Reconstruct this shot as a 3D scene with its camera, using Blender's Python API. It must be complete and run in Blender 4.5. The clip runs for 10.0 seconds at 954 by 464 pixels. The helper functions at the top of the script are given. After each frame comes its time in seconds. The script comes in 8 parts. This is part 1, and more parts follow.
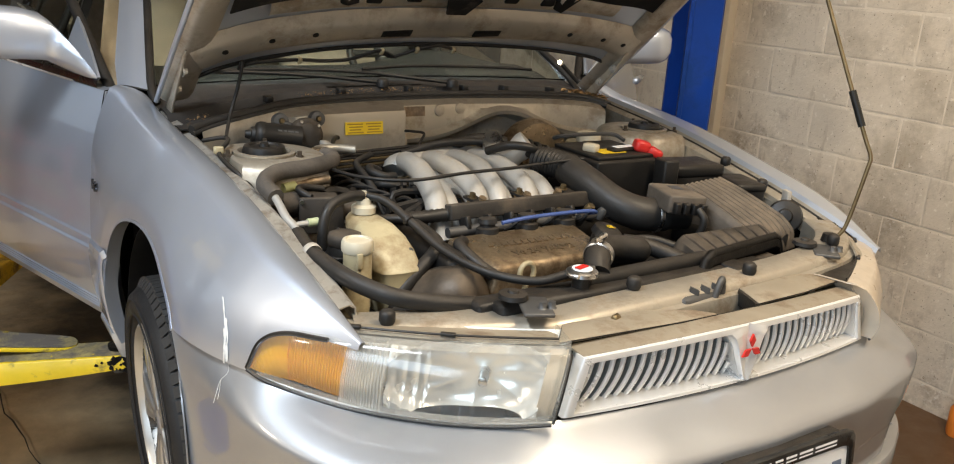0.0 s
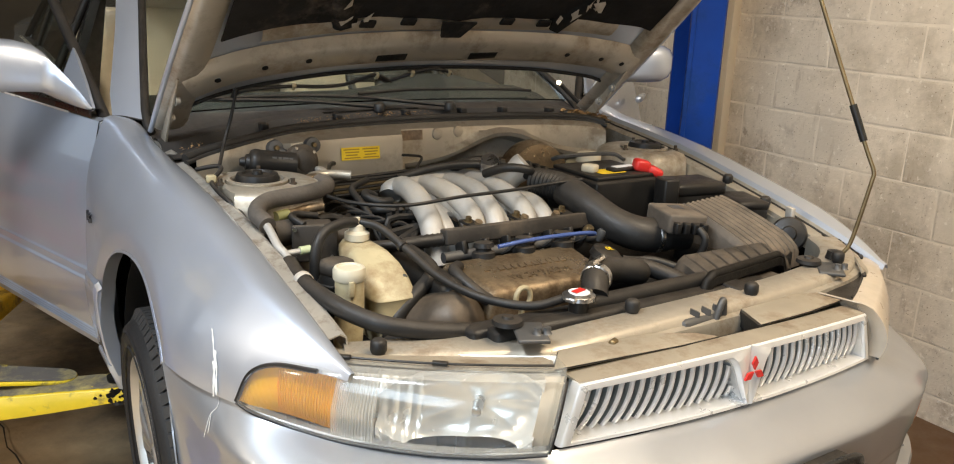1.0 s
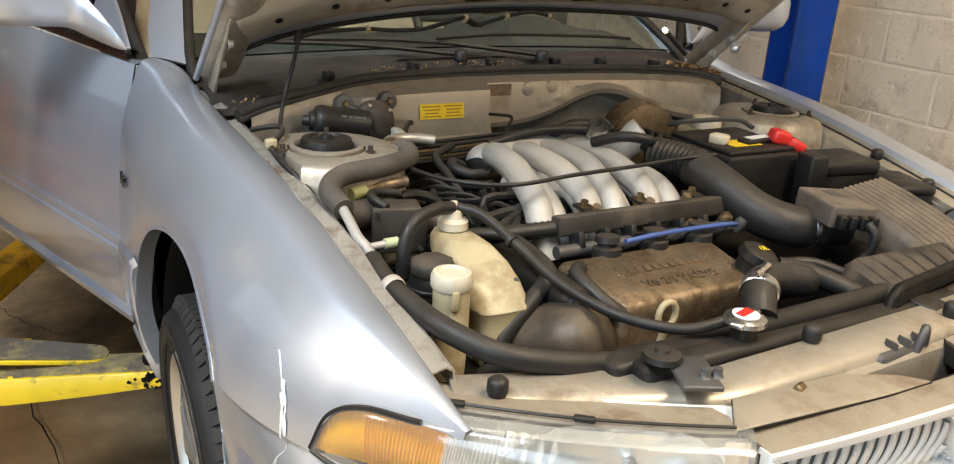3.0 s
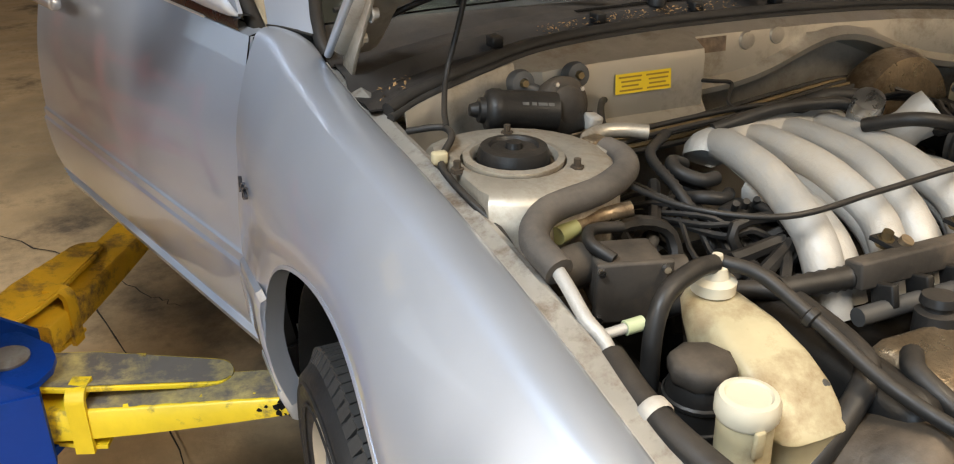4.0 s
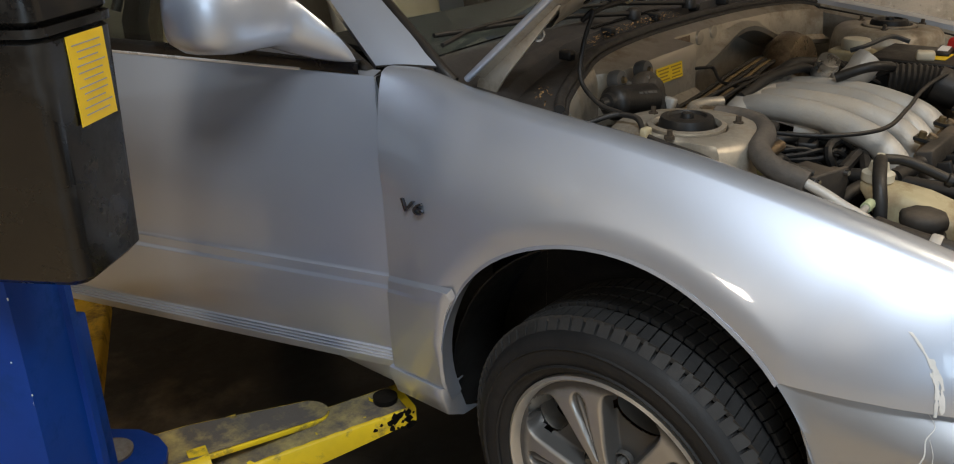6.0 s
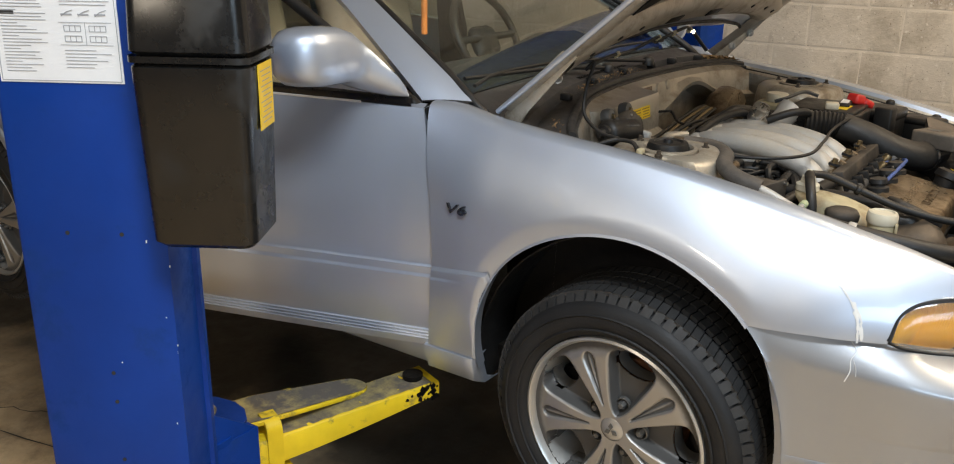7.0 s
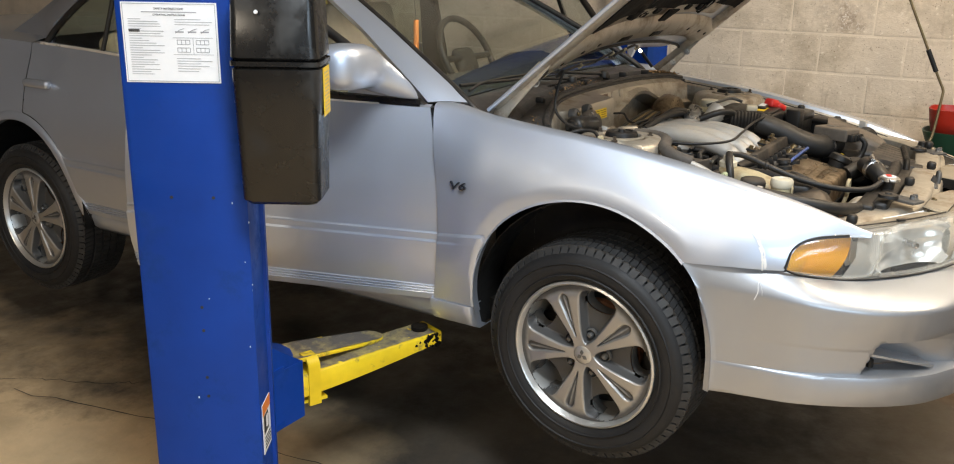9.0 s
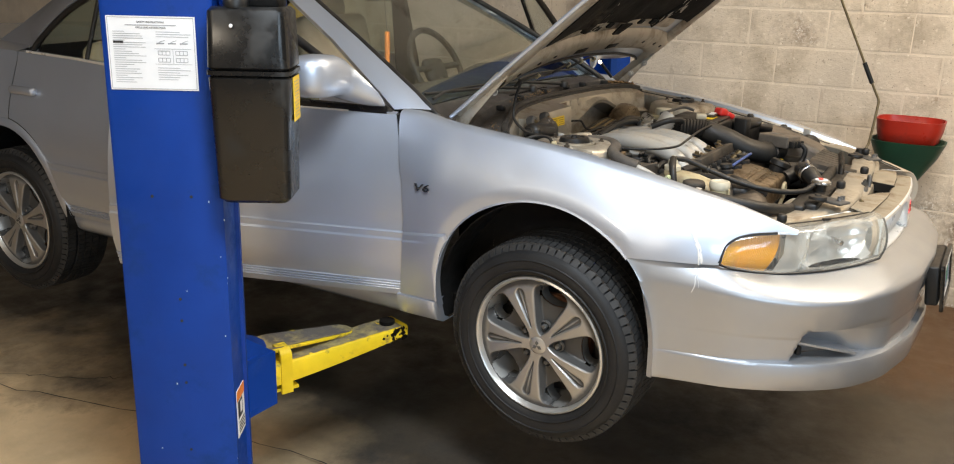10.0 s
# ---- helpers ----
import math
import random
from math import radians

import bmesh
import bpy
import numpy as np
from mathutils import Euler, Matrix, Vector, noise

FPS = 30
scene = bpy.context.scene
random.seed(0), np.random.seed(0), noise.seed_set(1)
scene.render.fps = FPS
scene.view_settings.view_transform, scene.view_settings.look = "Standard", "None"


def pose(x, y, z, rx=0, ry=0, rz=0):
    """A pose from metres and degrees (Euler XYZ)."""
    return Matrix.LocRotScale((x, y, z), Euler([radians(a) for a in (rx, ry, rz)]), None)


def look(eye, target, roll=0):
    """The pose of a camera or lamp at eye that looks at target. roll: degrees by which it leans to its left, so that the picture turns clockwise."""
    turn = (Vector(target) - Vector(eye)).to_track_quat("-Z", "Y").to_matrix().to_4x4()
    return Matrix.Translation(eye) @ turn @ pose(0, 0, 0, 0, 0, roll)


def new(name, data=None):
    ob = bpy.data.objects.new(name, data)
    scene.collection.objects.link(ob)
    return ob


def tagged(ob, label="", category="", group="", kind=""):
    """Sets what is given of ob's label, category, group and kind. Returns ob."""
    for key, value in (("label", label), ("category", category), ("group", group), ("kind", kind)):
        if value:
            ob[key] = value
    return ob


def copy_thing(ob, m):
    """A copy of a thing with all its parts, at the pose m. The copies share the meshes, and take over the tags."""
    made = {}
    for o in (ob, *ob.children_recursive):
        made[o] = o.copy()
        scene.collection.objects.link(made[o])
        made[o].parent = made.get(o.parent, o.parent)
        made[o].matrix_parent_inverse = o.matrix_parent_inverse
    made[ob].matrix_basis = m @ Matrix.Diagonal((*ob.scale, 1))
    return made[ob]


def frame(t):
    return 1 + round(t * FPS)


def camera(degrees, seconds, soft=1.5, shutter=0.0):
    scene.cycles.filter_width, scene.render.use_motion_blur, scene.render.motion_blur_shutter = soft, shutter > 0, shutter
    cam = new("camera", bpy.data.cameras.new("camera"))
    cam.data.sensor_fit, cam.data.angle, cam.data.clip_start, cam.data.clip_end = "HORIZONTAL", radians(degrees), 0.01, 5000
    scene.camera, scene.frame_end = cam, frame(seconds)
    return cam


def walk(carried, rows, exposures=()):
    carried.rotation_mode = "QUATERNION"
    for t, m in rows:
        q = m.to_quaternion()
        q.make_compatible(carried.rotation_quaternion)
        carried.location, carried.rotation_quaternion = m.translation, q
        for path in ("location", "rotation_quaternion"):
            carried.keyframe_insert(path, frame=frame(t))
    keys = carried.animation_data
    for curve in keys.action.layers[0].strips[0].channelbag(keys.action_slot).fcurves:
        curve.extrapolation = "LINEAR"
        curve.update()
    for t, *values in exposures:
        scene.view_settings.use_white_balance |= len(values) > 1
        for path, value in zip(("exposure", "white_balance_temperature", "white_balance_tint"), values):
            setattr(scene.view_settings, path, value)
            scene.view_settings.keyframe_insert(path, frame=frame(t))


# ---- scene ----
cam = camera(56.5, 10.0, soft=1.1)
PATH = [
    (0, (-1.231, -1.908, 1.651), (-0.177, -0.309, 1.073), 3.9),
    (0.5, (-1.21, -1.912, 1.659), (-0.167, -0.294, 1.115), 2.8),
    (1, (-1.184, -1.9, 1.651), (-0.149, -0.274, 1.117), 2.5),
    (1.5, (-1.169, -1.898, 1.646), (-0.145, -0.264, 1.118), 2.5),
    (2, (-1.154, -1.853, 1.642), (-0.137, -0.217, 1.104), 2.9),
    (3.3, (-1.095, -1.341, 1.626), (-0.174, 0.259, 0.857), 3.9),
    (3.5, (-1.071, -1.234, 1.644), (-0.244, 0.377, 0.795), 1.8),
    (4, (-1.054, -0.974, 1.644), (-0.32, 0.662, 0.759), 0.4),
    (4.5, (-1.159, -0.765, 1.638), (-0.317, 0.817, 0.75), -0.1),
    (5, (-1.364, -0.618, 1.627), (-0.161, 0.722, 0.757), -3.9),
    (5.5, (-1.624, -0.664, 1.628), (-0.324, 0.612, 0.803), -3.3),
    (7, (-2.476, -0.771, 1.68), (-0.918, 0.307, 1.039), 1.0),
    (7.5, (-2.605, -0.892, 1.691), (-1.037, 0.179, 1.065), 1.1),
    (8, (-2.714, -0.959, 1.706), (-1.129, 0.105, 1.109), 1.2),
    (8.5, (-2.849, -0.986, 1.707), (-1.234, 0.04, 1.125), 1.2),
    (9, (-3.032, -1.011, 1.694), (-1.405, -0.001, 1.119), 1.0),
    (9.5, (-3.123, -1.07, 1.702), (-1.479, -0.084, 1.131), 1.3),
    (10, (-3.159, -1.166, 1.718), (-1.506, -0.186, 1.163), 1.4),
]
EXPOSURE = [(0.0, 0.0), (0.6, 0.12), (2.0, 0.15), (3.5, 0.2), (4.5, 0.25), (5.0, -0.22), (5.5, -0.95), (6.5, -0.5), (7.0, -0.28), (7.5, -0.2), (8.5, -0.05), (10.0, 0.05)]
walk(cam, [(t, look(eye, target, roll)) for t, eye, target, roll in PATH], EXPOSURE)

# ---- light ----
world = bpy.data.worlds.new("garage_air")
scene.world = world
world.use_nodes = True
world.node_tree.nodes["Background"].inputs[0].default_value = (0.5, 0.55, 0.65, 1)
world.node_tree.nodes["Background"].inputs[1].default_value = 0.015


def lamp(name, eye, target, size, watts, colour):
    data = bpy.data.lights.new(name, "AREA")
    data.shape, data.size, data.size_y = "RECTANGLE", size[0], size[1]
    data.energy, data.color = watts, colour
    ob = new(name, data)
    ob.matrix_world = look(eye, target)
    return ob


lamp("daylight_door", (-5.4, -5.6, 2.7), (-0.9, -0.4, 0.9), (4.0, 1.8), 210, (0.66, 0.83, 1.0))
# unseen cool fill high on the west wall, added to brighten the fender
lamp("daylight_gate", (-6.95, 5.0, 2.7), (0.0, 4.0, 1.2), (4.4, 1.9), 18, (0.70, 0.85, 1.0))
lamp("tube_light_near", (-2.5, -1.3, 3.9), (-2.5, -1.3, 0), (0.60, 1.6), 165, (0.82, 0.91, 1.0))
# unseen warm fill, added to brighten the engine bay and block wall
lamp("tube_light_bay", (0.4, -2.1, 3.9), (0.4, -2.1, 0), (0.60, 2.6), 132, (1.0, 0.82, 0.59))
lamp("tube_light_back", (-6.3, 0.7, 3.7), (-3.6, 1.8, 0), (0.60, 0.6), 105, (1.0, 0.86, 0.68))


# ---- materials ----
def material(name, colour, rough=0.5, metal=0.0, vary=0.15, scale=6.0, bump=0.0, bump_scale=60.0, coat=0.0, in_place=False,
             dirt=None, dirt_amount=0.0, dirt_scale=5.0, transmission=0.0, emission=0.0, stretch=(1, 1, 1), rough_vary=0.1, dust=0.0):
    m = bpy.data.materials.new(name)
    m.use_nodes = True
    n, l = m.node_tree.nodes, m.node_tree.links
    b = n["Principled BSDF"]
    tc = n.new("ShaderNodeTexCoord")
    mp = n.new("ShaderNodeMapping")
    mp.inputs["Scale"].default_value = stretch
    if in_place:
        l.new(n.new("ShaderNodeNewGeometry").outputs["Position"], mp.inputs[0])
    else:
        l.new(tc.outputs["Object"], mp.inputs[0])

    def noise_node(s, detail=5.0, rough_=0.6):
        t = n.new("ShaderNodeTexNoise")
        t.inputs["Scale"].default_value, t.inputs["Detail"].default_value, t.inputs["Roughness"].default_value = s, detail, rough_
        l.new(mp.outputs[0], t.inputs["Vector"])
        return t

    def ramp(src, lo, hi, a=0.0, c=1.0):
        r = n.new("ShaderNodeMapRange")
        r.inputs[1].default_value, r.inputs[2].default_value, r.inputs[3].default_value, r.inputs[4].default_value = lo, hi, a, c
        l.new(src, r.inputs[0])
        return r.outputs[0]

    def mix(fac, a, c):
        x = n.new("ShaderNodeMix")
        x.data_type = "RGBA"
        if isinstance(fac, float):
            x.inputs[0].default_value = fac
        else:
            l.new(fac, x.inputs[0])
        for i, v in ((6, a), (7, c)):
            if isinstance(v, tuple):
                x.inputs[i].default_value = (*v, 1)
            else:
                l.new(v, x.inputs[i])
        return x.outputs[2]

    big = noise_node(scale)
    dark = tuple(c * (1 - vary) for c in colour)
    light = tuple(min(1, c * (1 + vary)) for c in colour)
    col = mix(ramp(big.outputs[0], 0.3, 0.7), dark, light)
    r_out = ramp(noise_node(scale * 2.7).outputs[0], 0.3, 0.7, max(0.02, rough - rough_vary), min(1, rough + rough_vary))
    if dirt and dirt_amount > 0:
        d = noise_node(dirt_scale, 8.0, 0.7)
        f = ramp(d.outputs[0], 0.62 - 0.35 * dirt_amount, 0.72 - 0.2 * dirt_amount)
        col = mix(f, col, dirt)
        add = n.new("ShaderNodeMath")
        add.operation, add.use_clamp = "MULTIPLY_ADD", True
        l.new(f, add.inputs[0])
        add.inputs[1].default_value = 0.35
        l.new(r_out, add.inputs[2])
        r_out = add.outputs[0]
    if dust > 0:
        g = n.new("ShaderNodeNewGeometry")
        sx = n.new("ShaderNodeSeparateXYZ")
        l.new(g.outputs["Normal"], sx.inputs[0])
        up = ramp(sx.outputs[2], 0.25, 1.0, 0.0, dust)
        mu = n.new("ShaderNodeMath")
        mu.operation = "MULTIPLY"
        l.new(up, mu.inputs[0])
        l.new(ramp(noise_node(14.0, 7.0, 0.7).outputs[0], 0.25, 0.65), mu.inputs[1])
        col = mix(mu.outputs[0], col, (0.26, 0.20, 0.14))
        add = n.new("ShaderNodeMath")
        add.operation, add.use_clamp = "MULTIPLY_ADD", True
        l.new(mu.outputs[0], add.inputs[0])
        add.inputs[1].default_value = 0.5
        l.new(r_out, add.inputs[2])
        r_out = add.outputs[0]
    l.new(col, b.inputs["Base Color"])
    l.new(r_out, b.inputs["Roughness"])
    b.inputs["Metallic"].default_value = metal
    b.inputs["Coat Weight"].default_value, b.inputs["Coat Roughness"].default_value = coat, 0.04
    b.inputs["Transmission Weight"].default_value = transmission
    if emission:
        b.inputs["Emission Color"].default_value, b.inputs["Emission Strength"].default_value = (*colour, 1), emission
    if bump:
        bp = n.new("ShaderNodeBump")
        bp.inputs["Strength"].default_value, bp.inputs["Distance"].default_value = bump, 0.004
        l.new(noise_node(bump_scale, 6.0).outputs[0], bp.inputs["Height"])
        l.new(bp.outputs[0], b.inputs["Normal"])
    return m


def glass(name, colour, rough=0.02, ior=1.45):
    m = bpy.data.materials.new(name)
    m.use_nodes = True
    b = m.node_tree.nodes["Principled BSDF"]
    b.inputs["Base Color"].default_value = (*colour, 1)
    b.inputs["Roughness"].default_value, b.inputs["IOR"].default_value = rough, ior
    b.inputs["Transmission Weight"].default_value = 1.0
    return m


def clear_sheet(name, colour, rough, haze=0.05, tint=(0.8, 0.79, 0.75)):
    """Thin clear plastic: see-through, with a gloss that grows at grazing angles."""
    m = bpy.data.materials.new(name)
    m.use_nodes = True
    n, l = m.node_tree.nodes, m.node_tree.links
    n.remove(n["Principled BSDF"])
    t, g, f, p, q, x = (n.new(k) for k in ("ShaderNodeBsdfTransparent", "ShaderNodeBsdfGlossy", "ShaderNodeLayerWeight", "ShaderNodeMath", "ShaderNodeMath", "ShaderNodeMixShader"))
    t.inputs["Color"].default_value = (*colour, 1)
    g.inputs["Roughness"].default_value = rough
    f.inputs["Blend"].default_value = 0.5
    p.operation, p.inputs[1].default_value = "POWER", 5.0
    q.operation, q.inputs[1].default_value, q.inputs[2].default_value = "MULTIPLY_ADD", 0.6, 0.04
    l.new(f.outputs["Facing"], p.inputs[0])
    l.new(p.outputs[0], q.inputs[0])
    l.new(q.outputs[0], x.inputs[0])
    l.new(t.outputs[0], x.inputs[1])
    l.new(g.outputs[0], x.inputs[2])
    # scuffs: a thin milky haze
    d, y = n.new("ShaderNodeBsdfDiffuse"), n.new("ShaderNodeMixShader")
    d.inputs["Color"].default_value = (*tint, 1)
    y.inputs[0].default_value = haze
    l.new(x.outputs[0], y.inputs[1])
    l.new(d.outputs[0], y.inputs[2])
    l.new(y.outputs[0], n["Material Output"].inputs["Surface"])
    return m


PAINT = material("silver_metallic_paint", (0.54, 0.59, 0.68), 0.43, 0.74, 0.02, 3.0, coat=1.0, rough_vary=0.03)
PAINT_DULL = material("dusty_silver_metal", (0.50, 0.46, 0.385), 0.38, 0.66, 0.08, 3.0, dirt=(0.30, 0.245, 0.18), dirt_amount=0.40, dirt_scale=6.0, dust=0.42)
# body silver made darker, for the weaker light on the bumper
SHADED_BUMPER_PAINT = material("shaded_bumper_paint", (0.37, 0.385, 0.41), 0.44, 0.72, 0.03, 3.0, coat=0.9, rough_vary=0.05)
BLACK_PLASTIC = material("black_plastic", (0.012, 0.0115, 0.011), 0.42, 0, 0.3, 9.0, bump=0.12, bump_scale=200, dust=0.10)
DUSTY = material("dust_caked_plastic", (0.036, 0.031, 0.026), 0.62, 0, 0.35, 14.0, bump=0.15, bump_scale=120, dirt=(0.09, 0.07, 0.05), dirt_amount=0.25, dust=0.22)
AIR_LID = material("dust_brown_ribbed_plastic", (0.085, 0.070, 0.055), 0.65, 0, 0.35, 14.0, bump=0.2, bump_scale=120, dirt=(0.15, 0.12, 0.09), dirt_amount=0.35, dirt_scale=9.0, dust=0.25)
FOAM = material("dusty_foam_sleeve", (0.075, 0.066, 0.057), 0.75, 0, 0.3, 14.0, bump=0.3, bump_scale=140, dust=0.3)
COWL_PLASTIC = material("grey_black_cowl_plastic", (0.024, 0.023, 0.023), 0.5, 0, 0.25, 9.0, bump=0.1, bump_scale=160, dust=0.10)
BLACK_GLOSS = material("glossy_black_plastic", (0.008, 0.008, 0.008), 0.26, 0, 0.2, 3.0, dirt=(0.022, 0.022, 0.021), dirt_amount=0.25, dirt_scale=4.0)
RUBBER = material("hose_rubber", (0.015, 0.0145, 0.014), 0.48, 0, 0.3, 12.0, bump=0.15, bump_scale=90, dust=0.14)
# oily grime, near black so that it also paints shade in gaps and hollows
SOOT_AND_SHADE = material("oily_black_and_gap_shade", (0.006, 0.0055, 0.005), 0.55, 0.2, 0.4, 9.0, bump=0.5, bump_scale=40, dust=0.05)
TYRE = material("tyre_rubber", (0.014, 0.014, 0.0145), 0.58, 0, 0.25, 8.0, bump=0.2, bump_scale=120)
ALU = material("cast_aluminium", (0.44, 0.425, 0.395), 0.48, 0.30, 0.1, 8.0, bump=0.25, bump_scale=220, dirt=(0.48, 0.43, 0.36), dirt_amount=0.35, dust=0.12)
ALU_DIRTY = material("oil_stained_aluminium", (0.33, 0.25, 0.16), 0.30, 0.75, 0.3, 10.0, bump=0.35, bump_scale=160, dirt=(0.10, 0.065, 0.035), dirt_amount=0.5, dirt_scale=9.0)
STEEL = material("bright_steel", (0.6, 0.6, 0.6), 0.3, 1.0, 0.1, 12.0)
RUST = material("rusty_steel", (0.16, 0.07, 0.035), 0.8, 0.3, 0.5, 20.0, bump=0.4)
BRASS = material("dull_yellow_plated_rod", (0.20, 0.15, 0.08), 0.4, 0.8, 0.2, 20.0)
RIM = material("wheel_silver", (0.10, 0.098, 0.093), 0.45, 0.3, 0.06, 6.0, dirt=(0.2, 0.18, 0.15), dirt_amount=0.2, coat=0.4)
RIM_BRIGHT = material("machined_wheel_face", (0.56, 0.55, 0.52), 0.36, 0.75, 0.05, 6.0)

RIM_DARK = material("barrel_shade_grey", (0.055, 0.052, 0.05), 0.5, 0.5, 0.2, 10.0)
CHROME_SILVER = material("satin_silver_trim", (0.78, 0.775, 0.76), 0.32, 0.40, 0.05, 6.0)
MILKY = material("milky_plastic", (0.43, 0.37, 0.23), 0.42, 0, 0.15, 9.0, dirt=(0.27, 0.20, 0.11), dirt_amount=0.45, dirt_scale=10.0)
MILKY_WHITE = material("white_plastic", (0.56, 0.51, 0.39), 0.4, 0, 0.06, 9.0, dirt=(0.5, 0.42, 0.3), dirt_amount=0.25)
RED = material("red_plastic", (0.55, 0.025, 0.02), 0.4, 0, 0.12, 9.0)
BLUE_HOSE = material("blue_lead", (0.05, 0.09, 0.26), 0.4, 0, 0.1, 9.0)
YELLOW_LABEL = material("yellow_label", (0.80, 0.55, 0.02), 0.5, 0, 0.08, 12.0)
LABEL_INK = material("label_ink", (0.03, 0.03, 0.03), 0.6)
WHITE_LABEL = material("white_label", (0.78, 0.79, 0.80), 0.45, 0, 0.05, 6.0)
ORANGE_LABEL = material("orange_label", (0.75, 0.22, 0.03), 0.5)
LIFT_BLUE = material("lift_blue_paint", (0.001, 0.037, 0.255), 0.50, 0, 0.12, 4.0, dirt=(0.004, 0.036, 0.19), dirt_amount=0.25, bump=0.05, bump_scale=60)
LIFT_YELLOW = material("lift_yellow_paint", (0.80, 0.56, 0.015), 0.42, 0, 0.12, 8.0, dirt=(0.12, 0.09, 0.05), dirt_amount=0.28, dirt_scale=14.0, bump=0.15, bump_scale=60)
LIFT_ORANGE = material("lift_orange_yellow_paint", (0.72, 0.43, 0.02), 0.45, 0, 0.15, 8.0, dirt=(0.20, 0.12, 0.04), dirt_amount=0.35, dirt_scale=12.0, bump=0.15, bump_scale=60)
LIFT_WORN = material("worn_grimy_yellow", (0.42, 0.33, 0.12), 0.6, 0, 0.3, 12.0, dirt=(0.13, 0.11, 0.09), dirt_amount=0.75, dirt_scale=10.0, bump=0.3)
LIFT_GREY = material("worn_rubber_pad", (0.20, 0.19, 0.18), 0.7, 0, 0.2, 12.0, dirt=(0.1, 0.08, 0.06), dirt_amount=0.4)
PAD = material("hood_insulation", (0.013, 0.012, 0.011), 0.9, 0, 0.3, 8.0, bump=0.6, bump_scale=30, dirt=(0.06, 0.05, 0.04), dirt_amount=0.12, dirt_scale=6.0)
FRAY = material("frayed_foil", (0.42, 0.38, 0.32), 0.6, 0, 0.3, 20.0)
LEAF = material("dry_leaf", (0.27, 0.16, 0.065), 0.8, 0, 0.4, 30.0)
ORANGE_LENS = clear_sheet("amber_lens", (1.0, 0.72, 0.01), 0.12, 0.50, (1.0, 0.56, 0.0))
LENS = clear_sheet("headlight_lens", (0.95, 0.945, 0.92), 0.14, 0.05)
FLUTED = clear_sheet("fluted_clear_plastic", (0.97, 0.965, 0.95), 0.10, 0.22)
RIBBED_CLEAR = clear_sheet("ribbed_clear_plastic", (0.97, 0.965, 0.95), 0.14, 0.42)
LAMP_BACK = material("lamp_mirror_coat", (0.90, 0.90, 0.88), 0.42, 0.15, 0.04, 20.0, bump=0.3, bump_scale=60)
COVER_DUST = material("tan_dust_on_metal", (0.33, 0.285, 0.215), 0.50, 0.25, 0.12, 5.0, dirt=(0.20, 0.15, 0.10), dirt_amount=0.35, dirt_scale=8.0, dust=0.2)
GRILLE_DARK = material("grey_grille_plastic", (0.21, 0.225, 0.22), 0.4, 0.2, 0.1, 10.0, dust=0.1)
TREAD = material("dusty_tread_rubber", (0.026, 0.0255, 0.025), 0.65, 0, 0.35, 14.0, bump=0.2, bump_scale=120)
REFLECTOR = material("lamp_reflector", (0.92, 0.92, 0.90), 0.25, 0.62, 0.03, 8.0, rough_vary=0.04)
CLEAR_EDGE = material("dusty_lens_plastic", (0.52, 0.44, 0.34), 0.35, 0.10, 0.12, 12.0, coat=0.5)
WINDOW = glass("window_glass", (0.80, 0.86, 0.80), 0.01)
SEAT = material("tan_seat_cloth", (0.30, 0.25, 0.18), 0.85, 0, 0.15, 9.0, bump=0.3, bump_scale=200)
DASH = material("dark_dashboard", (0.016, 0.017, 0.017), 0.7, 0, 0.15, 9.0, bump=0.2, bump_scale=200)
BADGE_BLACK = material("badge_chrome_black", (0.10, 0.10, 0.11), 0.25, 0.8, 0.1)
BLOCK = material("painted_concrete_block", (0.70, 0.60, 0.475), 0.8, 0, 0.10, 2.2, bump=0.9, bump_scale=55,
                 dirt=(0.47, 0.395, 0.30), dirt_amount=0.38, dirt_scale=2.2, in_place=True)
# dull surfaces that gleam less than clean plastic
for m_, gleam in ((BLACK_PLASTIC, 0.32), (DUSTY, 0.30), (RUBBER, 0.34), (COWL_PLASTIC, 0.30), (PAD, 0.15), (SOOT_AND_SHADE, 0.25), (LIFT_BLUE, 0.28), (TYRE, 0.35)):
    m_.node_tree.nodes["Principled BSDF"].inputs["Specular IOR Level"].default_value = gleam
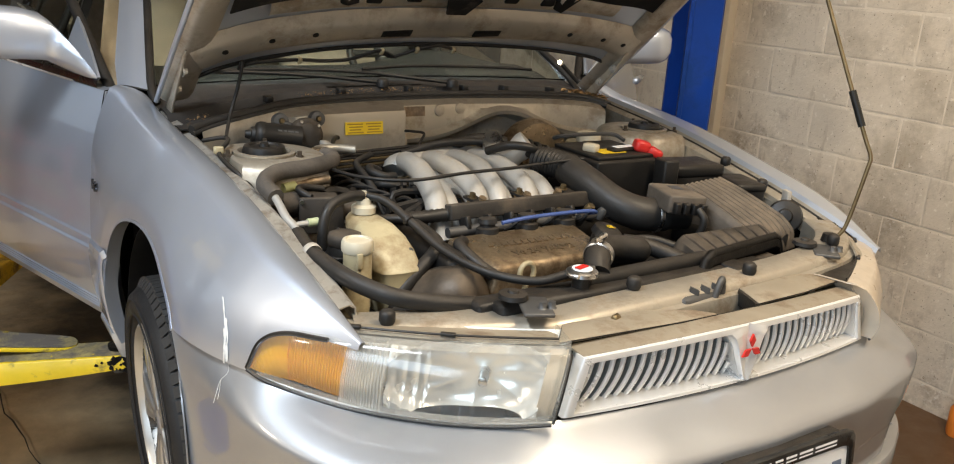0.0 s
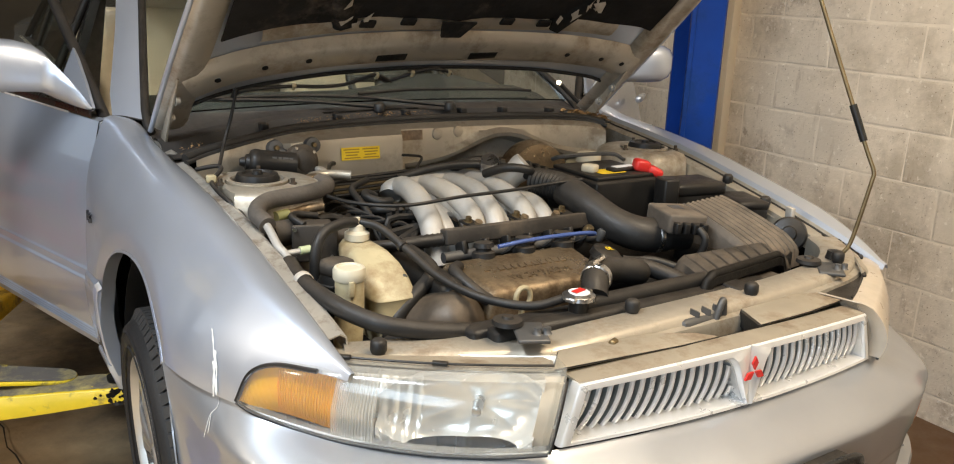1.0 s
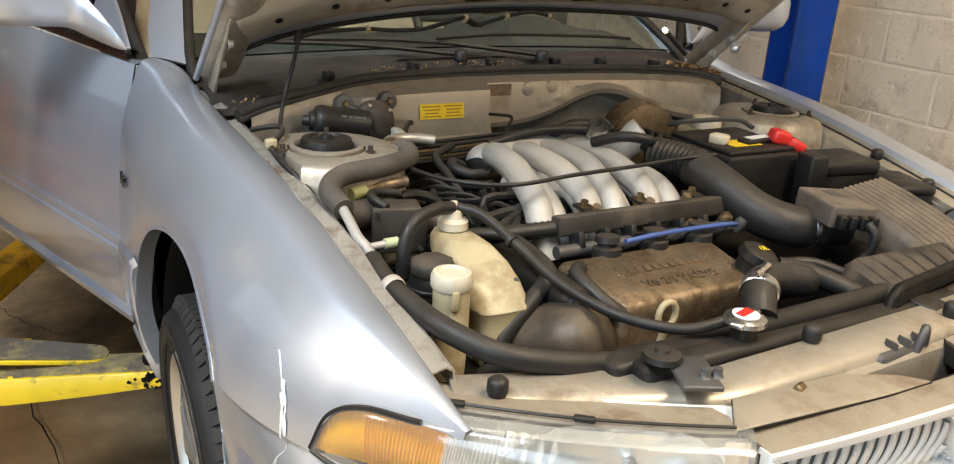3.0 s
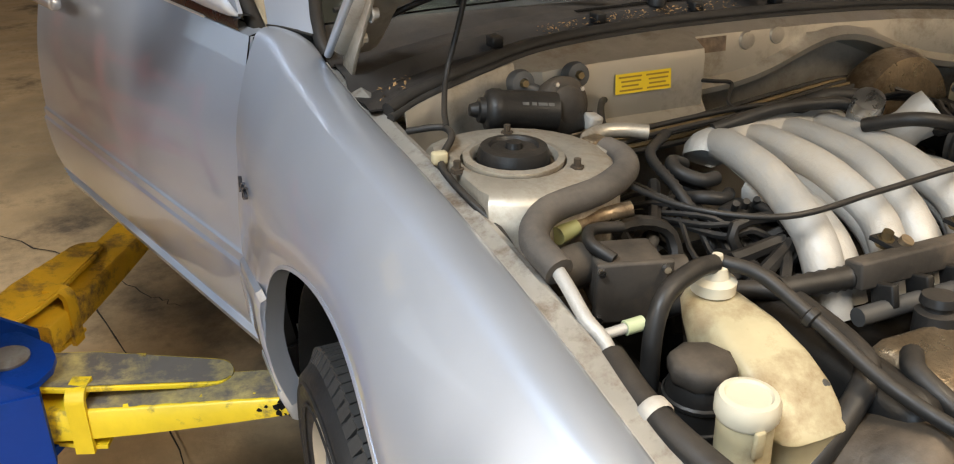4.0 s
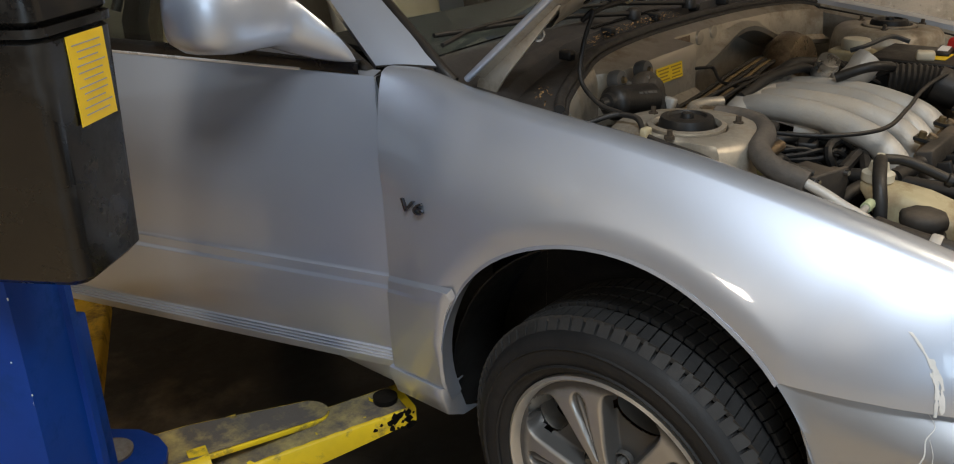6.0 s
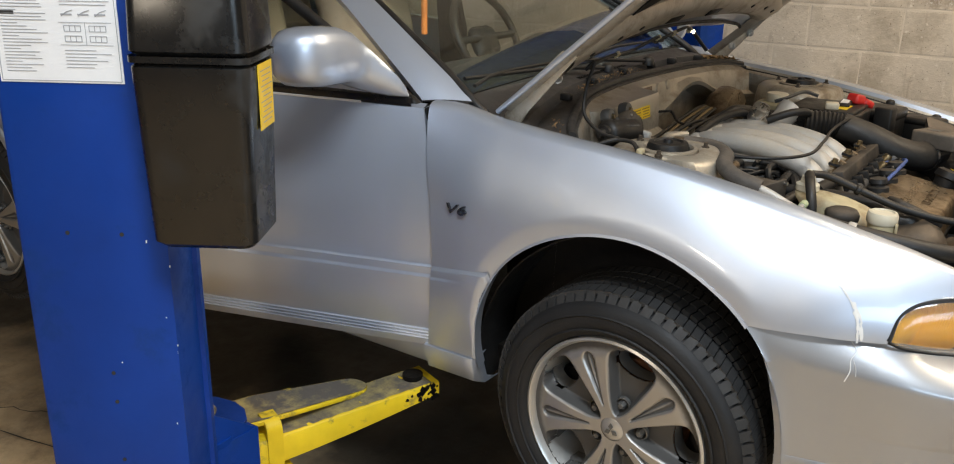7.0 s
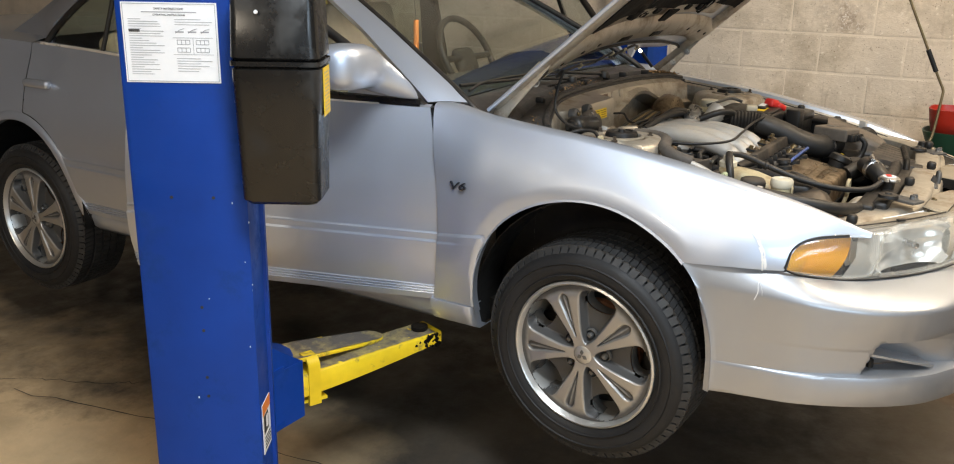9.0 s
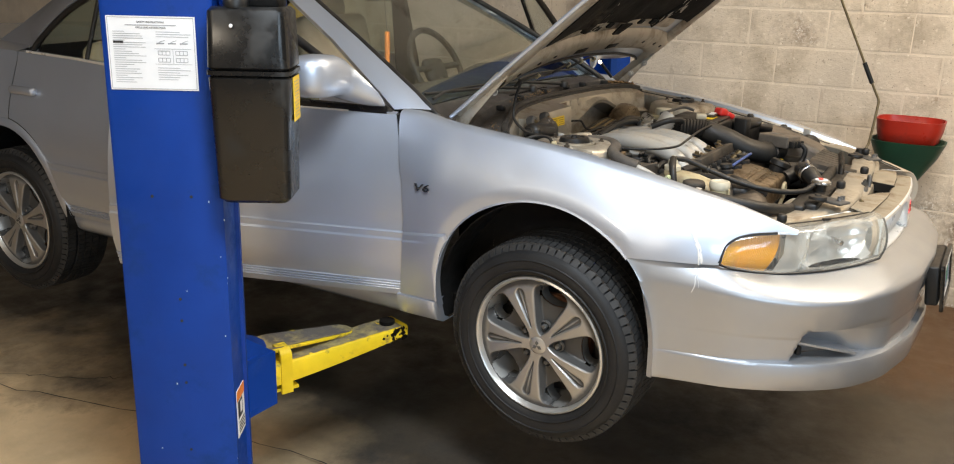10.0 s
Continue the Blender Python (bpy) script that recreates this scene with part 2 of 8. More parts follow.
# soot stains and chipped white specks on the wall
def speckle(m):
    n, l = m.node_tree.nodes, m.node_tree.links
    b = n["Principled BSDF"]
    src = b.inputs["Base Color"].links[0].from_socket
    pos = n.new("ShaderNodeNewGeometry").outputs["Position"]

    def masked(tex, lo, hi):
        r = n.new("ShaderNodeMapRange")
        r.inputs[1].default_value, r.inputs[2].default_value = lo, hi
        l.new(tex, r.inputs[0])
        return r.outputs[0]

    def noise_(scale, detail):
        t = n.new("ShaderNodeTexNoise")
        t.inputs["Scale"].default_value, t.inputs["Detail"].default_value, t.inputs["Roughness"].default_value = scale, detail, 0.65
        l.new(pos, t.inputs["Vector"])
        return t.outputs[0]

    def over(fac, under, colour):
        x = n.new("ShaderNodeMix")
        x.data_type = "RGBA"
        l.new(fac, x.inputs[0])
        l.new(under, x.inputs[6])
        x.inputs[7].default_value = (*colour, 1)
        return x.outputs[2]

    def times(a, c):
        x = n.new("ShaderNodeMath")
        x.operation = "MULTIPLY"
        l.new(a, x.inputs[0])
        if isinstance(c, float):
            x.inputs[1].default_value = c
        else:
            l.new(c, x.inputs[1])
        return x.outputs[0]
    area = masked(noise_(1.25, 6.0), 0.51, 0.62)
    col = over(times(times(area, 0.88), masked(noise_(38.0, 4.0), 0.32, 0.58)), src, (0.22, 0.155, 0.105))
    col = over(times(area, masked(noise_(60.0, 3.0), 0.57, 0.63)), col, (0.82, 0.77, 0.69))
    col = over(times(masked(noise_(7.0, 9.0), 0.66, 0.70), 0.5), col, (0.22, 0.14, 0.08))
    col = over(times(masked(noise_(95.0, 2.0), 0.66, 0.70), 0.75), col, (0.24, 0.17, 0.11))
    # drips and scrapes that run down the wall
    mp = n.new("ShaderNodeMapping")
    mp.inputs["Scale"].default_value = (1.0, 11.0, 2.2)
    l.new(pos, mp.inputs[0])
    streak = n.new("ShaderNodeTexNoise")
    streak.inputs["Scale"].default_value, streak.inputs["Detail"].default_value, streak.inputs["Roughness"].default_value = 2.4, 6.0, 0.6
    l.new(mp.outputs[0], streak.inputs["Vector"])
    col = over(times(masked(streak.outputs[0], 0.60, 0.70), 0.45), col, (0.36, 0.27, 0.19))
    col = over(times(masked(noise_(24.0, 7.0), 0.60, 0.66), 0.6), col, (0.88, 0.80, 0.68))
    l.new(col, b.inputs["Base Color"])


speckle(BLOCK)
GRIMY = material("grimy_brown_casting", (0.075, 0.058, 0.042), 0.5, 0.4, 0.4, 14.0, bump=0.3, bump_scale=60, dust=0.2)
MORTAR = material("mortar", (0.75, 0.65, 0.52), 0.9, 0, 0.12, 5.0, bump=0.6, bump_scale=60)
WALL_PAINT = material("cream_wall_paint", (0.60, 0.52, 0.40), 0.7, 0, 0.08, 2.0, bump=0.2)
WALL_DARK = material("sooty_brown_wall", (0.13, 0.10, 0.075), 0.75, 0, 0.25, 1.5, bump=0.3)
WING = material("grimy_wing_metal", (0.44, 0.42, 0.38), 0.42, 0.50, 0.15, 9.0, dirt=(0.16, 0.12, 0.085), dirt_amount=0.40, dirt_scale=12.0)
CEILING = material("dusty_ceiling_deck", (0.42, 0.38, 0.32), 0.8, 0, 0.1, 2.0)
# kept pale to make up for weak light on the open floor
CONCRETE = material("stained_concrete", (0.60, 0.435, 0.25), 0.5, 0, 0.25, 2.6, bump=0.35, bump_scale=35,
                    dirt=(0.17, 0.125, 0.08), dirt_amount=0.30, dirt_scale=1.3, rough_vary=0.2)
# floor of the lift bay: oil plus the car's shade painted in, with a ragged edge
def oil_and_shade_bay(m):
    n, l = m.node_tree.nodes, m.node_tree.links
    b = n["Principled BSDF"]
    src = b.inputs["Base Color"].links[0].from_socket
    pos = n.new("ShaderNodeNewGeometry").outputs["Position"]
    tex = n.new("ShaderNodeTexNoise")
    tex.inputs["Scale"].default_value, tex.inputs["Detail"].default_value, tex.inputs["Roughness"].default_value = 1.25, 8.0, 0.62
    l.new(pos, tex.inputs["Vector"])
    sep = n.new("ShaderNodeSeparateXYZ")
    l.new(pos, sep.inputs[0])
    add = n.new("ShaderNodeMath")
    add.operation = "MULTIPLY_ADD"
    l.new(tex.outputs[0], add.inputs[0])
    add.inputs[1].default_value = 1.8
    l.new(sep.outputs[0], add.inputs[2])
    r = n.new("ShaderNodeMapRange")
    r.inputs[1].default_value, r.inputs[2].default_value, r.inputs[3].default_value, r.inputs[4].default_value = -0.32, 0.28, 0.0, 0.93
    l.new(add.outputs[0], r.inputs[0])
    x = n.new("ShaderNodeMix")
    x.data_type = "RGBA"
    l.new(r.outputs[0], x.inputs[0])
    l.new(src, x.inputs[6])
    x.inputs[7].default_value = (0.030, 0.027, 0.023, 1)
    # rusty brown dirt in the strip along the block wall
    w = n.new("ShaderNodeMapRange")
    w.inputs[1].default_value, w.inputs[2].default_value, w.inputs[3].default_value, w.inputs[4].default_value = 1.60, 2.20, 0.0, 0.92
    l.new(add.outputs[0], w.inputs[0])
    z = n.new("ShaderNodeMix")
    z.data_type = "RGBA"
    l.new(w.outputs[0], z.inputs[0])
    l.new(x.outputs[2], z.inputs[6])
    z.inputs[7].default_value = (0.105, 0.055, 0.024, 1)
    l.new(z.outputs[2], b.inputs["Base Color"])


oil_and_shade_bay(CONCRETE)
SEAL_RUBBER = material("seal_rubber", (0.018, 0.017, 0.016), 0.5, 0, 0.3, 20.0, dust=0.10)
CRACK = material("crack_shadow_grit", (0.03, 0.025, 0.02), 0.9)
RED_TIN = material("red_enamel", (0.38, 0.022, 0.010), 0.35, 0, 0.12, 6.0, dirt=(0.2, 0.03, 0.02), dirt_amount=0.3)
GREEN_TIN = material("green_enamel", (0.012, 0.055, 0.030), 0.45, 0, 0.15, 6.0)
CARDBOARD = material("yellow_cardboard", (0.62, 0.46, 0.16), 0.8, 0, 0.1, 6.0)
SHELF_GREY = material("shelf_steel", (0.09, 0.088, 0.085), 0.5, 0.4)
TUBE_WHITE = material("lit_tube", (1.0, 0.95, 0.85), 0.5, emission=6.0)
RIM_CAST = bpy.data.materials.new("cast_wheel_with_machined_face")
RIM_CAST.use_nodes = True


# machined where the casting stands proud, painted grey in its pockets and grooves
def machined_face(m):
    n, l = m.node_tree.nodes, m.node_tree.links
    b = n["Principled BSDF"]
    tc, sp, mr = n.new("ShaderNodeTexCoord"), n.new("ShaderNodeSeparateXYZ"), n.new("ShaderNodeMapRange")
    l.new(tc.outputs["Object"], sp.inputs[0])
    tex = n.new("ShaderNodeTexNoise")
    tex.inputs["Scale"].default_value, tex.inputs["Detail"].default_value = 60.0, 5.0
    l.new(tc.outputs["Object"], tex.inputs["Vector"])
    ma = n.new("ShaderNodeMath")
    ma.operation = "MULTIPLY_ADD"
    l.new(tex.outputs[0], ma.inputs[0])
    ma.inputs[1].default_value = 0.002
    l.new(sp.outputs[0], ma.inputs[2])
    l.new(ma.outputs[0], mr.inputs[0])
    mr.inputs[1].default_value, mr.inputs[2].default_value = -0.0078, -0.0040
    for name, face, cast in (("Base Color", (0.41, 0.40, 0.38), (0.085, 0.083, 0.080)), ("Metallic", (0.75,) * 3, (0.3,) * 3), ("Roughness", (0.36,) * 3, (0.48,) * 3)):
        x = n.new("ShaderNodeMix")
        x.data_type = "RGBA"
        l.new(mr.outputs[0], x.inputs[0])
        x.inputs[6].default_value, x.inputs[7].default_value = (*face, 1), (*cast, 1)
        l.new(x.outputs[2], b.inputs[name])


machined_face(RIM_CAST)
SCRATCH = material("scraped_primer", (0.72, 0.72, 0.70), 0.7, 0, 0.1, 30.0)


# ---- modelling helpers ----
def part(name, bm, mat, parent=None, label="", sharp=46, recalc=True):
    if recalc:
        bmesh.ops.recalc_face_normals(bm, faces=bm.faces)
    for f in bm.faces:
        f.smooth = True
    me = bpy.data.meshes.new(name)
    bm.to_mesh(me)
    bm.free()
    me.set_sharp_from_angle(angle=radians(sharp))
    me.materials.append(mat)
    ob = new(name, me)
    if parent:
        ob.parent = parent
        ob.matrix_parent_inverse = parent.matrix_world.inverted() if parent.type == "EMPTY" else Matrix.Identity(4)
    if label:
        ob["label"] = label
    return ob


def thing(name, at, label, category, group="", kind=""):
    e = new(name)
    e.empty_display_size = 0.1
    e.location = at
    bpy.context.view_layer.update()
    return tagged(e, label, category, group, kind)


def structure(name, bm, mat, label, sharp=35):
    return tagged(part(name, bm, mat, None, "", sharp), label, "", "", "structure")


def add_box(bm, c, s, rot=None, bev=0.0, seg=2):
    m = Matrix.Translation(c) @ (rot.to_4x4() if rot else Matrix.Identity(4)) @ Matrix.Diagonal((*s, 1))
    r = bmesh.ops.create_cube(bm, size=1.0, matrix=m)
    if bev:
        vs = set(r["verts"])
        es = [e for e in bm.edges if e.verts[0] in vs and e.verts[1] in vs]
        bmesh.ops.bevel(bm, geom=es, offset=bev, segments=seg, affect="EDGES", profile=0.5)
    return bm


def box(c, s, rot=None, bev=0.0, seg=2):
    return add_box(bmesh.new(), c, s, rot, bev, seg)


def turn(rx=0, ry=0, rz=0):
    return Euler([radians(a) for a in (rx, ry, rz)]).to_matrix()


def frame_of(axis):
    a = Vector(axis).normalized()
    s = a.orthogonal().normalized()
    return a, s, a.cross(s)


def add_lathe(bm, profile, c, axis=(0, 0, 1), seg=24):
    """Spins (radius, height) pairs round an axis through c."""
    a, s, t = frame_of(axis)
    rows = []
    for r, h in profile:
        if r < 1e-5:
            rows.append([bm.verts.new(Vector(c) + a * h)])
        else:
            rows.append([bm.verts.new(Vector(c) + a * h + (s * math.cos(k) + t * math.sin(k)) * r) for k in (2 * math.pi * i / seg for i in range(seg))])
    for p, q in zip(rows, rows[1:]):
        for i in range(seg):
            j = (i + 1) % seg
            if len(p) == 1 and len(q) == 1:
                continue
            if len(p) == 1:
                bm.faces.new((p[0], q[j], q[i]))
            elif len(q) == 1:
                bm.faces.new((p[i], p[j], q[0]))
            else:
                bm.faces.new((p[i], p[j], q[j], q[i]))
    return bm


def lathe(profile, c, axis=(0, 0, 1), seg=24):
    return add_lathe(bmesh.new(), profile, c, axis, seg)


def add_rod(bm, p, q, r, r2=None, seg=12):
    p, q = Vector(p), Vector(q)
    h = (q - p).length
    return add_lathe(bm, [(0, 0), (r, 0), (r2 or r, h), (0, h)], p, q - p, seg)


def rod(p, q, r, r2=None, seg=12):
    return add_rod(bmesh.new(), p, q, r, r2, seg)


def smooth_path(points, steps=8):
    """A Catmull-Rom curve through the points."""
    p = [Vector(a) for a in points]
    p = [2 * p[0] - p[1]] + p + [2 * p[-1] - p[-2]]
    out = []
    for i in range(1, len(p) - 2):
        for k in range(steps):
            t = k / steps
            a, b, c, d = p[i - 1:i + 3]
            out.append(0.5 * (2 * b + (c - a) * t + (2 * a - 5 * b + 4 * c - d) * t * t + (3 * b - a - 3 * c + d) * t ** 3))
    return out + [p[-2]]


def add_tube(bm, points, r, seg=10, steps=8, ribs=0.0, taper=None, smooth=True):
    path = smooth_path(points, steps) if smooth else [Vector(a) for a in points]
    n = len(path)
    up = None
    rows = []
    for i, c in enumerate(path):
        d = (path[min(i + 1, n - 1)] - path[max(i - 1, 0)]).normalized()
        up = d.orthogonal().normalized() if up is None else (up - d * up.dot(d)).normalized()
        side = d.cross(up)
        rr = r if taper is None else r + (taper - r) * i / (n - 1)
        if ribs and i % 2:
            rr *= 1 - ribs
        rows.append([bm.verts.new(c + (up * math.cos(k) + side * math.sin(k)) * rr) for k in (2 * math.pi * j / seg for j in range(seg))])
    for a, b in zip(rows, rows[1:]):
        for j in range(seg):
            bm.faces.new((a[j], a[(j + 1) % seg], b[(j + 1) % seg], b[j]))
    bm.faces.new(rows[0][::-1])
    bm.faces.new(rows[-1])
    return bm


def tube(points, r, seg=10, steps=8, ribs=0.0, taper=None, smooth=True):
    return add_tube(bmesh.new(), points, r, seg, steps, ribs, taper, smooth)


def add_grid(bm, rows, thick=0.0, close_u=False):
    """A sheet through rows of points; thick gives it a back."""
    vs = [[bm.verts.new(p) for p in r] for r in rows]
    fs = []
    for a, b in zip(vs, vs[1:]):
        m = len(a)
        for j in range(m if close_u else m - 1):
            try:
                fs.append(bm.faces.new((a[j], a[(j + 1) % m], b[(j + 1) % m], b[j])))
            except ValueError:
                pass
    if thick:
        bmesh.ops.recalc_face_normals(bm, faces=fs)
        bmesh.ops.solidify(bm, geom=fs, thickness=thick)
    return bm


def grid(rows, thick=0.0, close_u=False):
    return add_grid(bmesh.new(), rows, thick, close_u)


def add_prism(bm, outline, lift, bev=0.0):
    """A flat outline (points in space) pushed along the vector lift."""
    a = [bm.verts.new(p) for p in outline]
    f = bm.faces.new(a)
    r = bmesh.ops.extrude_face_region(bm, geom=[f])
    vs = [v for v in r["geom"] if isinstance(v, bmesh.types.BMVert)]
    bmesh.ops.translate(bm, verts=vs, vec=Vector(lift))
    if bev:
        keep = set(a) | set(vs)
        es = [e for e in bm.edges if e.verts[0] in keep and e.verts[1] in keep]
        bmesh.ops.bevel(bm, geom=es, offset=bev, segments=2, affect="EDGES", profile=0.5)
    return bm


def prism(outline, lift, bev=0.0):
    return add_prism(bmesh.new(), outline, lift, bev)


def lerp(a, b, t):
    return a + (b - a) * t


def table(knots, v):
    """Smoothed reading of (key, value) knots in rising order of key."""
    if v <= knots[0][0]:
        return knots[0][1]
    for (a, p), (b, q) in zip(knots, knots[1:]):
        if v <= b:
            return lerp(p, q, (v - a) / (b - a))
    return knots[-1][1]


def soft(knots, v, w=0.04):
    return sum(table(knots, v + w * k) for k in (-1, -0.5, 0, 0.5, 1)) / 5


def words(text, m, size, mat, parent, name="lettering", depth=0.001, spacing=1.0):
    """Raised letters on the plane z = 0 of the pose m, centred."""
    cu = bpy.data.curves.new(name, "FONT")
    cu.body, cu.size, cu.extrude, cu.align_x, cu.align_y, cu.space_character = text, size, depth, "CENTER", "CENTER", spacing
    tmp = bpy.data.objects.new(name, cu)
    me = bpy.data.meshes.new_from_object(tmp)
    bpy.data.objects.remove(tmp)
    me.transform(m)
    me.materials.clear()
    me.materials.append(mat)
    ob = new(name, me)
    ob.parent = parent
    if parent.type == "EMPTY":
        ob.matrix_parent_inverse = parent.matrix_world.inverted()
    return ob


def axes(origin, x, y):
    """A pose whose x and y axes lie along the given directions."""
    x = Vector(x).normalized()
    y = (Vector(y) - x * Vector(y).dot(x)).normalized()
    m = Matrix((x, y, x.cross(y))).transposed().to_4x4()
    m.translation = origin
    return m


# ---- the workshop ----
WALL_X = 2.20
bm = bmesh.new()
random.seed(3)
add_grid(bm, [[(lerp(-7.0, 2.6, i / 60), lerp(-6.2, 9.2, j / 90), 0.006 * noise.noise((i * 0.13, j * 0.13, 0))) for i in range(61)] for j in range(91)])
structure("floor", bm, CONCRETE, "stained and oily brown concrete workshop floor with shade painted in under the car")
structure("wall_west", box((-7.1, 1.5, 2.1), (0.2, 15.6, 4.4)), WALL_DARK, "sooty brown workshop wall")
structure("wall_north", box((-2.2, 9.3, 2.1), (9.6, 0.2, 4.4)), WALL_DARK, "sooty brown workshop wall")
structure("wall_south", box((-2.2, -6.3, 2.1), (9.6, 0.2, 4.4)), WALL_DARK, "sooty brown workshop wall")
structure("ceiling", box((-2.2, 1.5, 4.3), (9.8, 15.6, 0.15)), CEILING, "dusty pale workshop ceiling")
wall_east = structure("wall_east", box((WALL_X + 0.11, 1.5, 2.1), (0.2, 15.6, 4.4)), MORTAR, "cream painted concrete block wall with scuffs and stains")

structure("trim", box((WALL_X - 0.01, 1.235, 2.1), (0.06, 0.15, 4.4), None, 0.008), WALL_PAINT, "cream painted wall pier beside the lift post")


def crack(points, seed):
    rng = random.Random(seed)
    pts = []
    for a, b in zip(points, points[1:]):
        for k in range(8):
            t = k / 8
            pts.append((lerp(a[0], b[0], t) + rng.uniform(-0.012, 0.012), lerp(a[1], b[1], t) + rng.uniform(-0.012, 0.012)))
    rows = []
    for i, (x, y) in enumerate(pts):
        d = Vector(pts[min(i + 1, len(pts) - 1)]) - Vector(pts[max(i - 1, 0)])
        s = Vector((-d.y, d.x)).normalized() * rng.uniform(0.001, 0.0035)
        rows.append([(x - s.x, y - s.y, 0.010), (x + s.x, y + s.y, 0.010)])
    return grid(rows)


structure("floor_crack", crack([(-1.6, 2.9), (-1.15, 2.35), (-1.0, 2.05), (-0.9, 1.9)], 1), CRACK, "crack in the concrete floor")
structure("floor_crack", crack([(-1.25, 2.3), (-1.06, 1.5), (-0.98, 0.9), (-1.0, 0.3)], 2), CRACK, "crack in the concrete floor")

# out-of-view fixtures added at the three overhead lamps
for x, y, z, long in ((-2.5, -1.3, 3.97, 1.6), (0.4, -2.1, 3.97, 2.6), (-6.3, 0.7, 3.77, 0.6)):
    fit_ = thing("ceiling_light", (x, y, 4.2), "white fluorescent tube fixture under the ceiling", "lamp", "ceiling lights")
    part("housing", box((x, y, z + 0.1), (0.64, long + 0.1, 0.06), bev=0.01), WHITE_LABEL, fit_)
    part("hanger", box((x, y, (z + 4.35) / 2), (0.05, 0.45 * long, 4.21 - z)), SHELF_GREY, fit_)
    for s in (-0.22, -0.075, 0.075, 0.22):
        part("tube", rod((x + s, y - 0.46 * long, z + 0.05), (x + s, y + 0.46 * long, z + 0.05), 0.016), TUBE_WHITE, fit_)


# ---- the two-post lift ----
def lift_post(side):
    """side -1 stands by the right flank of the car, 1 by the wall."""
    def at(u, d, z):
        # u runs along the outer face from its rear corner, d goes in towards the car
        x = -1.645 + 0.533 * u + 0.846 * d
        return (x if side < 0 else 0.10 - x, 0.853 - 0.846 * u + 0.533 * d + (0.065 if side > 0 else 0.0), z)
    post = thing("lift_post", at(0.13, 0.13, 0), "blue steel post of a two-post car lift" if side > 0 else "blue steel car lift post with instruction sheet and chipped paint", "lift post", "lift posts")
    bm = bmesh.new()
    outline = [(-0.015, 0.0), (0.0, -0.010), (0.257, -0.010), (0.272, 0.0), (0.272, 0.115), (0.282, 0.118), (0.282, 0.135), (0.255, 0.135), (0.255, 0.012), (0.0, 0.012), (0.0, 0.135), (-0.025, 0.135), (-0.025, 0.118), (-0.015, 0.115)]
    add_prism(bm, [at(u, d, 0.02) for u, d in outline], (0, 0, 3.4))
    part("column", bm, LIFT_BLUE, post)
    part("base_plate", box(at(0.13, 0.12, 0.012), (0.45, 0.5, 0.02), turn(0, 0, 32.2 * (-side)), 0.004), LIFT_BLUE, post)
    rot = Matrix((Vector(at(1, 0, 0)) - Vector(at(0, 0, 0)), Vector(at(0, 1, 0)) - Vector(at(0, 0, 0)), Vector((0, 0, 1)))).transposed()
    if side < 0:
        for u, z in ((0.085, 1.125), (0.19, 1.125), (0.14, 0.83), (0.14, 0.765), (0.14, 0.63), (0.14, 0.575), (0.14, 0.36), (0.14, 0.30)):
            part("bolt_hole", lathe([(0, 0.0005), (0.0042, 0.0005), (0.0042, -0.001), (0, -0.001)], at(u, -0.0106, z), Vector(at(0, 0, 0)) - Vector(at(0, 1, 0)), 10), CRACK, post)
        # chips in the edge paint
        rng = random.Random(8)
        for k in range(12):
            u = rng.choice((0.272, 0.26, 0.2701, rng.uniform(0, 0.25)))
            d = -0.0112 if u < 0.262 else 0.0
            part("paint_chip", box(at(u, d, rng.uniform(0.2, 1.5)), (rng.uniform(0.002, 0.004), 0.001, rng.uniform(0.002, 0.006)), rot), WHITE_LABEL, post)
    # carriage that slides in the post and carries the arms
    carriage = part("carriage", box(at(0.13, 0.15, 0.62), (0.235, 0.12, 0.62), rot, 0.006), LIFT_BLUE, post, "blue painted steel carriage")
    def side_pt(x, y, z):
        return (x if side < 0 else 0.10 - x, y, z)
    for z, h in ((0.385, 0.020), (0.562, 0.014)):
        part("arm_plate", prism([side_pt(-1.50, 0.68, z), side_pt(-1.34, 0.69, z), side_pt(-1.26, 0.725, z), side_pt(-1.232, 0.765, z), side_pt(-1.224, 0.81, z), side_pt(-1.234, 0.865, z), side_pt(-1.29, 0.94, z), side_pt(-1.36, 0.99, z), side_pt(-1.50, 1.0, z)], (0, 0, h)), LIFT_BLUE, carriage)
    for y in (0.695, 0.95):
        part("gusset", prism([side_pt(-1.42, y, 0.382), side_pt(-1.26, y, 0.382), side_pt(-1.26, y, 0.565), side_pt(-1.42, y, 0.68)], (0, 0.012, 0)), LIFT_BLUE, carriage)
    part("cheek_plate", prism([side_pt(-1.42, 0.69, 0.384), side_pt(-1.258, 0.69, 0.384), side_pt(-1.258, 0.69, 0.566), side_pt(-1.42, 0.69, 0.566)], (0, 0.035, 0)), LIFT_BLUE, carriage)
    for y in (0.835,):
        part("hinge_pin", rod(side_pt(-1.315, y, 0.37), side_pt(-1.315, y, 0.58), 0.026), RUST, carriage)
        part("pin_cap", lathe([(0, 0), (0.042, 0), (0.044, 0.008), (0.036, 0.014), (0, 0.014)], side_pt(-1.315, y, 0.575)), LIFT_GREY, carriage)
    return post, at, rot


post, at_r, rot_r = lift_post(-1)
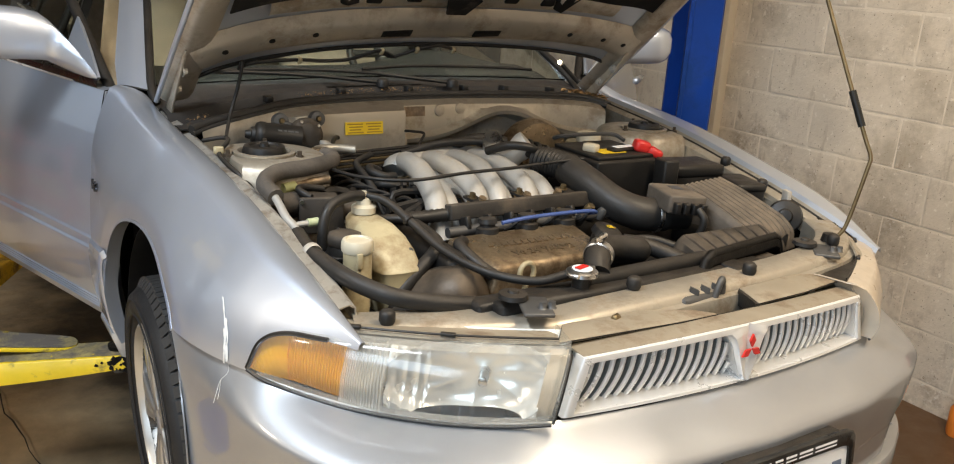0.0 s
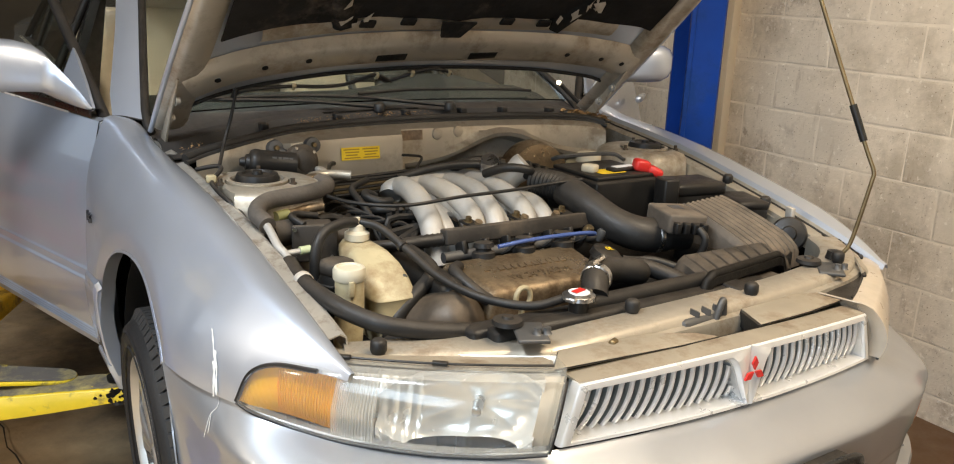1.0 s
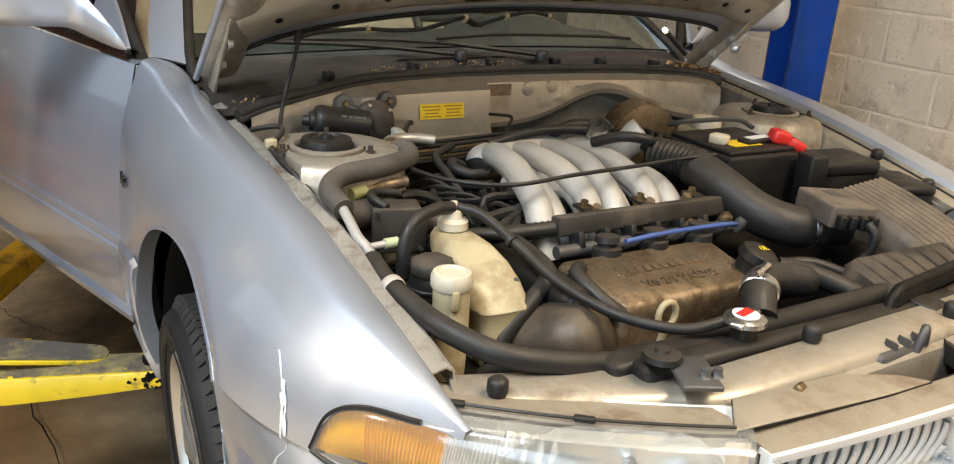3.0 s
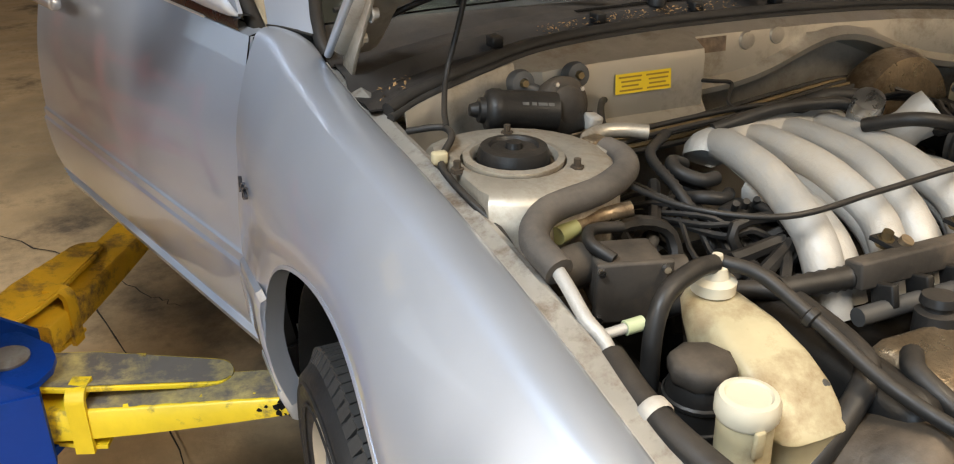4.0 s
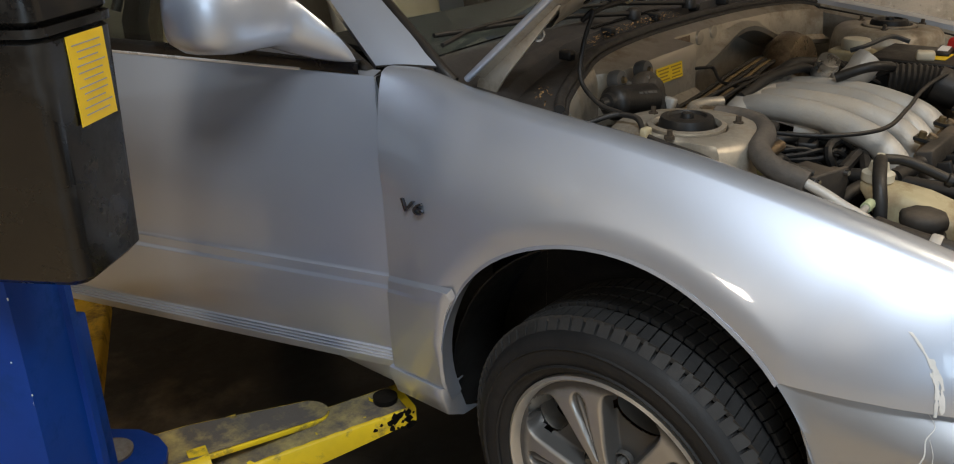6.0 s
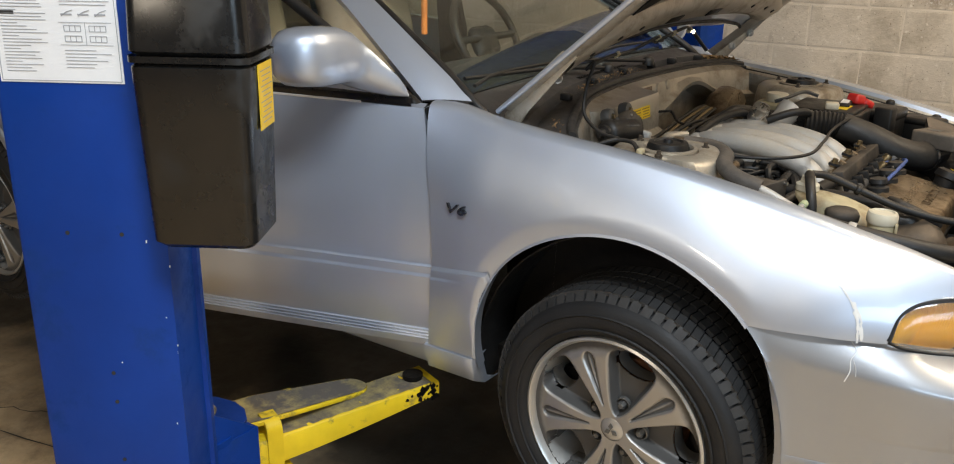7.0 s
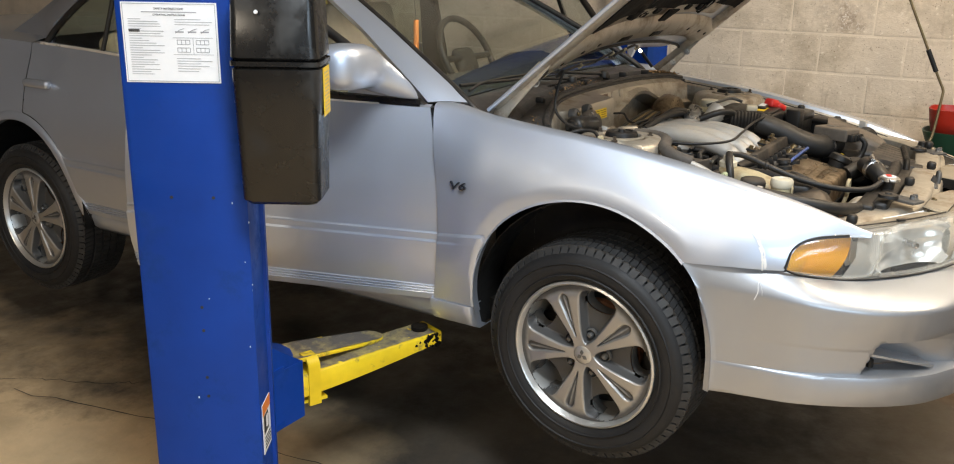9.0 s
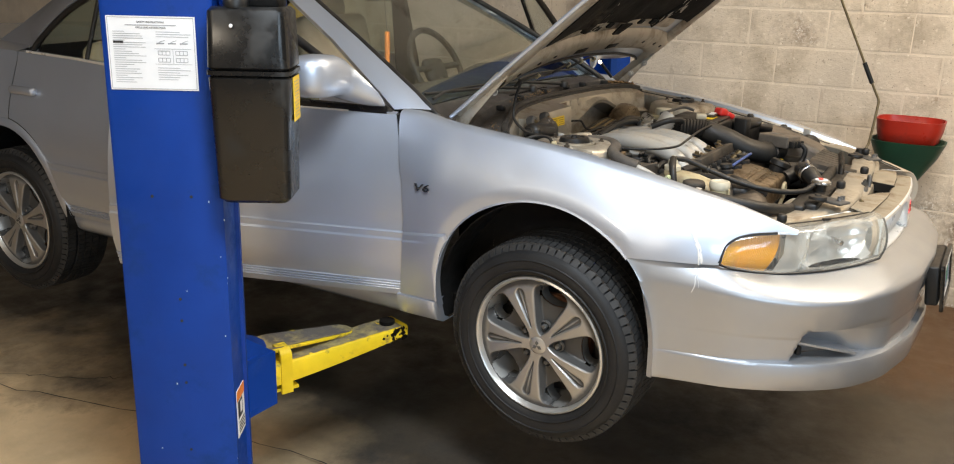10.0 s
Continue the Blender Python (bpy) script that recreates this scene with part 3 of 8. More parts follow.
post_l = lift_post(1)[0]

# instruction sheet on the post
m = axes(at_r(0.116, -0.0125, 1.505), Vector(at_r(1, 0, 0)) - Vector(at_r(0, 0, 0)), (0, 0, 1))
sheet = part("instruction_sheet", box(at_r(0.116, -0.0112, 1.505), (0.226, 0.002, 0.188), rot_r), WHITE_LABEL, post, "white printed instruction sheet with diagrams")


def mark(x, y, w, h, mat=LABEL_INK, name="print_bar", up=0.0006, base=None, to=None):
    b = box((0, 0, 0), (w, h, 0.0004))
    b.transform((base or m) @ Matrix.Translation((x, y, up)))
    return part(name, b, mat, to or sheet)


INK_GREY = material("faded_print", (0.33, 0.34, 0.36), 0.6)
words("SAFETY INSTRUCTIONS", m @ Matrix.Translation((0, 0.079, 0.001)), 0.0066, LABEL_INK, sheet, depth=0.0002)
mark(0, 0.0715, 0.13, 0.0018, INK_GREY)
words("OPERATING INSTRUCTIONS", m @ Matrix.Translation((0, 0.065, 0.001)), 0.0060, LABEL_INK, sheet, depth=0.0002)
for s, w, h in ((0.0905, 0.218, 0.0012), (-0.0905, 0.218, 0.0012)):
    mark(0, s, w, h, INK_GREY)
for s in (-0.109, 0.109):
    mark(s, 0, 0.0012, 0.181, INK_GREY)
rng = random.Random(5)
for k in range(24):
    w = rng.uniform(0.045, 0.085) if k % 4 else 0.03
    mark(-0.098 + w / 2, 0.055 - 0.0056 * k, w, 0.0011, INK_GREY)
for k in range(9):
    w = rng.uniform(0.05, 0.092)
    mark(0.012 + w / 2, (0.055 if k < 3 else -0.03) - 0.006 * (k if k < 3 else k - 2), w, 0.0011, INK_GREY)
mark(-0.085, 0.028, 0.026, 0.006)
for i in range(3):
    mark(0.022 + 0.03 * i, 0.026, 0.020, 0.003, INK_GREY)
    b = tube([m @ Vector((0.013 + 0.03 * i, 0.023, 0.001)), m @ Vector((0.022 + 0.03 * i, 0.030, 0.001)), m @ Vector((0.034 + 0.03 * i, 0.034, 0.001))], 0.0006, 4, 3)
    part("print_line", b, INK_GREY, sheet)
for i in range(2):
    for j in range(2):
        cx, cy = 0.030 + 0.045 * i, 0.002 - 0.018 * j
        for dy in (-0.005, 0.005):
            mark(cx, cy + dy, 0.030, 0.0012, INK_GREY)
        for dx in (-0.015, -0.005, 0.005, 0.015):
            mark(cx + dx, cy, 0.0012, 0.010, INK_GREY)
mark(0.053, 0.0125, 0.095, 0.0008, INK_GREY)
mark(0.053, -0.0265, 0.095, 0.0008, INK_GREY)
mark(0.053, -0.007, 0.0008, 0.038, INK_GREY)

# small caution label low on the post's flank
m2 = axes(at_r(0.2735, 0.062, 0.455), Vector(at_r(0, 1, 0)) - Vector(at_r(0, 0, 0)), (0, 0, 1))
cl = part("caution_label", box(at_r(0.2728, 0.062, 0.455), (0.0016, 0.085, 0.15), rot_r), WHITE_LABEL, post, "small white caution label with an orange head")
mark(0, 0.058, 0.085, 0.034, ORANGE_LABEL, base=m2, to=cl)
mark(-0.008, 0.010, 0.050, 0.055, LABEL_INK, base=m2, to=cl)
mark(0, 0.012, 0.020, 0.035, WHITE_LABEL, up=0.0012, base=m2, to=cl)
for k in range(4):
    mark(0.004, -0.032 - 0.010 * k, 0.062, 0.005, LABEL_INK, base=m2, to=cl)

# power unit tank that hangs on the post
tank = thing("oil_tank", at_r(0.33, -0.02, 1.12), "black plastic hydraulic oil tank hanging on the lift post", "tank")
TW, TD = 0.205, 0.175
tm = axes(at_r(0.378, -0.035, 1.130), Vector(at_r(1, 0, 0)) - Vector(at_r(0, 0, 0)), Vector(at_r(0, 1, 0)) - Vector(at_r(0, 0, 0)))


def tank_shell(z0, z1, grow0, grow1, r=0.022):
    rows = []
    for z, g in ((z0, grow0 - 0.012), (z0 + 0.012, grow0), (z1 - 0.010, grow1), (z1, grow1 - 0.010)):
        ring = []
        for cx, cy, a0 in ((1, 1, 0), (-1, 1, 90), (-1, -1, 180), (1, -1, 270)):
            for k in range(5):
                a = radians(a0 + k * 22.5)
                ring.append(tm @ Vector((cx * (TW / 2 + g - r) + r * math.cos(a), 0.02 + cy * (TD / 2 + g - r) + r * math.sin(a), z)))
        rows.append(ring)
    b = grid(rows, 0, True)
    b.faces.new(list(b.verts)[:20])
    b.faces.new(list(b.verts)[60:80])
    return b


part("lower_body", tank_shell(0.0, 0.335, -0.008, 0.0), BLACK_GLOSS, tank)
part("upper_body", tank_shell(0.340, 0.50, 0.001, -0.004), BLACK_GLOSS, tank)
part("seam_flange", tank_shell(0.332, 0.343, 0.003, 0.003), BLACK_GLOSS, tank)
part("rivet", lathe([(0, 0.004), (0.004, 0.003), (0.005, 0), (0, 0)], tm @ Vector((-0.035, 0.02 - TD / 2 - 0.002, 0.455)), tm.to_3x3() @ Vector((0, -1, 0)), 12), WHITE_LABEL, tank)
fc = part("filler_cap", lathe([(0, 0), (0.03, 0), (0.032, 0.02), (0.026, 0.03), (0, 0.032)], tm @ Vector((-0.03, -0.03, 0.498))), BLACK_GLOSS, tank)
part("cap_disc", lathe([(0, 0.028), (0.024, 0.028), (0.024, 0.036), (0, 0.038)], tm @ Vector((-0.03, -0.03, 0.50))), RED, fc, "red cap disc")
yl = part("warning_label", box(tm @ Vector((TW / 2 + 0.0012, 0.03, 0.268)), (0.0016, 0.085, 0.115), tm.to_3x3()), YELLOW_LABEL, tank, "yellow warning label")
m3 = axes(tm @ Vector((TW / 2 + 0.002, 0.03, 0.268)), tm.to_3x3() @ Vector((0, 1, 0)), (0, 0, 1))
for k in range(11):
    mark(-0.002 + 0.004 * (k % 2), 0.045 - 0.009 * k, 0.066 - 0.01 * (k % 3), 0.0016, INK_GREY, base=m3, to=yl)
part("pump_block", box(tm @ Vector((0.01, 0.04, 0.53)), (0.13, 0.11, 0.07), tm.to_3x3(), 0.01), SOOT_AND_SHADE, tank)
part("pump_motor", lathe([(0, 0), (0.075, 0), (0.08, 0.02), (0.08, 0.24), (0.06, 0.26), (0, 0.26)], tm @ Vector((0.01, 0.04, 0.565))), SHELF_GREY, tank)
part("mount_bracket", box(tm @ Vector((-0.02, 0.125, 0.53)), (0.16, 0.10, 0.10), tm.to_3x3(), 0.004), LIFT_BLUE, tank)


def lift_arm(post_, a, b, mat, label, top_mat):
    """A box beam that slides out of an open clevis; a is the pin, b the tip."""
    a, b = Vector((*a, 0)), Vector((*b, 0))
    d = (b - a).normalized()
    s = Vector((d.y, -d.x, 0))
    if s.y > 0:
        s = -s
    long = (b - a).length

    def at(l, w, z):
        return a + d * l + s * w + Vector((0, 0, z))
    # beam, rising a little towards its tip
    rows = []
    for i in range(9):
        t = i / 8
        l, up = lerp(0.10, long, t), lerp(0.0, 0.026, t)
        rows.append([at(l, w, z + (up if z > 0.45 else lerp(0.0, 0.062, t ** 1.5))) for w, z in ((0.117, 0.425), (0.117, 0.492), (0.112, 0.497), (0.008, 0.497), (0.003, 0.492), (0.003, 0.425))])
    bm = grid(rows, 0, True)
    vs = list(bm.verts)
    bm.faces.new(vs[:6]), bm.faces.new(vs[-6:])
    arm = part("swing_arm", bm, mat, post_, label)
    rows = []
    for i in range(25):
        t = i / 24
        l, up = lerp(0.20, long - 0.02, t), lerp(0.004, 0.0245, t)
        rows.append([at(l, lerp(0.010, 0.111 - 0.006 * abs(noise.noise((t * 9, 1, 2))), q), 0.4985 + up + 0.002 * noise.noise((t * 12, q * 4, 7))) for q in (0, 0.3, 0.6, 0.8, 1)])
    part("worn_top", grid(rows, 0.0), top_mat, arm, "grimy worn top of the arm")
    # clevis: top plate that ends in a rounded tongue, bottom plate, far web and the strap bent down the near side
    tip = []
    for k in range(13):
        q = math.pi * (k / 12)
        tip.append(at(0.455 + 0.040 * math.sin(q), 0.010 + 0.046 * math.cos(q), 0.536))
    outline = [at(-0.05, -0.035, 0.536), at(-0.05, 0.06, 0.536), at(0.10, 0.098, 0.536), at(0.19, 0.104, 0.536), at(0.22, 0.096, 0.536)] + tip + [at(0.20, -0.035, 0.536)]

    def droop(b_):
        for v in b_.verts:
            l = (v.co - a).dot(d)
            v.co.z -= 0.030 * max(0.0, (l - 0.20) / 0.29)
        return b_
    clevis = part("clevis", droop(prism(outline, (0, 0, 0.012), 0.002)), mat, arm)
    outline = [p + Vector((0, 0, 0.0125)) - s * 0.006 * (1 if (p - a).dot(s) > 0.03 else -1) for p in outline]
    part("plate_grime", droop(prism(outline, (0, 0, 0.0015))), top_mat, clevis, "grimy worn plate")
    part("clevis_plate", prism([at(-0.04, -0.035, 0.400), at(-0.04, 0.07, 0.400), at(0.20, 0.112, 0.400), at(0.24, 0.112, 0.400), at(0.24, -0.035, 0.400)], (0, 0, 0.010)), mat, clevis)
    part("clevis_web", prism([at(0.02, -0.035, 0.408), at(0.30, -0.035, 0.408), at(0.30, -0.035, 0.540), at(0.02, -0.035, 0.540)], s * 0.010), mat, clevis)
    rows = []
    for l in (0.176, 0.215):
        arc = [at(l, 0.060, 0.549)] + [at(l, 0.092 + 0.030 * math.sin(q), 0.519 + 0.030 * math.cos(q)) for q in np.linspace(0, math.pi / 2, 7)] + [at(l, 0.122, 0.46), at(l, 0.122, 0.395)]
        rows.append(arc)
    part("collar", grid(rows, 0.012), mat, clevis)
    part("pad_screw", rod(at(long - 0.05, 0.06, 0.45), at(long - 0.05, 0.06, 0.524), 0.018), SHELF_GREY, arm)
    part("lift_pad", lathe([(0, 0), (0.026, 0), (0.028, 0.006), (0.028, 0.014), (0, 0.016)], at(long - 0.05, 0.06, 0.522)), SOOT_AND_SHADE, arm)
    bm = bmesh.new()
    rng_ = random.Random(int(long * 1000))
    for k in range(26):
        l, z = long - abs(rng_.gauss(0, 0.045)) - 0.004, rng_.uniform(0.478, 0.520)
        r_ = rng_.uniform(0.003, 0.009)
        ring = [at(l + r_ * math.cos(q) * rng_.uniform(0.5, 1.3), 0.118, z + r_ * math.sin(q) * rng_.uniform(0.5, 1.6)) for q in np.linspace(0, 5.4, 7)]
        bm.faces.new([bm.verts.new(p) for p in ring])
    part("grease", bm, SOOT_AND_SHADE, arm, "black grease at the tip")["kind"] = "stuff"
    return arm


lift_arm(post, (-1.34, 0.880), (-0.72, 0.640), LIFT_YELLOW, "yellow lift arm with grimy worn top under the sill", LIFT_WORN)
lift_arm(post, (-1.40, 1.055), (-0.955, 1.76), LIFT_ORANGE, "orange-yellow lift arm reaching rearward under the sill", LIFT_ORANGE)
lift_arm(post_l, (1.44, 0.880), (0.72, 0.640), LIFT_YELLOW, "yellow lift arm under the far sill", LIFT_WORN)
lift_arm(post_l, (1.50, 1.055), (0.955, 1.76), LIFT_YELLOW, "yellow lift arm reaching rearward under the far sill", LIFT_WORN)

# ---- the car: body ----
car = thing("car", (0, 1.3, 0.55), "silver four-door saloon on the lift with its bonnet propped open", "car")

SIDE = ((0.54, 0.775), (0.60, 0.80), (0.66, 0.826), (0.72, 0.845), (0.80, 0.856), (0.90, 0.862), (1.00, 0.858), (1.08, 0.847), (1.16, 0.828), (1.22, 0.808), (1.28, 0.785), (1.34, 0.765))
NOSE = ((-0.74, -0.205), (-0.72, -0.19), (-0.65, -0.135), (-0.545, -0.072), (-0.43, -0.025), (-0.30, -0.006), (-0.2, 0.0), (2.9, 0.0), (3.4, -0.05), (3.8, -0.14))
EDGE_Z = ((-0.73, 1.050), (-0.70, 1.062), (-0.64, 1.082), (-0.55, 1.107), (-0.40, 1.142), (-0.25, 1.172), (-0.10, 1.199), (0.05, 1.220), (0.20, 1.235), (0.40, 1.256), (0.48, 1.279), (0.58, 1.279))
EDGE_X = ((-0.73, 0.648), (-0.64, 0.656), (-0.40, 0.668), (-0.25, 0.673), (-0.10, 0.683), (0.05, 0.694), (0.20, 0.703), (0.42, 0.707), (0.48, 0.708), (0.52, 0.724), (0.58, 0.750))
FAR = 0.062  # the flank by the wall stands this much further out
ARCH_Y, ARCH_Z, ARCH_R = -0.02, 0.66, 0.408
# the wheel opening's radius by its bearing from the top, in degrees, rearward positive
ARCH_SHAPE = ((-90, 0.384), (-75, 0.386), (-60, 0.396), (-45, 0.404), (-30, 0.401), (-15, 0.404), (0, 0.409), (15, 0.414), (30, 0.419), (45, 0.419), (55, 0.411), (65, 0.400), (75, 0.388), (90, 0.384))
# the gap between fender and front door, by height
DOOR_GAP = ((0.57, 0.540), (0.65, 0.518), (0.70, 0.505), (0.77, 0.492), (0.83, 0.485), (0.89, 0.482), (0.97, 0.485), (1.06, 0.497), (1.14, 0.514), (1.22, 0.534), (1.28, 0.552))
REAR_Y = 2.70


def flank(y, z):
    return soft(SIDE, z, 0.03) + soft(NOSE, y, 0.04)


def fender_x(y, z):
    ze, xe = soft(EDGE_Z, y), soft(EDGE_X, y)
    h = table(((-0.73, 0.05), (-0.60, 0.13), (-0.35, 0.22), (0.3, 0.23), (0.58, 0.20)), y)
    if z < ze - h:
        return flank(y, z)
    w = flank(y, ze - h)
    crest = min(0.070, 0.45 * (w - xe))
    k = max(0.0, ze - z) / h
    return xe + crest + (w - xe - crest) * (1 - (1 - k) ** 1.9)


def arch_z(y, cy, r=ARCH_R, cz=ARCH_Z):
    d = r * r - (y - cy) ** 2
    return cz + math.sqrt(d) if d > 0 else 0.0


def arch_point(a):
    """Place (y, z) on the front wheel opening at a bearing in degrees."""
    r = soft(ARCH_SHAPE, a, 8.0)
    return ARCH_Y + r * math.sin(radians(a)), ARCH_Z + r * math.cos(radians(a))


FRONT_ARCH = [arch_point(a) for a in range(-90, 91, 3)]
ARCH_BY_Y = sorted(FRONT_ARCH)
ARCH_FORE = sorted((z, y) for y, z in FRONT_ARCH[:29])
ARCH_AFT = sorted((z, y) for y, z in FRONT_ARCH[32:])


def front_arch_z(y):
    return table(ARCH_BY_Y, y) if ARCH_BY_Y[0][0] < y < ARCH_BY_Y[-1][0] else 0.0


def door_gap(z):
    return soft(DOOR_GAP, z, 0.04)


def fender_low(y):
    lamp_line = table(((-0.73, 1.046), (-0.66, 1.046), (-0.62, 1.043), (-0.595, 1.040), (-0.575, 1.031), (-0.560, 1.014), (-0.550, 0.988), (-0.545, 0.957), (-0.42, 0.957), (-0.30, 0.951)), y)
    if y < -0.301:
        return lamp_line
    return max(0.668, front_arch_z(y))


def smooth_part(k):
    k = max(0.0, min(1.0, k))
    return k * k * (3 - 2 * k)


def arch_roll(y, z):
    """The skin curls in a little towards the edge of the wheel opening."""
    a = math.degrees(math.atan2(y - ARCH_Y, z - ARCH_Z))
    if not -50 < a < 70:
        return 0.0
    d = math.hypot(y - ARCH_Y, z - ARCH_Z) - soft(ARCH_SHAPE, a, 8.0)
    k = max(0.0, min(1.0, 1 - d / 0.042))
    return -0.0085 * k ** 1.4 * smooth_part((a + 50) / 14) * smooth_part((70 - a) / 14)


def fender(side):
    ys = [-0.722, -0.70, -0.67, -0.64, -0.61, -0.585, -0.565, -0.552, -0.545, -0.52] + [lerp(-0.49, -0.305, i / 8) for i in range(9)]
    ys += [arch_point(a)[0] for a in range(-44, 90, 4)] + [ARCH_BY_Y[-1][0] + 0.001, 0.40, 0.42, 0.44, 0.46, 0.475, 0.488]
    rows = []
    for y in ys:
        ze, zl = soft(EDGE_Z, y), fender_low(y)
        col = []
        for k in range(40):
            v = (k / 39) ** 1.15
            z = lerp(ze, zl, v)
            yy = y
            if y > 0.40:
                # the rear edge follows the door gap
                yy = lerp(0.40, door_gap(z) - 0.003, (y - 0.40) / 0.088)
                ze2 = soft(EDGE_Z, yy)
                z = lerp(ze2, zl, v)
            step = 0.003 if (z < 0.885 + 0.02 * (yy - 0.33) and yy > 0.32) else 0.0
            if k == 0:
                # rounded crown between the bonnet gap and the flank
                xe, xc = soft(EDGE_X, yy), fender_x(yy, z)
                for q, up in ((0, 0), (0.10, 0.0045), (0.28, 0.0085), (0.50, 0.0105), (0.70, 0.0100), (0.86, 0.0065)):
                    col.append((side * lerp(xe, xc, q), yy, z + (up if side < 0 else 0.25 * up) * min(1.0, (xc - xe) / 0.06)))
            col.append((side * (fender_x(yy, z) + step + arch_roll(yy, z)), yy, z))
        inner = [(side * (soft(EDGE_X, min(y, 0.56)) - 0.006), col[0][1], col[0][2] - 0.012)]
        rows.append(inner + col)
    f = part("fender", grid(rows, 0.0), PAINT, car, "silver front fender with a scraped patch" if side < 0 else "silver front fender")
    # turned lip round the wheel opening
    lip = []
    for a in range(-44, 96, 4):
        y, z = arch_point(a)
        x = fender_x(y, z) + arch_roll(y, z)
        lip.append([(side * (x + 0.001), y, z), (side * (x + 0.003), y * 1.0 - 0.004 * math.sin(radians(a)), z - 0.006), (side * (x - 0.03), y, z + 0.002)])
    part("arch_lip", grid(lip, 0.002), PAINT, f)
    lower = [[(side * (flank(y, 0.672) - 0.002), y, 0.673), (side * (flank(y, 0.66) + 0.017), y, 0.669), (side * (flank(y, 0.65) + 0.022), y, 0.658), (side * (flank(y, 0.60) + 0.022), y, 0.60), (side * (flank(y, 0.585) - 0.01), y, 0.580), (side * (flank(y, 0.585) - 0.05), y, 0.579)]
             for y in (0.374, 0.40, 0.44, 0.48, 0.520)]
    lower.insert(0, [(p[0] - side * 0.004, 0.370, p[2]) for p in lower[0]])
    lower.insert(0, [(p[0] - side * 0.045, 0.3685, p[2]) for p in lower[0]])
    part("sill_extension", grid(lower, 0.004), PAINT, f)
    # flared lower panel that carries the moulding lines on to the wheel opening
    rows = []
    for z, o in ((0.672, 0.009), (0.69, 0.010), (0.78, 0.0105), (0.85, 0.011), (0.8655, 0.011), (0.8685, 0.0105), (0.872, 0.0075), (0.8755, 0.0072), (0.889, 0.0072), (0.893, 0.0066), (0.897, 0.002), (0.901, -0.001)):
        rise = 0.018 * (z - 0.66) / 0.24
        y0 = table(ARCH_AFT, z)
        y1 = door_gap(z) - 0.005
        full = min(o, 0.011) if not 0.866 < z < 0.8935 else lerp(0.0112, 0.0085, (z - 0.866) / 0.0275)
        col = [(side * (flank(y0, z) - 0.014), y0 + 0.006, z), (side * (flank(y0, z) + full - 0.006), y0 - 0.002, z)]
        for k in np.linspace(0, 1, 11):
            y = lerp(y0 + 0.002, y1, k)
            zz = z + rise * (1 - k)
            # the lower step fades out towards the wheel
            col.append((side * (flank(y, zz) + lerp(full, o, smooth_part((k - 0.3) / 0.4))), y, zz))
        rows.append(col)
    part("lower_flare", grid(rows, 0.0), PAINT, f)
    if side > 0:
        f.matrix_basis = Matrix.Translation((FAR, 0, 0))
    return f


fender_r = fender(-1)
fender_l = fender(1)
part("door_jamb", box((-0.765, 0.575, 0.98), (0.05, 0.05, 0.58), None, 0.005), SOOT_AND_SHADE, car)
# scrape down the right fender and bumper corner
rng = random.Random(11)
for k in range(9):
    z0 = lerp(0.955, 1.030, k / 9) + rng.uniform(-0.004, 0.004)
    z1 = z0 + rng.uniform(0.012, 0.040)
    dy, wd = rng.gauss(0, 0.0045), rng.uniform(0.0012, 0.0034)
    rows = []
    for zz in np.linspace(z0, min(z1, 1.066), 7):
        y = dy + table(((0.96, -0.500), (0.98, -0.498), (1.00, -0.492), (1.03, -0.474), (1.05, -0.456), (1.07, -0.430)), zz)
        w_ = wd * rng.uniform(0.4, 1.2)
        rows.append([(-(fender_x(y - w_, zz) + 0.0022), y - w_, zz), (-(fender_x(y + w_, zz) + 0.0022), y + w_, zz)])
    part("scrape", grid(rows), SCRATCH, fender_r, "whitish vertical scrape")

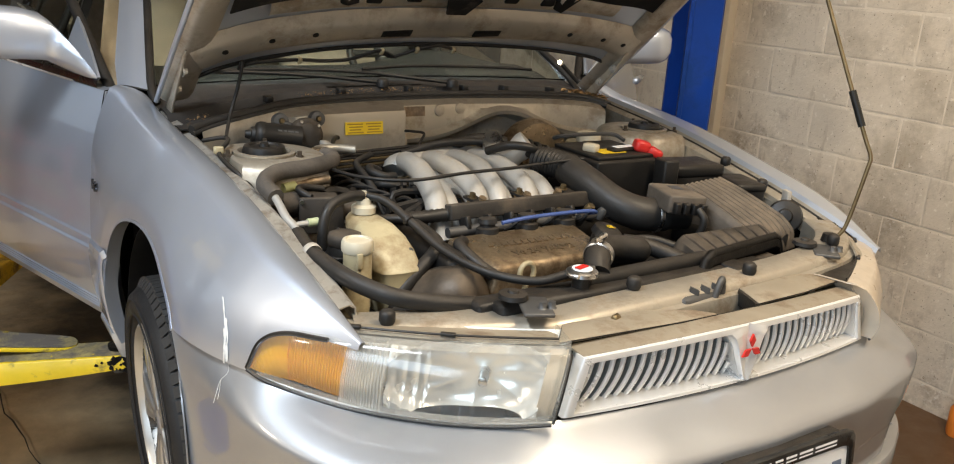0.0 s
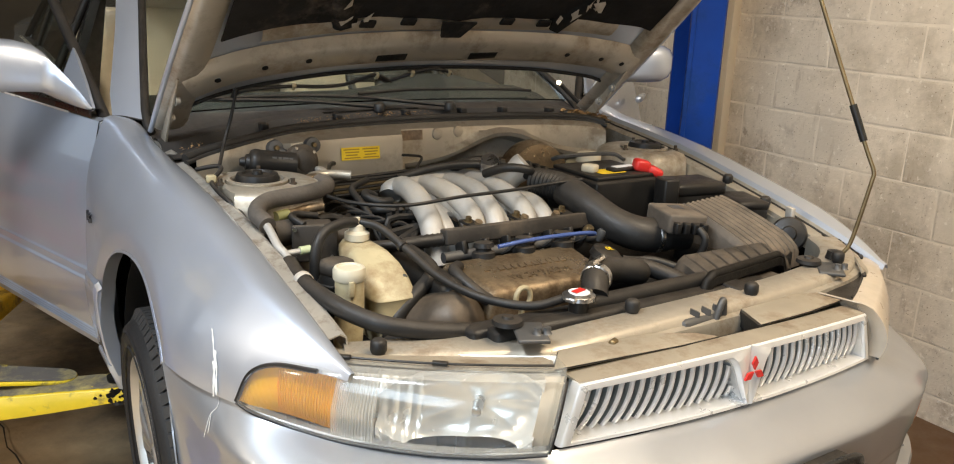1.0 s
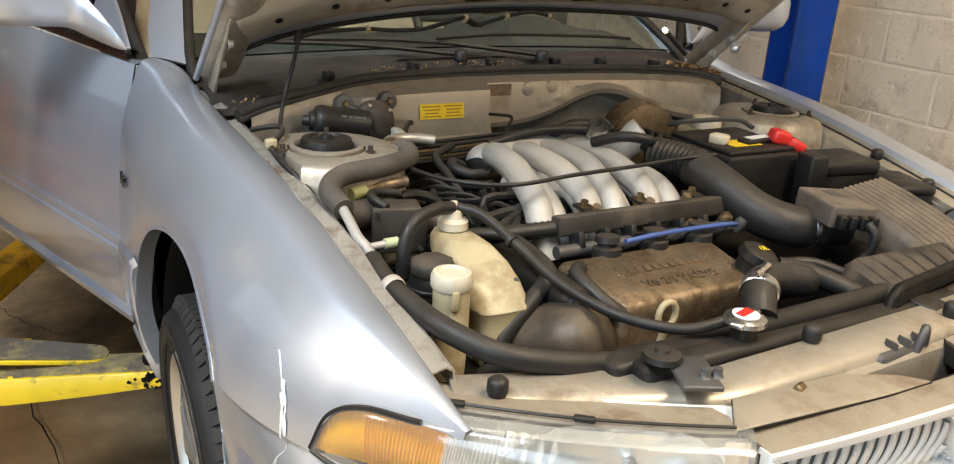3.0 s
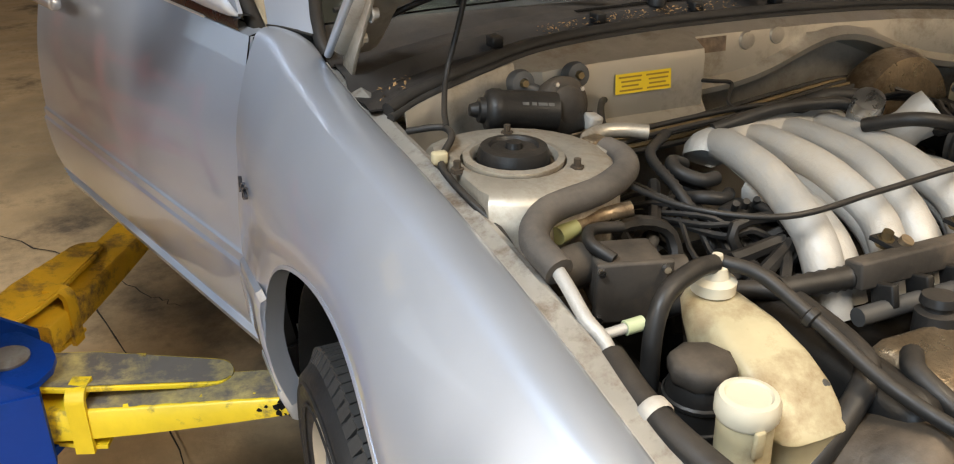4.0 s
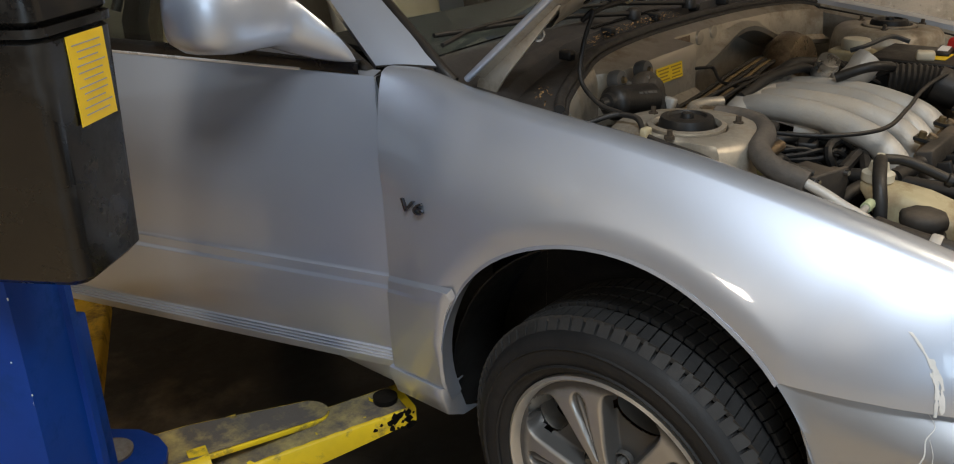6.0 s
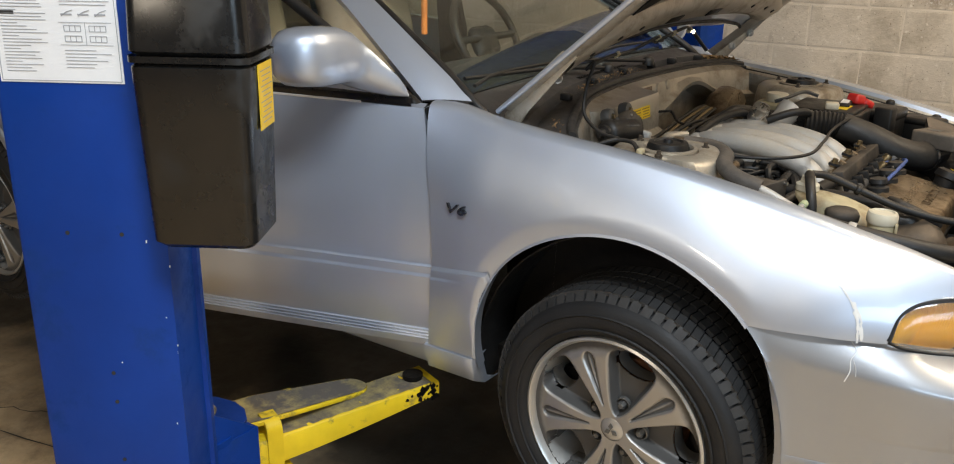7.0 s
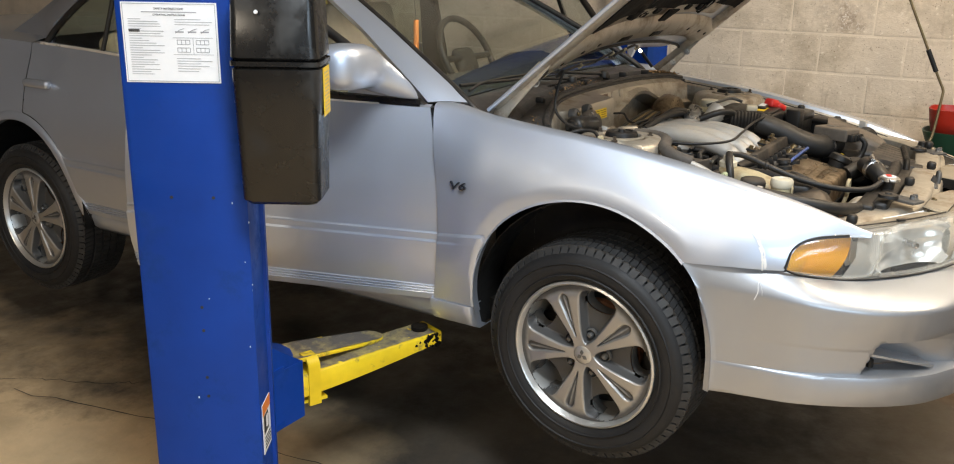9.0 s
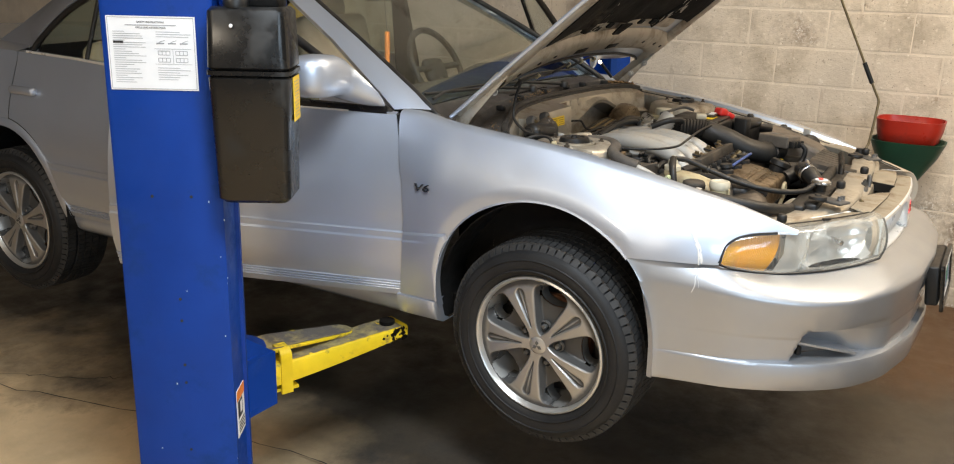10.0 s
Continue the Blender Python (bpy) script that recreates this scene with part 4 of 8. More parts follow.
# inner wings, rails and the black wheel housings
for s in (-1, 1):
    rows = []
    for y in [lerp(-0.60, 0.42, i / 20) for i in range(21)]:
        xe, ze = soft(EDGE_X, y) - 0.006, soft(EDGE_Z, y) - 0.012
        if s > 0:
            xe += FAR
        rows.append([(s * xe, y, ze), (s * (xe - 0.004), y, ze - 0.014), (s * (xe - 0.012), y, ze - 0.015), (s * (xe - 0.030), y, ze - 0.010), (s * (xe - 0.040), y, ze - 0.016), (s * (xe - 0.046), y, ze - 0.05)])
    wing = part("inner_wing", grid(rows, 0.003), WING if s < 0 else PAINT_DULL, car, "dusty silver inner wing")
    rows = [[(s * (abs(r_[5][0])), r_[5][1], r_[5][2]), (s * (abs(r_[5][0]) - 0.014), r_[5][1], 0.98)] for r_ in rows if r_[0][1] > -0.36]
    part("apron", grid(rows, 0.003), WING if s < 0 else PAINT_DULL, wing)
    # dark cord laid in as the shadow of the fender gap
    part("gap_shadow_seal", tube([(s * (soft(EDGE_X, y) - 0.010 + (FAR if s > 0 else 0)), y, soft(EDGE_Z, y) - 0.022) for y in np.linspace(-0.58, 0.40, 15)], 0.0035, 6, 2), SEAL_RUBBER, wing)
    for cy in (ARCH_Y, REAR_Y):
        rows = []
        for a in range(-100, 101, 8):
            r = 0.40
            rows.append([(s * x, cy + r * math.sin(radians(a)), ARCH_Z + r * math.cos(radians(a))) for x in (0.845 if cy > 1 else 0.80, 0.7, 0.60)])
        part("wheel_housing", grid(rows, 0.003), BLACK_PLASTIC, car, "black plastic wheel arch liner")
    part("wheel_housing_back", box((s * 0.636, ARCH_Y, 0.80), (0.01, 0.84, 0.56)), SOOT_AND_SHADE, car)
    part("wheel_housing_back", box((s * 0.60, REAR_Y, 0.80), (0.01, 0.84, 0.50)), SOOT_AND_SHADE, car)


# the stepped cladding on the doors: how far it stands out, by height
CLADDING = ((0.66, 0.006), (0.76, 0.009), (0.8655, 0.011), (0.8685, 0.0105), (0.872, 0.0062), (0.8755, 0.0056), (0.889, 0.0060), (0.893, 0.0055), (0.896, 0.0012), (0.900, 0.0))


# doors
def door_columns(side, ys, low, top, extra=0.0):
    rows = []
    for y in ys:
        zl, zt = low(y), top(y)
        zs = [zl, zl + 0.006, 0.684, 0.687, 0.694, 0.697, 0.704, 0.707, 0.714, 0.717, 0.76, 0.80, 0.845, 0.8655, 0.8685, 0.872, 0.8755, 0.889, 0.893, 0.896, 0.900, 0.94] + [lerp(0.97, zt, i / 7) for i in range(8)]
        col = []
        for z in zs:
            if z < zl + 0.006 and z != zl:
                z = zl + 0.006
            z = max(z, zl)
            bump_ = table(CLADDING, z)
            if z in (0.687, 0.697, 0.707, 0.717):
                bump_ -= 0.004
            if z < zl + 0.004:
                bump_ = -0.012
            col.append((side * (flank(y, z) + bump_ + extra), y, z))
        col.append((side * (flank(y, zt) - 0.03), y, zt + 0.006))
        rows.append(col)
    return rows


def belt(y):
    return table(((0.56, 1.272), (1.62, 1.290), (1.70, 1.300), (2.08, 1.330), (2.60, 1.346)), y)


def front_door(side, open_angle):
    ys = [0.492, 0.505] + [lerp(0.55, 1.55, i / 10) for i in range(11)] + [1.60, 1.615]
    rows = door_columns(side, ys, lambda y: 0.657, belt)
    fixed = []
    for y, col in zip(ys, rows):
        k = max(0.0, 1 - (y - 0.492) / 0.35)
        fixed.append([(x, yy + k * (door_gap(z) - 0.486), z) for x, yy, z in col])
    d = part("front_door", grid(fixed, 0.0), PAINT, car, "silver front door standing ajar" if side < 0 else "silver front door")
    inner = [[(side * (flank(y, z) - 0.055), y + (door_gap(z) - 0.484 if y < 0.6 else 0), z) for z in (0.66, 0.8, 1.0, 1.27)] for y in (0.50, 0.9, 1.3, 1.61)]
    part("door_trim", grid(inner, 0.01), DASH, d)
    edge = [[(side * (flank(y, z) - k), y + (door_gap(z) - 0.486 if y < 0.6 else 0), z) for z in (0.66, 0.75, 0.85, 0.95, 1.05, 1.15, 1.27)] for y, k in ((0.495, 0.004), (0.495, 0.055))]
    part("door_shut_face", grid(edge, 0.002), PAINT, d)
    edge = [[(side * (flank(1.5, z) - k), 1.613, z) for z in (0.66, 0.75, 0.85, 0.95, 1.05, 1.15, 1.27)] for k in (0.004, 0.055)]
    part("door_shut_face", grid(edge, 0.002), PAINT, d)
    # waist strip, window frame and pane
    part("waist_strip", grid([[(side * (flank(y, belt(y)) - a_), y, belt(y) + b_) for a_, b_ in ((0.000, 0.001), (-0.003, 0.006), (-0.002, 0.022), (0.008, 0.027), (0.03, 0.024))] for y in np.linspace(0.585, 1.61, 12)], 0.0), BLACK_GLOSS, d)
    part("bright_strip", tube([(side * (flank(y, belt(y)) + 0.001), y, belt(y) + 0.002) for y in (0.72, 1.0, 1.2, 1.53)], 0.0035, 6, 4), CHROME_SILVER, d)
    hoop = [(0.755, 0.575, 1.262), (0.70, 0.85, 1.435), (0.635, 1.14, 1.60), (0.595, 1.30, 1.665), (0.58, 1.42, 1.69), (0.585, 1.50, 1.69), (0.66, 1.535, 1.52), (0.755, 1.535, 1.285)]
    part("window_frame", tube([(side * a, b, c) for a, b, c in hoop], 0.016, 8, 6), BLACK_PLASTIC, d)
    pane = grid([[(side * (lerp(a, b, t) - 0.004), lerp(y0, y1, t), lerp(z0, z1, t)) for t in (0, 0.5, 1)] for a, y0, z0, b, y1, z1 in
                 ((0.758, 0.62, 1.285, 0.745, 0.66, 1.325), (0.762, 0.85, 1.285, 0.705, 0.88, 1.44), (0.762, 1.15, 1.285, 0.635, 1.16, 1.60), (0.76, 1.40, 1.285, 0.592, 1.41, 1.68), (0.758, 1.525, 1.285, 0.60, 1.50, 1.67))], 0.004)
    g = part("window_pane", pane, WINDOW, d, "clear window pane")
    g.visible_shadow = False
    part("mirror_sail", grid([[(side * 0.786, 0.600, 1.297), (side * 0.778, 0.604, 1.303)], [(side * 0.784, 0.68, 1.299), (side * 0.752, 0.69, 1.358)], [(side * 0.780, 0.76, 1.302), (side * 0.732, 0.765, 1.405)], [(side * 0.775, 0.83, 1.304), (side * 0.715, 0.825, 1.438)]], 0.010), PAINT, d)
    # mirror housing
    rings = []
    for u, w, h, yc, zc in ((0.020, 0.012, 0.008, 0.600, 1.300), (0.030, 0.060, 0.030, 0.632, 1.312), (0.042, 0.100, 0.052, 0.668, 1.330), (0.058, 0.118, 0.074, 0.702, 1.352), (0.078, 0.112, 0.098, 0.728, 1.376), (0.092, 0.106, 0.114, 0.740, 1.389), (0.11, 0.106, 0.126, 0.746, 1.397), (0.15, 0.112, 0.134, 0.752, 1.403), (0.21, 0.112, 0.136, 0.762, 1.406), (0.25, 0.105, 0.126, 0.772, 1.407), (0.272, 0.080, 0.098, 0.780, 1.408), (0.283, 0.04, 0.05, 0.785, 1.408)):
        ring = []
        for k in range(20):
            a = 2 * math.pi * k / 20
            c_, s_ = math.cos(a), math.sin(a)
            e = 0.6
            ring.append((side * (0.765 + u), yc + w * 0.5 * abs(c_) ** e * (1 if c_ > 0 else -1) * (1.25 if c_ < 0 else 1.0), zc + h * 0.5 * abs(s_) ** e * (1 if s_ > 0 else -1)))
        rings.append(ring)
    b = grid(rings, 0, True)
    b.faces.new(list(b.verts)[-20:])
    b.faces.new(list(b.verts)[:20])
    part("door_mirror", b, PAINT, d, "silver door mirror housing")
    h_ = part("door_handle", box((side * 0.862, 1.42, 1.205), (0.03, 0.15, 0.03), None, 0.012, 3), PAINT, d)
    hinge = Vector((side * 0.80, 0.53, 0))
    d.matrix_basis = Matrix.Translation(hinge) @ pose(0, 0, 0, 0, 0, side * -open_angle) @ Matrix.Translation(-hinge)
    return d


front_door(-1, 17.0)
front_door(1, 50.0)


def rear_side(side):
    ys = [1.627, 1.64] + [lerp(1.66, 2.20, i / 6) for i in range(7)] + [lerp(2.22, 2.645, i / 14) for i in range(15)]
    low = lambda y: max(0.657, arch_z(y, REAR_Y, 0.397, 0.66))
    d = part("rear_door", grid(door_columns(side, ys, low, belt)), PAINT, car, "silver rear door")
    hb = part("door_handle", box((side * 0.832, 2.545, 1.187), (0.035, 0.17, 0.036), None, 0.014, 3), PAINT, d)
    part("handle_recess", lathe([(0, 0.002), (0.04, 0.001), (0.055, -0.004), (0, -0.004)], (side * 0.822, 2.53, 1.163), (side, 0, 0.2), 20), PAINT, d)
    part("bright_strip", tube([(side * (flank(y, belt(y)) + 0.001), y, belt(y) + 0.004) for y in (1.63, 1.9, 2.2, 2.58)], 0.006, 6, 4), CHROME_SILVER, d)
    hoop = [(0.755, 1.575, 1.31), (0.66, 1.57, 1.52), (0.585, 1.58, 1.69), (0.58, 1.8, 1.71), (0.60, 2.10, 1.675), (0.665, 2.38, 1.540), (0.715, 2.53, 1.415), (0.742, 2.575, 1.352)]
    part("window_frame", tube([(side * a, b, c) for a, b, c in hoop], 0.014, 8, 6), BLACK_PLASTIC, d)
    pane = grid([[(side * a, y0, 1.31), (side * b, y1, z1)] for a, y0, b, y1, z1 in ((0.752, 1.58, 0.60, 1.58, 1.68), (0.752, 1.8, 0.58, 1.8, 1.70), (0.752, 2.10, 0.60, 2.10, 1.665), (0.748, 2.36, 0.665, 2.38, 1.53), (0.745, 2.55, 0.715, 2.52, 1.41))], 0.004)
    g = part("window_pane", pane, WINDOW, d, "clear window pane")
    g.visible_shadow = False
    part("window_bar", rod((side * 0.752, 2.20, 1.32), (side * 0.635, 2.22, 1.62), 0.010), BLACK_PLASTIC, d)
    ys = [2.650] + [lerp(2.66, 3.1, i / 9) for i in range(10)] + [3.2, 3.35, 3.5, 3.65, 3.75]
    rows = []
    for y in ys:
        zl = max(0.60, arch_z(y, REAR_Y, 0.397, 0.66))
        top = 1.346 + 0.02 * (y - 2.6)
        rows.append([(side * (flank(y, z) - 0.0), y, z) for z in (lerp(zl, top, k / 10) for k in range(11))] + [(side * (flank(y, top) - 0.08), y, top + 0.02), (side * 0.3, y, top + 0.03), (0, y, top + 0.03)])
    q = part("quarter_panel", grid(rows, 0.0), PAINT, car, "silver rear quarter panel")
    lip = []
    for a in range(-92, 93, 4):
        row = []
        for r, o in ((0.400, 0.002), (0.394, 0.007), (0.376, 0.008), (0.364, 0.008), (0.361, 0.004), (0.362, -0.03)):
            y, z = REAR_Y + r * math.sin(radians(a)), 0.66 + r * math.cos(radians(a))
            row.append((side * (flank(y, z) + o), y, z))
        lip.append(row)
    part("arch_lip", grid(lip, 0.003), PAINT, q)
    cp = [[(side * 0.742, 2.565, 1.340), (side * 0.69, 2.66, 1.360), (side * 0.66, 2.98, 1.365)], [(side * 0.722, 2.545, 1.43), (side * 0.69, 2.66, 1.45), (side * 0.60, 2.86, 1.45)],
          [(side * 0.665, 2.40, 1.555), (side * 0.63, 2.51, 1.585), (side * 0.55, 2.65, 1.58)], [(side * 0.60, 2.12, 1.69), (side * 0.56, 2.20, 1.71), (side * 0.48, 2.30, 1.72)]]
    part("rear_pillar", grid(cp, 0.01), PAINT, car)
    rows = [[(side * 0.74, y, 0.665), (side * 0.806, y, 0.66), (side * 0.812, y, 0.645), (side * 0.800, y, 0.60), (side * 0.775, y, 0.578), (side * 0.70, y, 0.575)] for y in (0.522, 1.0, 1.5, 2.0, 2.30)]
    part("sill", grid(rows, 0.004), PAINT, car, "silver door sill")
    # centre pillar
    part("centre_pillar", prism([(side * 0.70, 1.52, 0.66), (side * 0.70, 1.60, 0.66), (side * 0.70, 1.60, 1.28), (side * 0.56, 1.58, 1.69), (side * 0.56, 1.52, 1.69), (side * 0.70, 1.52, 1.28)], (side * 0.03, 0, 0)), BLACK_PLASTIC, car)


rear_side(-1)
rear_side(1)
part("floor_pan", box((0, 1.75, 0.63), (1.42, 3.6, 0.06)), SOOT_AND_SHADE, car)
part("tail_panel", box((0, 3.74, 1.0), (1.30, 0.04, 0.65), None, 0.01), PAINT, car)
part("roof", grid([[(x * 0.57 * k, y, z - 0.03 * abs(x) ** 2) for x in np.linspace(-1, 1, 13)] for y, z, k in ((1.31, 1.70, 0.97), (1.45, 1.735, 1), (1.7, 1.755, 1.02), (2.0, 1.745, 1.02), (2.2, 1.715, 1.0), (2.30, 1.69, 0.95))], 0.02), PAINT, car, "silver roof")
g = part("rear_window", grid([[(x * 0.52, 2.30, 1.69 - 0.02 * x * x) for x in np.linspace(-1, 1, 9)], [(x * 0.64, 2.95, 1.36) for x in np.linspace(-1, 1, 9)]], 0.005), WINDOW, car)
g.visible_shadow = False

# windscreen, pillars and cowl
for s in (-1, 1):
    rows = []
    PILLAR = ((0.756, 0.588, 0.705, 0.474, 1.281), (0.747, 0.655, 0.690, 0.555, 1.333), (0.676, 0.915, 0.626, 0.842, 1.490), (0.608, 1.205, 0.556, 1.150, 1.645), (0.566, 1.36, 0.516, 1.31, 1.705))
    for xo, yo, xi, yi, z in PILLAR:
        rows.append([(s * (xo - 0.014), yo + 0.020, z - 0.012), (s * xo, yo, z - 0.002), (s * lerp(xo, xi, 0.33), lerp(yo, yi, 0.36), z + 0.004), (s * lerp(xo, xi, 0.68), lerp(yo, yi, 0.72), z + 0.006), (s * xi, yi, z + 0.003), (s * (xi - 0.010), yi + 0.004, z - 0.008)])
    part("pillar_seam", tube([(s * 0.757, 0.588, 1.280), (s * 0.738, 0.535, 1.2855), (s * 0.705, 0.474, 1.2835)], 0.0022, 6, 4), SEAL_RUBBER, car)
    part("windscreen_pillar", grid(rows, 0.0), PAINT, car, "silver windscreen pillar")
    part("screen_seal", tube([(s * 0.690, 0.445, 1.255)] + [(s * (xi - 0.012), yi + 0.006, z + 0.001) for xo, yo, xi, yi, z in PILLAR], 0.012, 8, 5), BLACK_PLASTIC, car)


rows = []
for k in range(9):
    t = k / 8
    rows.append([(x * lerp(0.69, 0.53, t), lerp(0.520 - 0.010 * (1 - x * x), 1.33 - 0.03 * (1 - x * x), t), lerp(1.290, 1.705, t) + 0.015 * math.sin(math.pi * t) + 0.02 * (1 - x * x) * (1 - t)) for x in np.linspace(-1, 1, 15)])
g = part("windscreen", grid(rows, 0.005), WINDOW, car, "clear laminated windscreen")
g.visible_shadow = False

part("parcel_trim", box((0, 2.55, 1.26), (1.2, 0.55, 0.05), None, 0.02), SEAT, car)

# cabin
for s in (-0.36, 0.36):
    seat = part("front_seat", box((s, 1.45, 0.90), (0.50, 0.50, 0.16), None, 0.05, 3), SEAT, car, "tan cloth front seat")
    part("seat_back", box((s, 1.74, 1.22), (0.48, 0.13, 0.60), turn(-14), 0.05, 3), SEAT, seat)
    part("headrest", box((s, 1.85, 1.58), (0.26, 0.10, 0.17), turn(-14), 0.04, 3), SEAT, seat)
part("rear_seat", box((0, 2.32, 1.12), (1.2, 0.16, 0.56), turn(-16), 0.05, 3), SEAT, car, "tan cloth rear bench")
dash_rows = []
for x in np.linspace(-0.68, 0.68, 17):
    hood_ = 0.05 * math.exp(-((x - 0.36) / 0.17) ** 2)
    dash_rows.append([(x, 0.56, 1.265), (x, 0.68, 1.292), (x, 0.82, 1.300 + hood_), (x, 0.93, 1.285 + hood_), (x, 0.97, 1.22 + hood_ * 0.4), (x, 0.95, 1.0)])
part("dashboard", grid(dash_rows, 0.01), DASH, car, "dark grey dashboard")
wm = Matrix.Translation((0.36, 1.16, 1.30)) @ pose(0, 0, 0, 62, 0, 0)
sw = part("steering_wheel", tube([wm @ Vector((0.185 * math.cos(a), 0.185 * math.sin(a), 0)) for a in np.linspace(0, 2 * math.pi, 33)], 0.015, 8, 1, smooth=False), BLACK_PLASTIC, car)
part("wheel_hub", box(wm @ Vector((0, -0.01, -0.02)), (0.15, 0.12, 0.05), wm.to_3x3(), 0.03, 3), DASH, sw)
for a in (0, 180, 270):
    part("wheel_spoke", rod(wm @ Vector((0, 0, -0.01)), wm @ Vector((0.18 * math.cos(radians(a)), 0.18 * math.sin(radians(a)), 0)), 0.014), DASH, sw)
tag = thing("air_freshener", (0.05, 1.22, 1.45), "orange stick hanging on a string behind the windscreen", "air freshener")
part("stick", rod((0.05, 1.22, 1.33), (0.05, 1.22, 1.47), 0.011), ORANGE_LABEL, tag)
part("string", rod((0.05, 1.22, 1.47), (0.05, 1.24, 1.66), 0.0015), LABEL_INK, tag)
mir = part("rear_view_mirror", box((0.03, 1.24, 1.63), (0.22, 0.03, 0.06), turn(-10), 0.012), BLACK_PLASTIC, car)

# ---- cowl, scuttle and bulkhead ----
STRIP = [(-0.665, 0.215, 1.228), (-0.60, 0.255, 1.238), (-0.48, 0.305, 1.252), (-0.36, 0.348, 1.264), (-0.20, 0.375, 1.268), (0.0, 0.385, 1.270), (0.25, 0.378, 1.270), (0.45, 0.355, 1.268), (0.60, 0.315, 1.262), (0.66, 0.27, 1.25)]


def strip_at(x):
    return table([(p[0], p[1]) for p in STRIP], x), table([(p[0], p[2]) for p in STRIP], x)


seal = part("bonnet_seal", tube(STRIP, 0.011, 10, 6), SEAL_RUBBER, car, "black rubber bonnet seal")
part("seal_groove", tube([(x, y - 0.012, z - 0.009) for x, y, z in STRIP], 0.007, 8, 6), SEAL_RUBBER, seal)
rows = []
for x in np.linspace(-0.69, 0.69, 47):
    ys, zs = strip_at(max(-0.66, min(0.66, x)))
    yb = 0.520 - 0.010 * (1 - (x / 0.7) ** 2)
    rows.append([(x, ys + 0.004, zs), (x, ys + 0.03, zs + 0.002), (x, lerp(ys, yb, 0.35), zs - 0.008), (x, lerp(ys, yb, 0.42), zs + 0.016), (x, lerp(ys, yb, 0.62), zs + 0.022), (x, lerp(ys, yb, 0.68), zs + 0.012), (x, lerp(ys, yb, 0.9), zs + 0.026), (x, yb + 0.02, 1.287)])
cowl = part("cowl_panel", grid(rows, 0.003), COWL_PLASTIC, car, "black plastic scuttle panel with dry leaves")
bm = bmesh.new()
for i in range(70):
    x = lerp(-0.22, 0.08, i / 69)
    ys, zs = strip_at(x)
    yb = 0.520 - 0.010 * (1 - (x / 0.7) ** 2)
    add_box(bm, (x, lerp(ys, yb, 0.53), zs + 0.021), (0.0022, 0.014, 0.002))
part("air_grille", bm, SOOT_AND_SHADE, cowl, "fine slotted air grille")["kind"] = "stuff"
for x in (-0.42, -0.19, 0.03, 0.22, 0.36, 0.52):
    ys, zs = strip_at(x)
    part("cowl_clip", box((x, ys + 0.045, zs + 0.012), (0.022, 0.03, 0.02), None, 0.004), BLACK_PLASTIC, cowl)
rng = random.Random(21)


def litter(n, x0, x1, dy0, dy1, size):
    bm = bmesh.new()
    for k in range(n):
        x = rng.uniform(x0, x1)
        ys, zs = strip_at(x)
        c = Vector((x, ys + rng.uniform(dy0, dy1), zs + 0.006 + rng.uniform(0, 0.012)))
        r = turn(rng.uniform(-40, 40), rng.uniform(-40, 40), rng.uniform(0, 360))
        s = rng.uniform(0.4, 1.0) * size
        pts = [Vector((s, 0, 0)), Vector((0.2 * s, 0.42 * s, 0.15 * s)), Vector((-0.8 * s, 0.1 * s, 0)), Vector((0.1 * s, -0.35 * s, 0.1 * s))]
        bm.faces.new([bm.verts.new(c + r @ p) for p in pts])
    return bm


def debris(name, bm, label):
    o = tagged(part(name, bm, LEAF), label, "dead leaves", "", "stuff")
    return o


debris("dry_leaves", litter(240, -0.34, 0.12, 0.016, 0.046, 0.0046), "dry brown leaf crumbs lying on the scuttle panel")
debris("dry_leaves", litter(70, 0.58, 0.70, 0.02, 0.10, 0.022), "rust-brown dry leaves piled in the scuttle corner")
debris("dry_leaves", litter(22, -0.665, -0.60, 0.02, 0.06, 0.006), "dry brown leaf crumbs lying by the bonnet hinge")

# small rod added in the scuttle corner; its glowing tip imitates a glint
wl = thing("work_lamp", (0.665, 0.41, 1.288), "small black rod with a glowing tip added for a glint in the scuttle corner", "lamp")
part("handle", rod((0.668, 0.41, 1.288), (0.603, 0.437, 1.352), 0.007), BLACK_PLASTIC, wl)
part("bulb", lathe([(0, 0.010), (0.005, 0.008), (0.0068, 0.003), (0.006, -0.004), (0, -0.005)], (0.598, 0.439, 1.357), (-0.7, 0.4, 0.55), 14), material("glint_glow", (1.0, 0.82, 0.55), 0.5, emission=12.0), wl)

# wipers
for p in (((-0.05, 0.44, 1.300), (-0.30, 0.50, 1.318), (-0.62, 0.56, 1.322)), ((0.17, 0.41, 1.300), (-0.02, 0.47, 1.318), (-0.10, 0.50, 1.325))):
    w = part("wiper", tube(p, 0.0055, 8, 6), BLACK_PLASTIC, car, "black wiper arm and blade")
    a, b = Vector(p[1]), Vector(p[2])
    part("wiper_pivot", lathe([(0, 0), (0.018, 0), (0.018, 0.018), (0.01, 0.026), (0, 0.026)], Vector(p[0]) + Vector((0, 0, -0.012))), BLACK_PLASTIC, w)
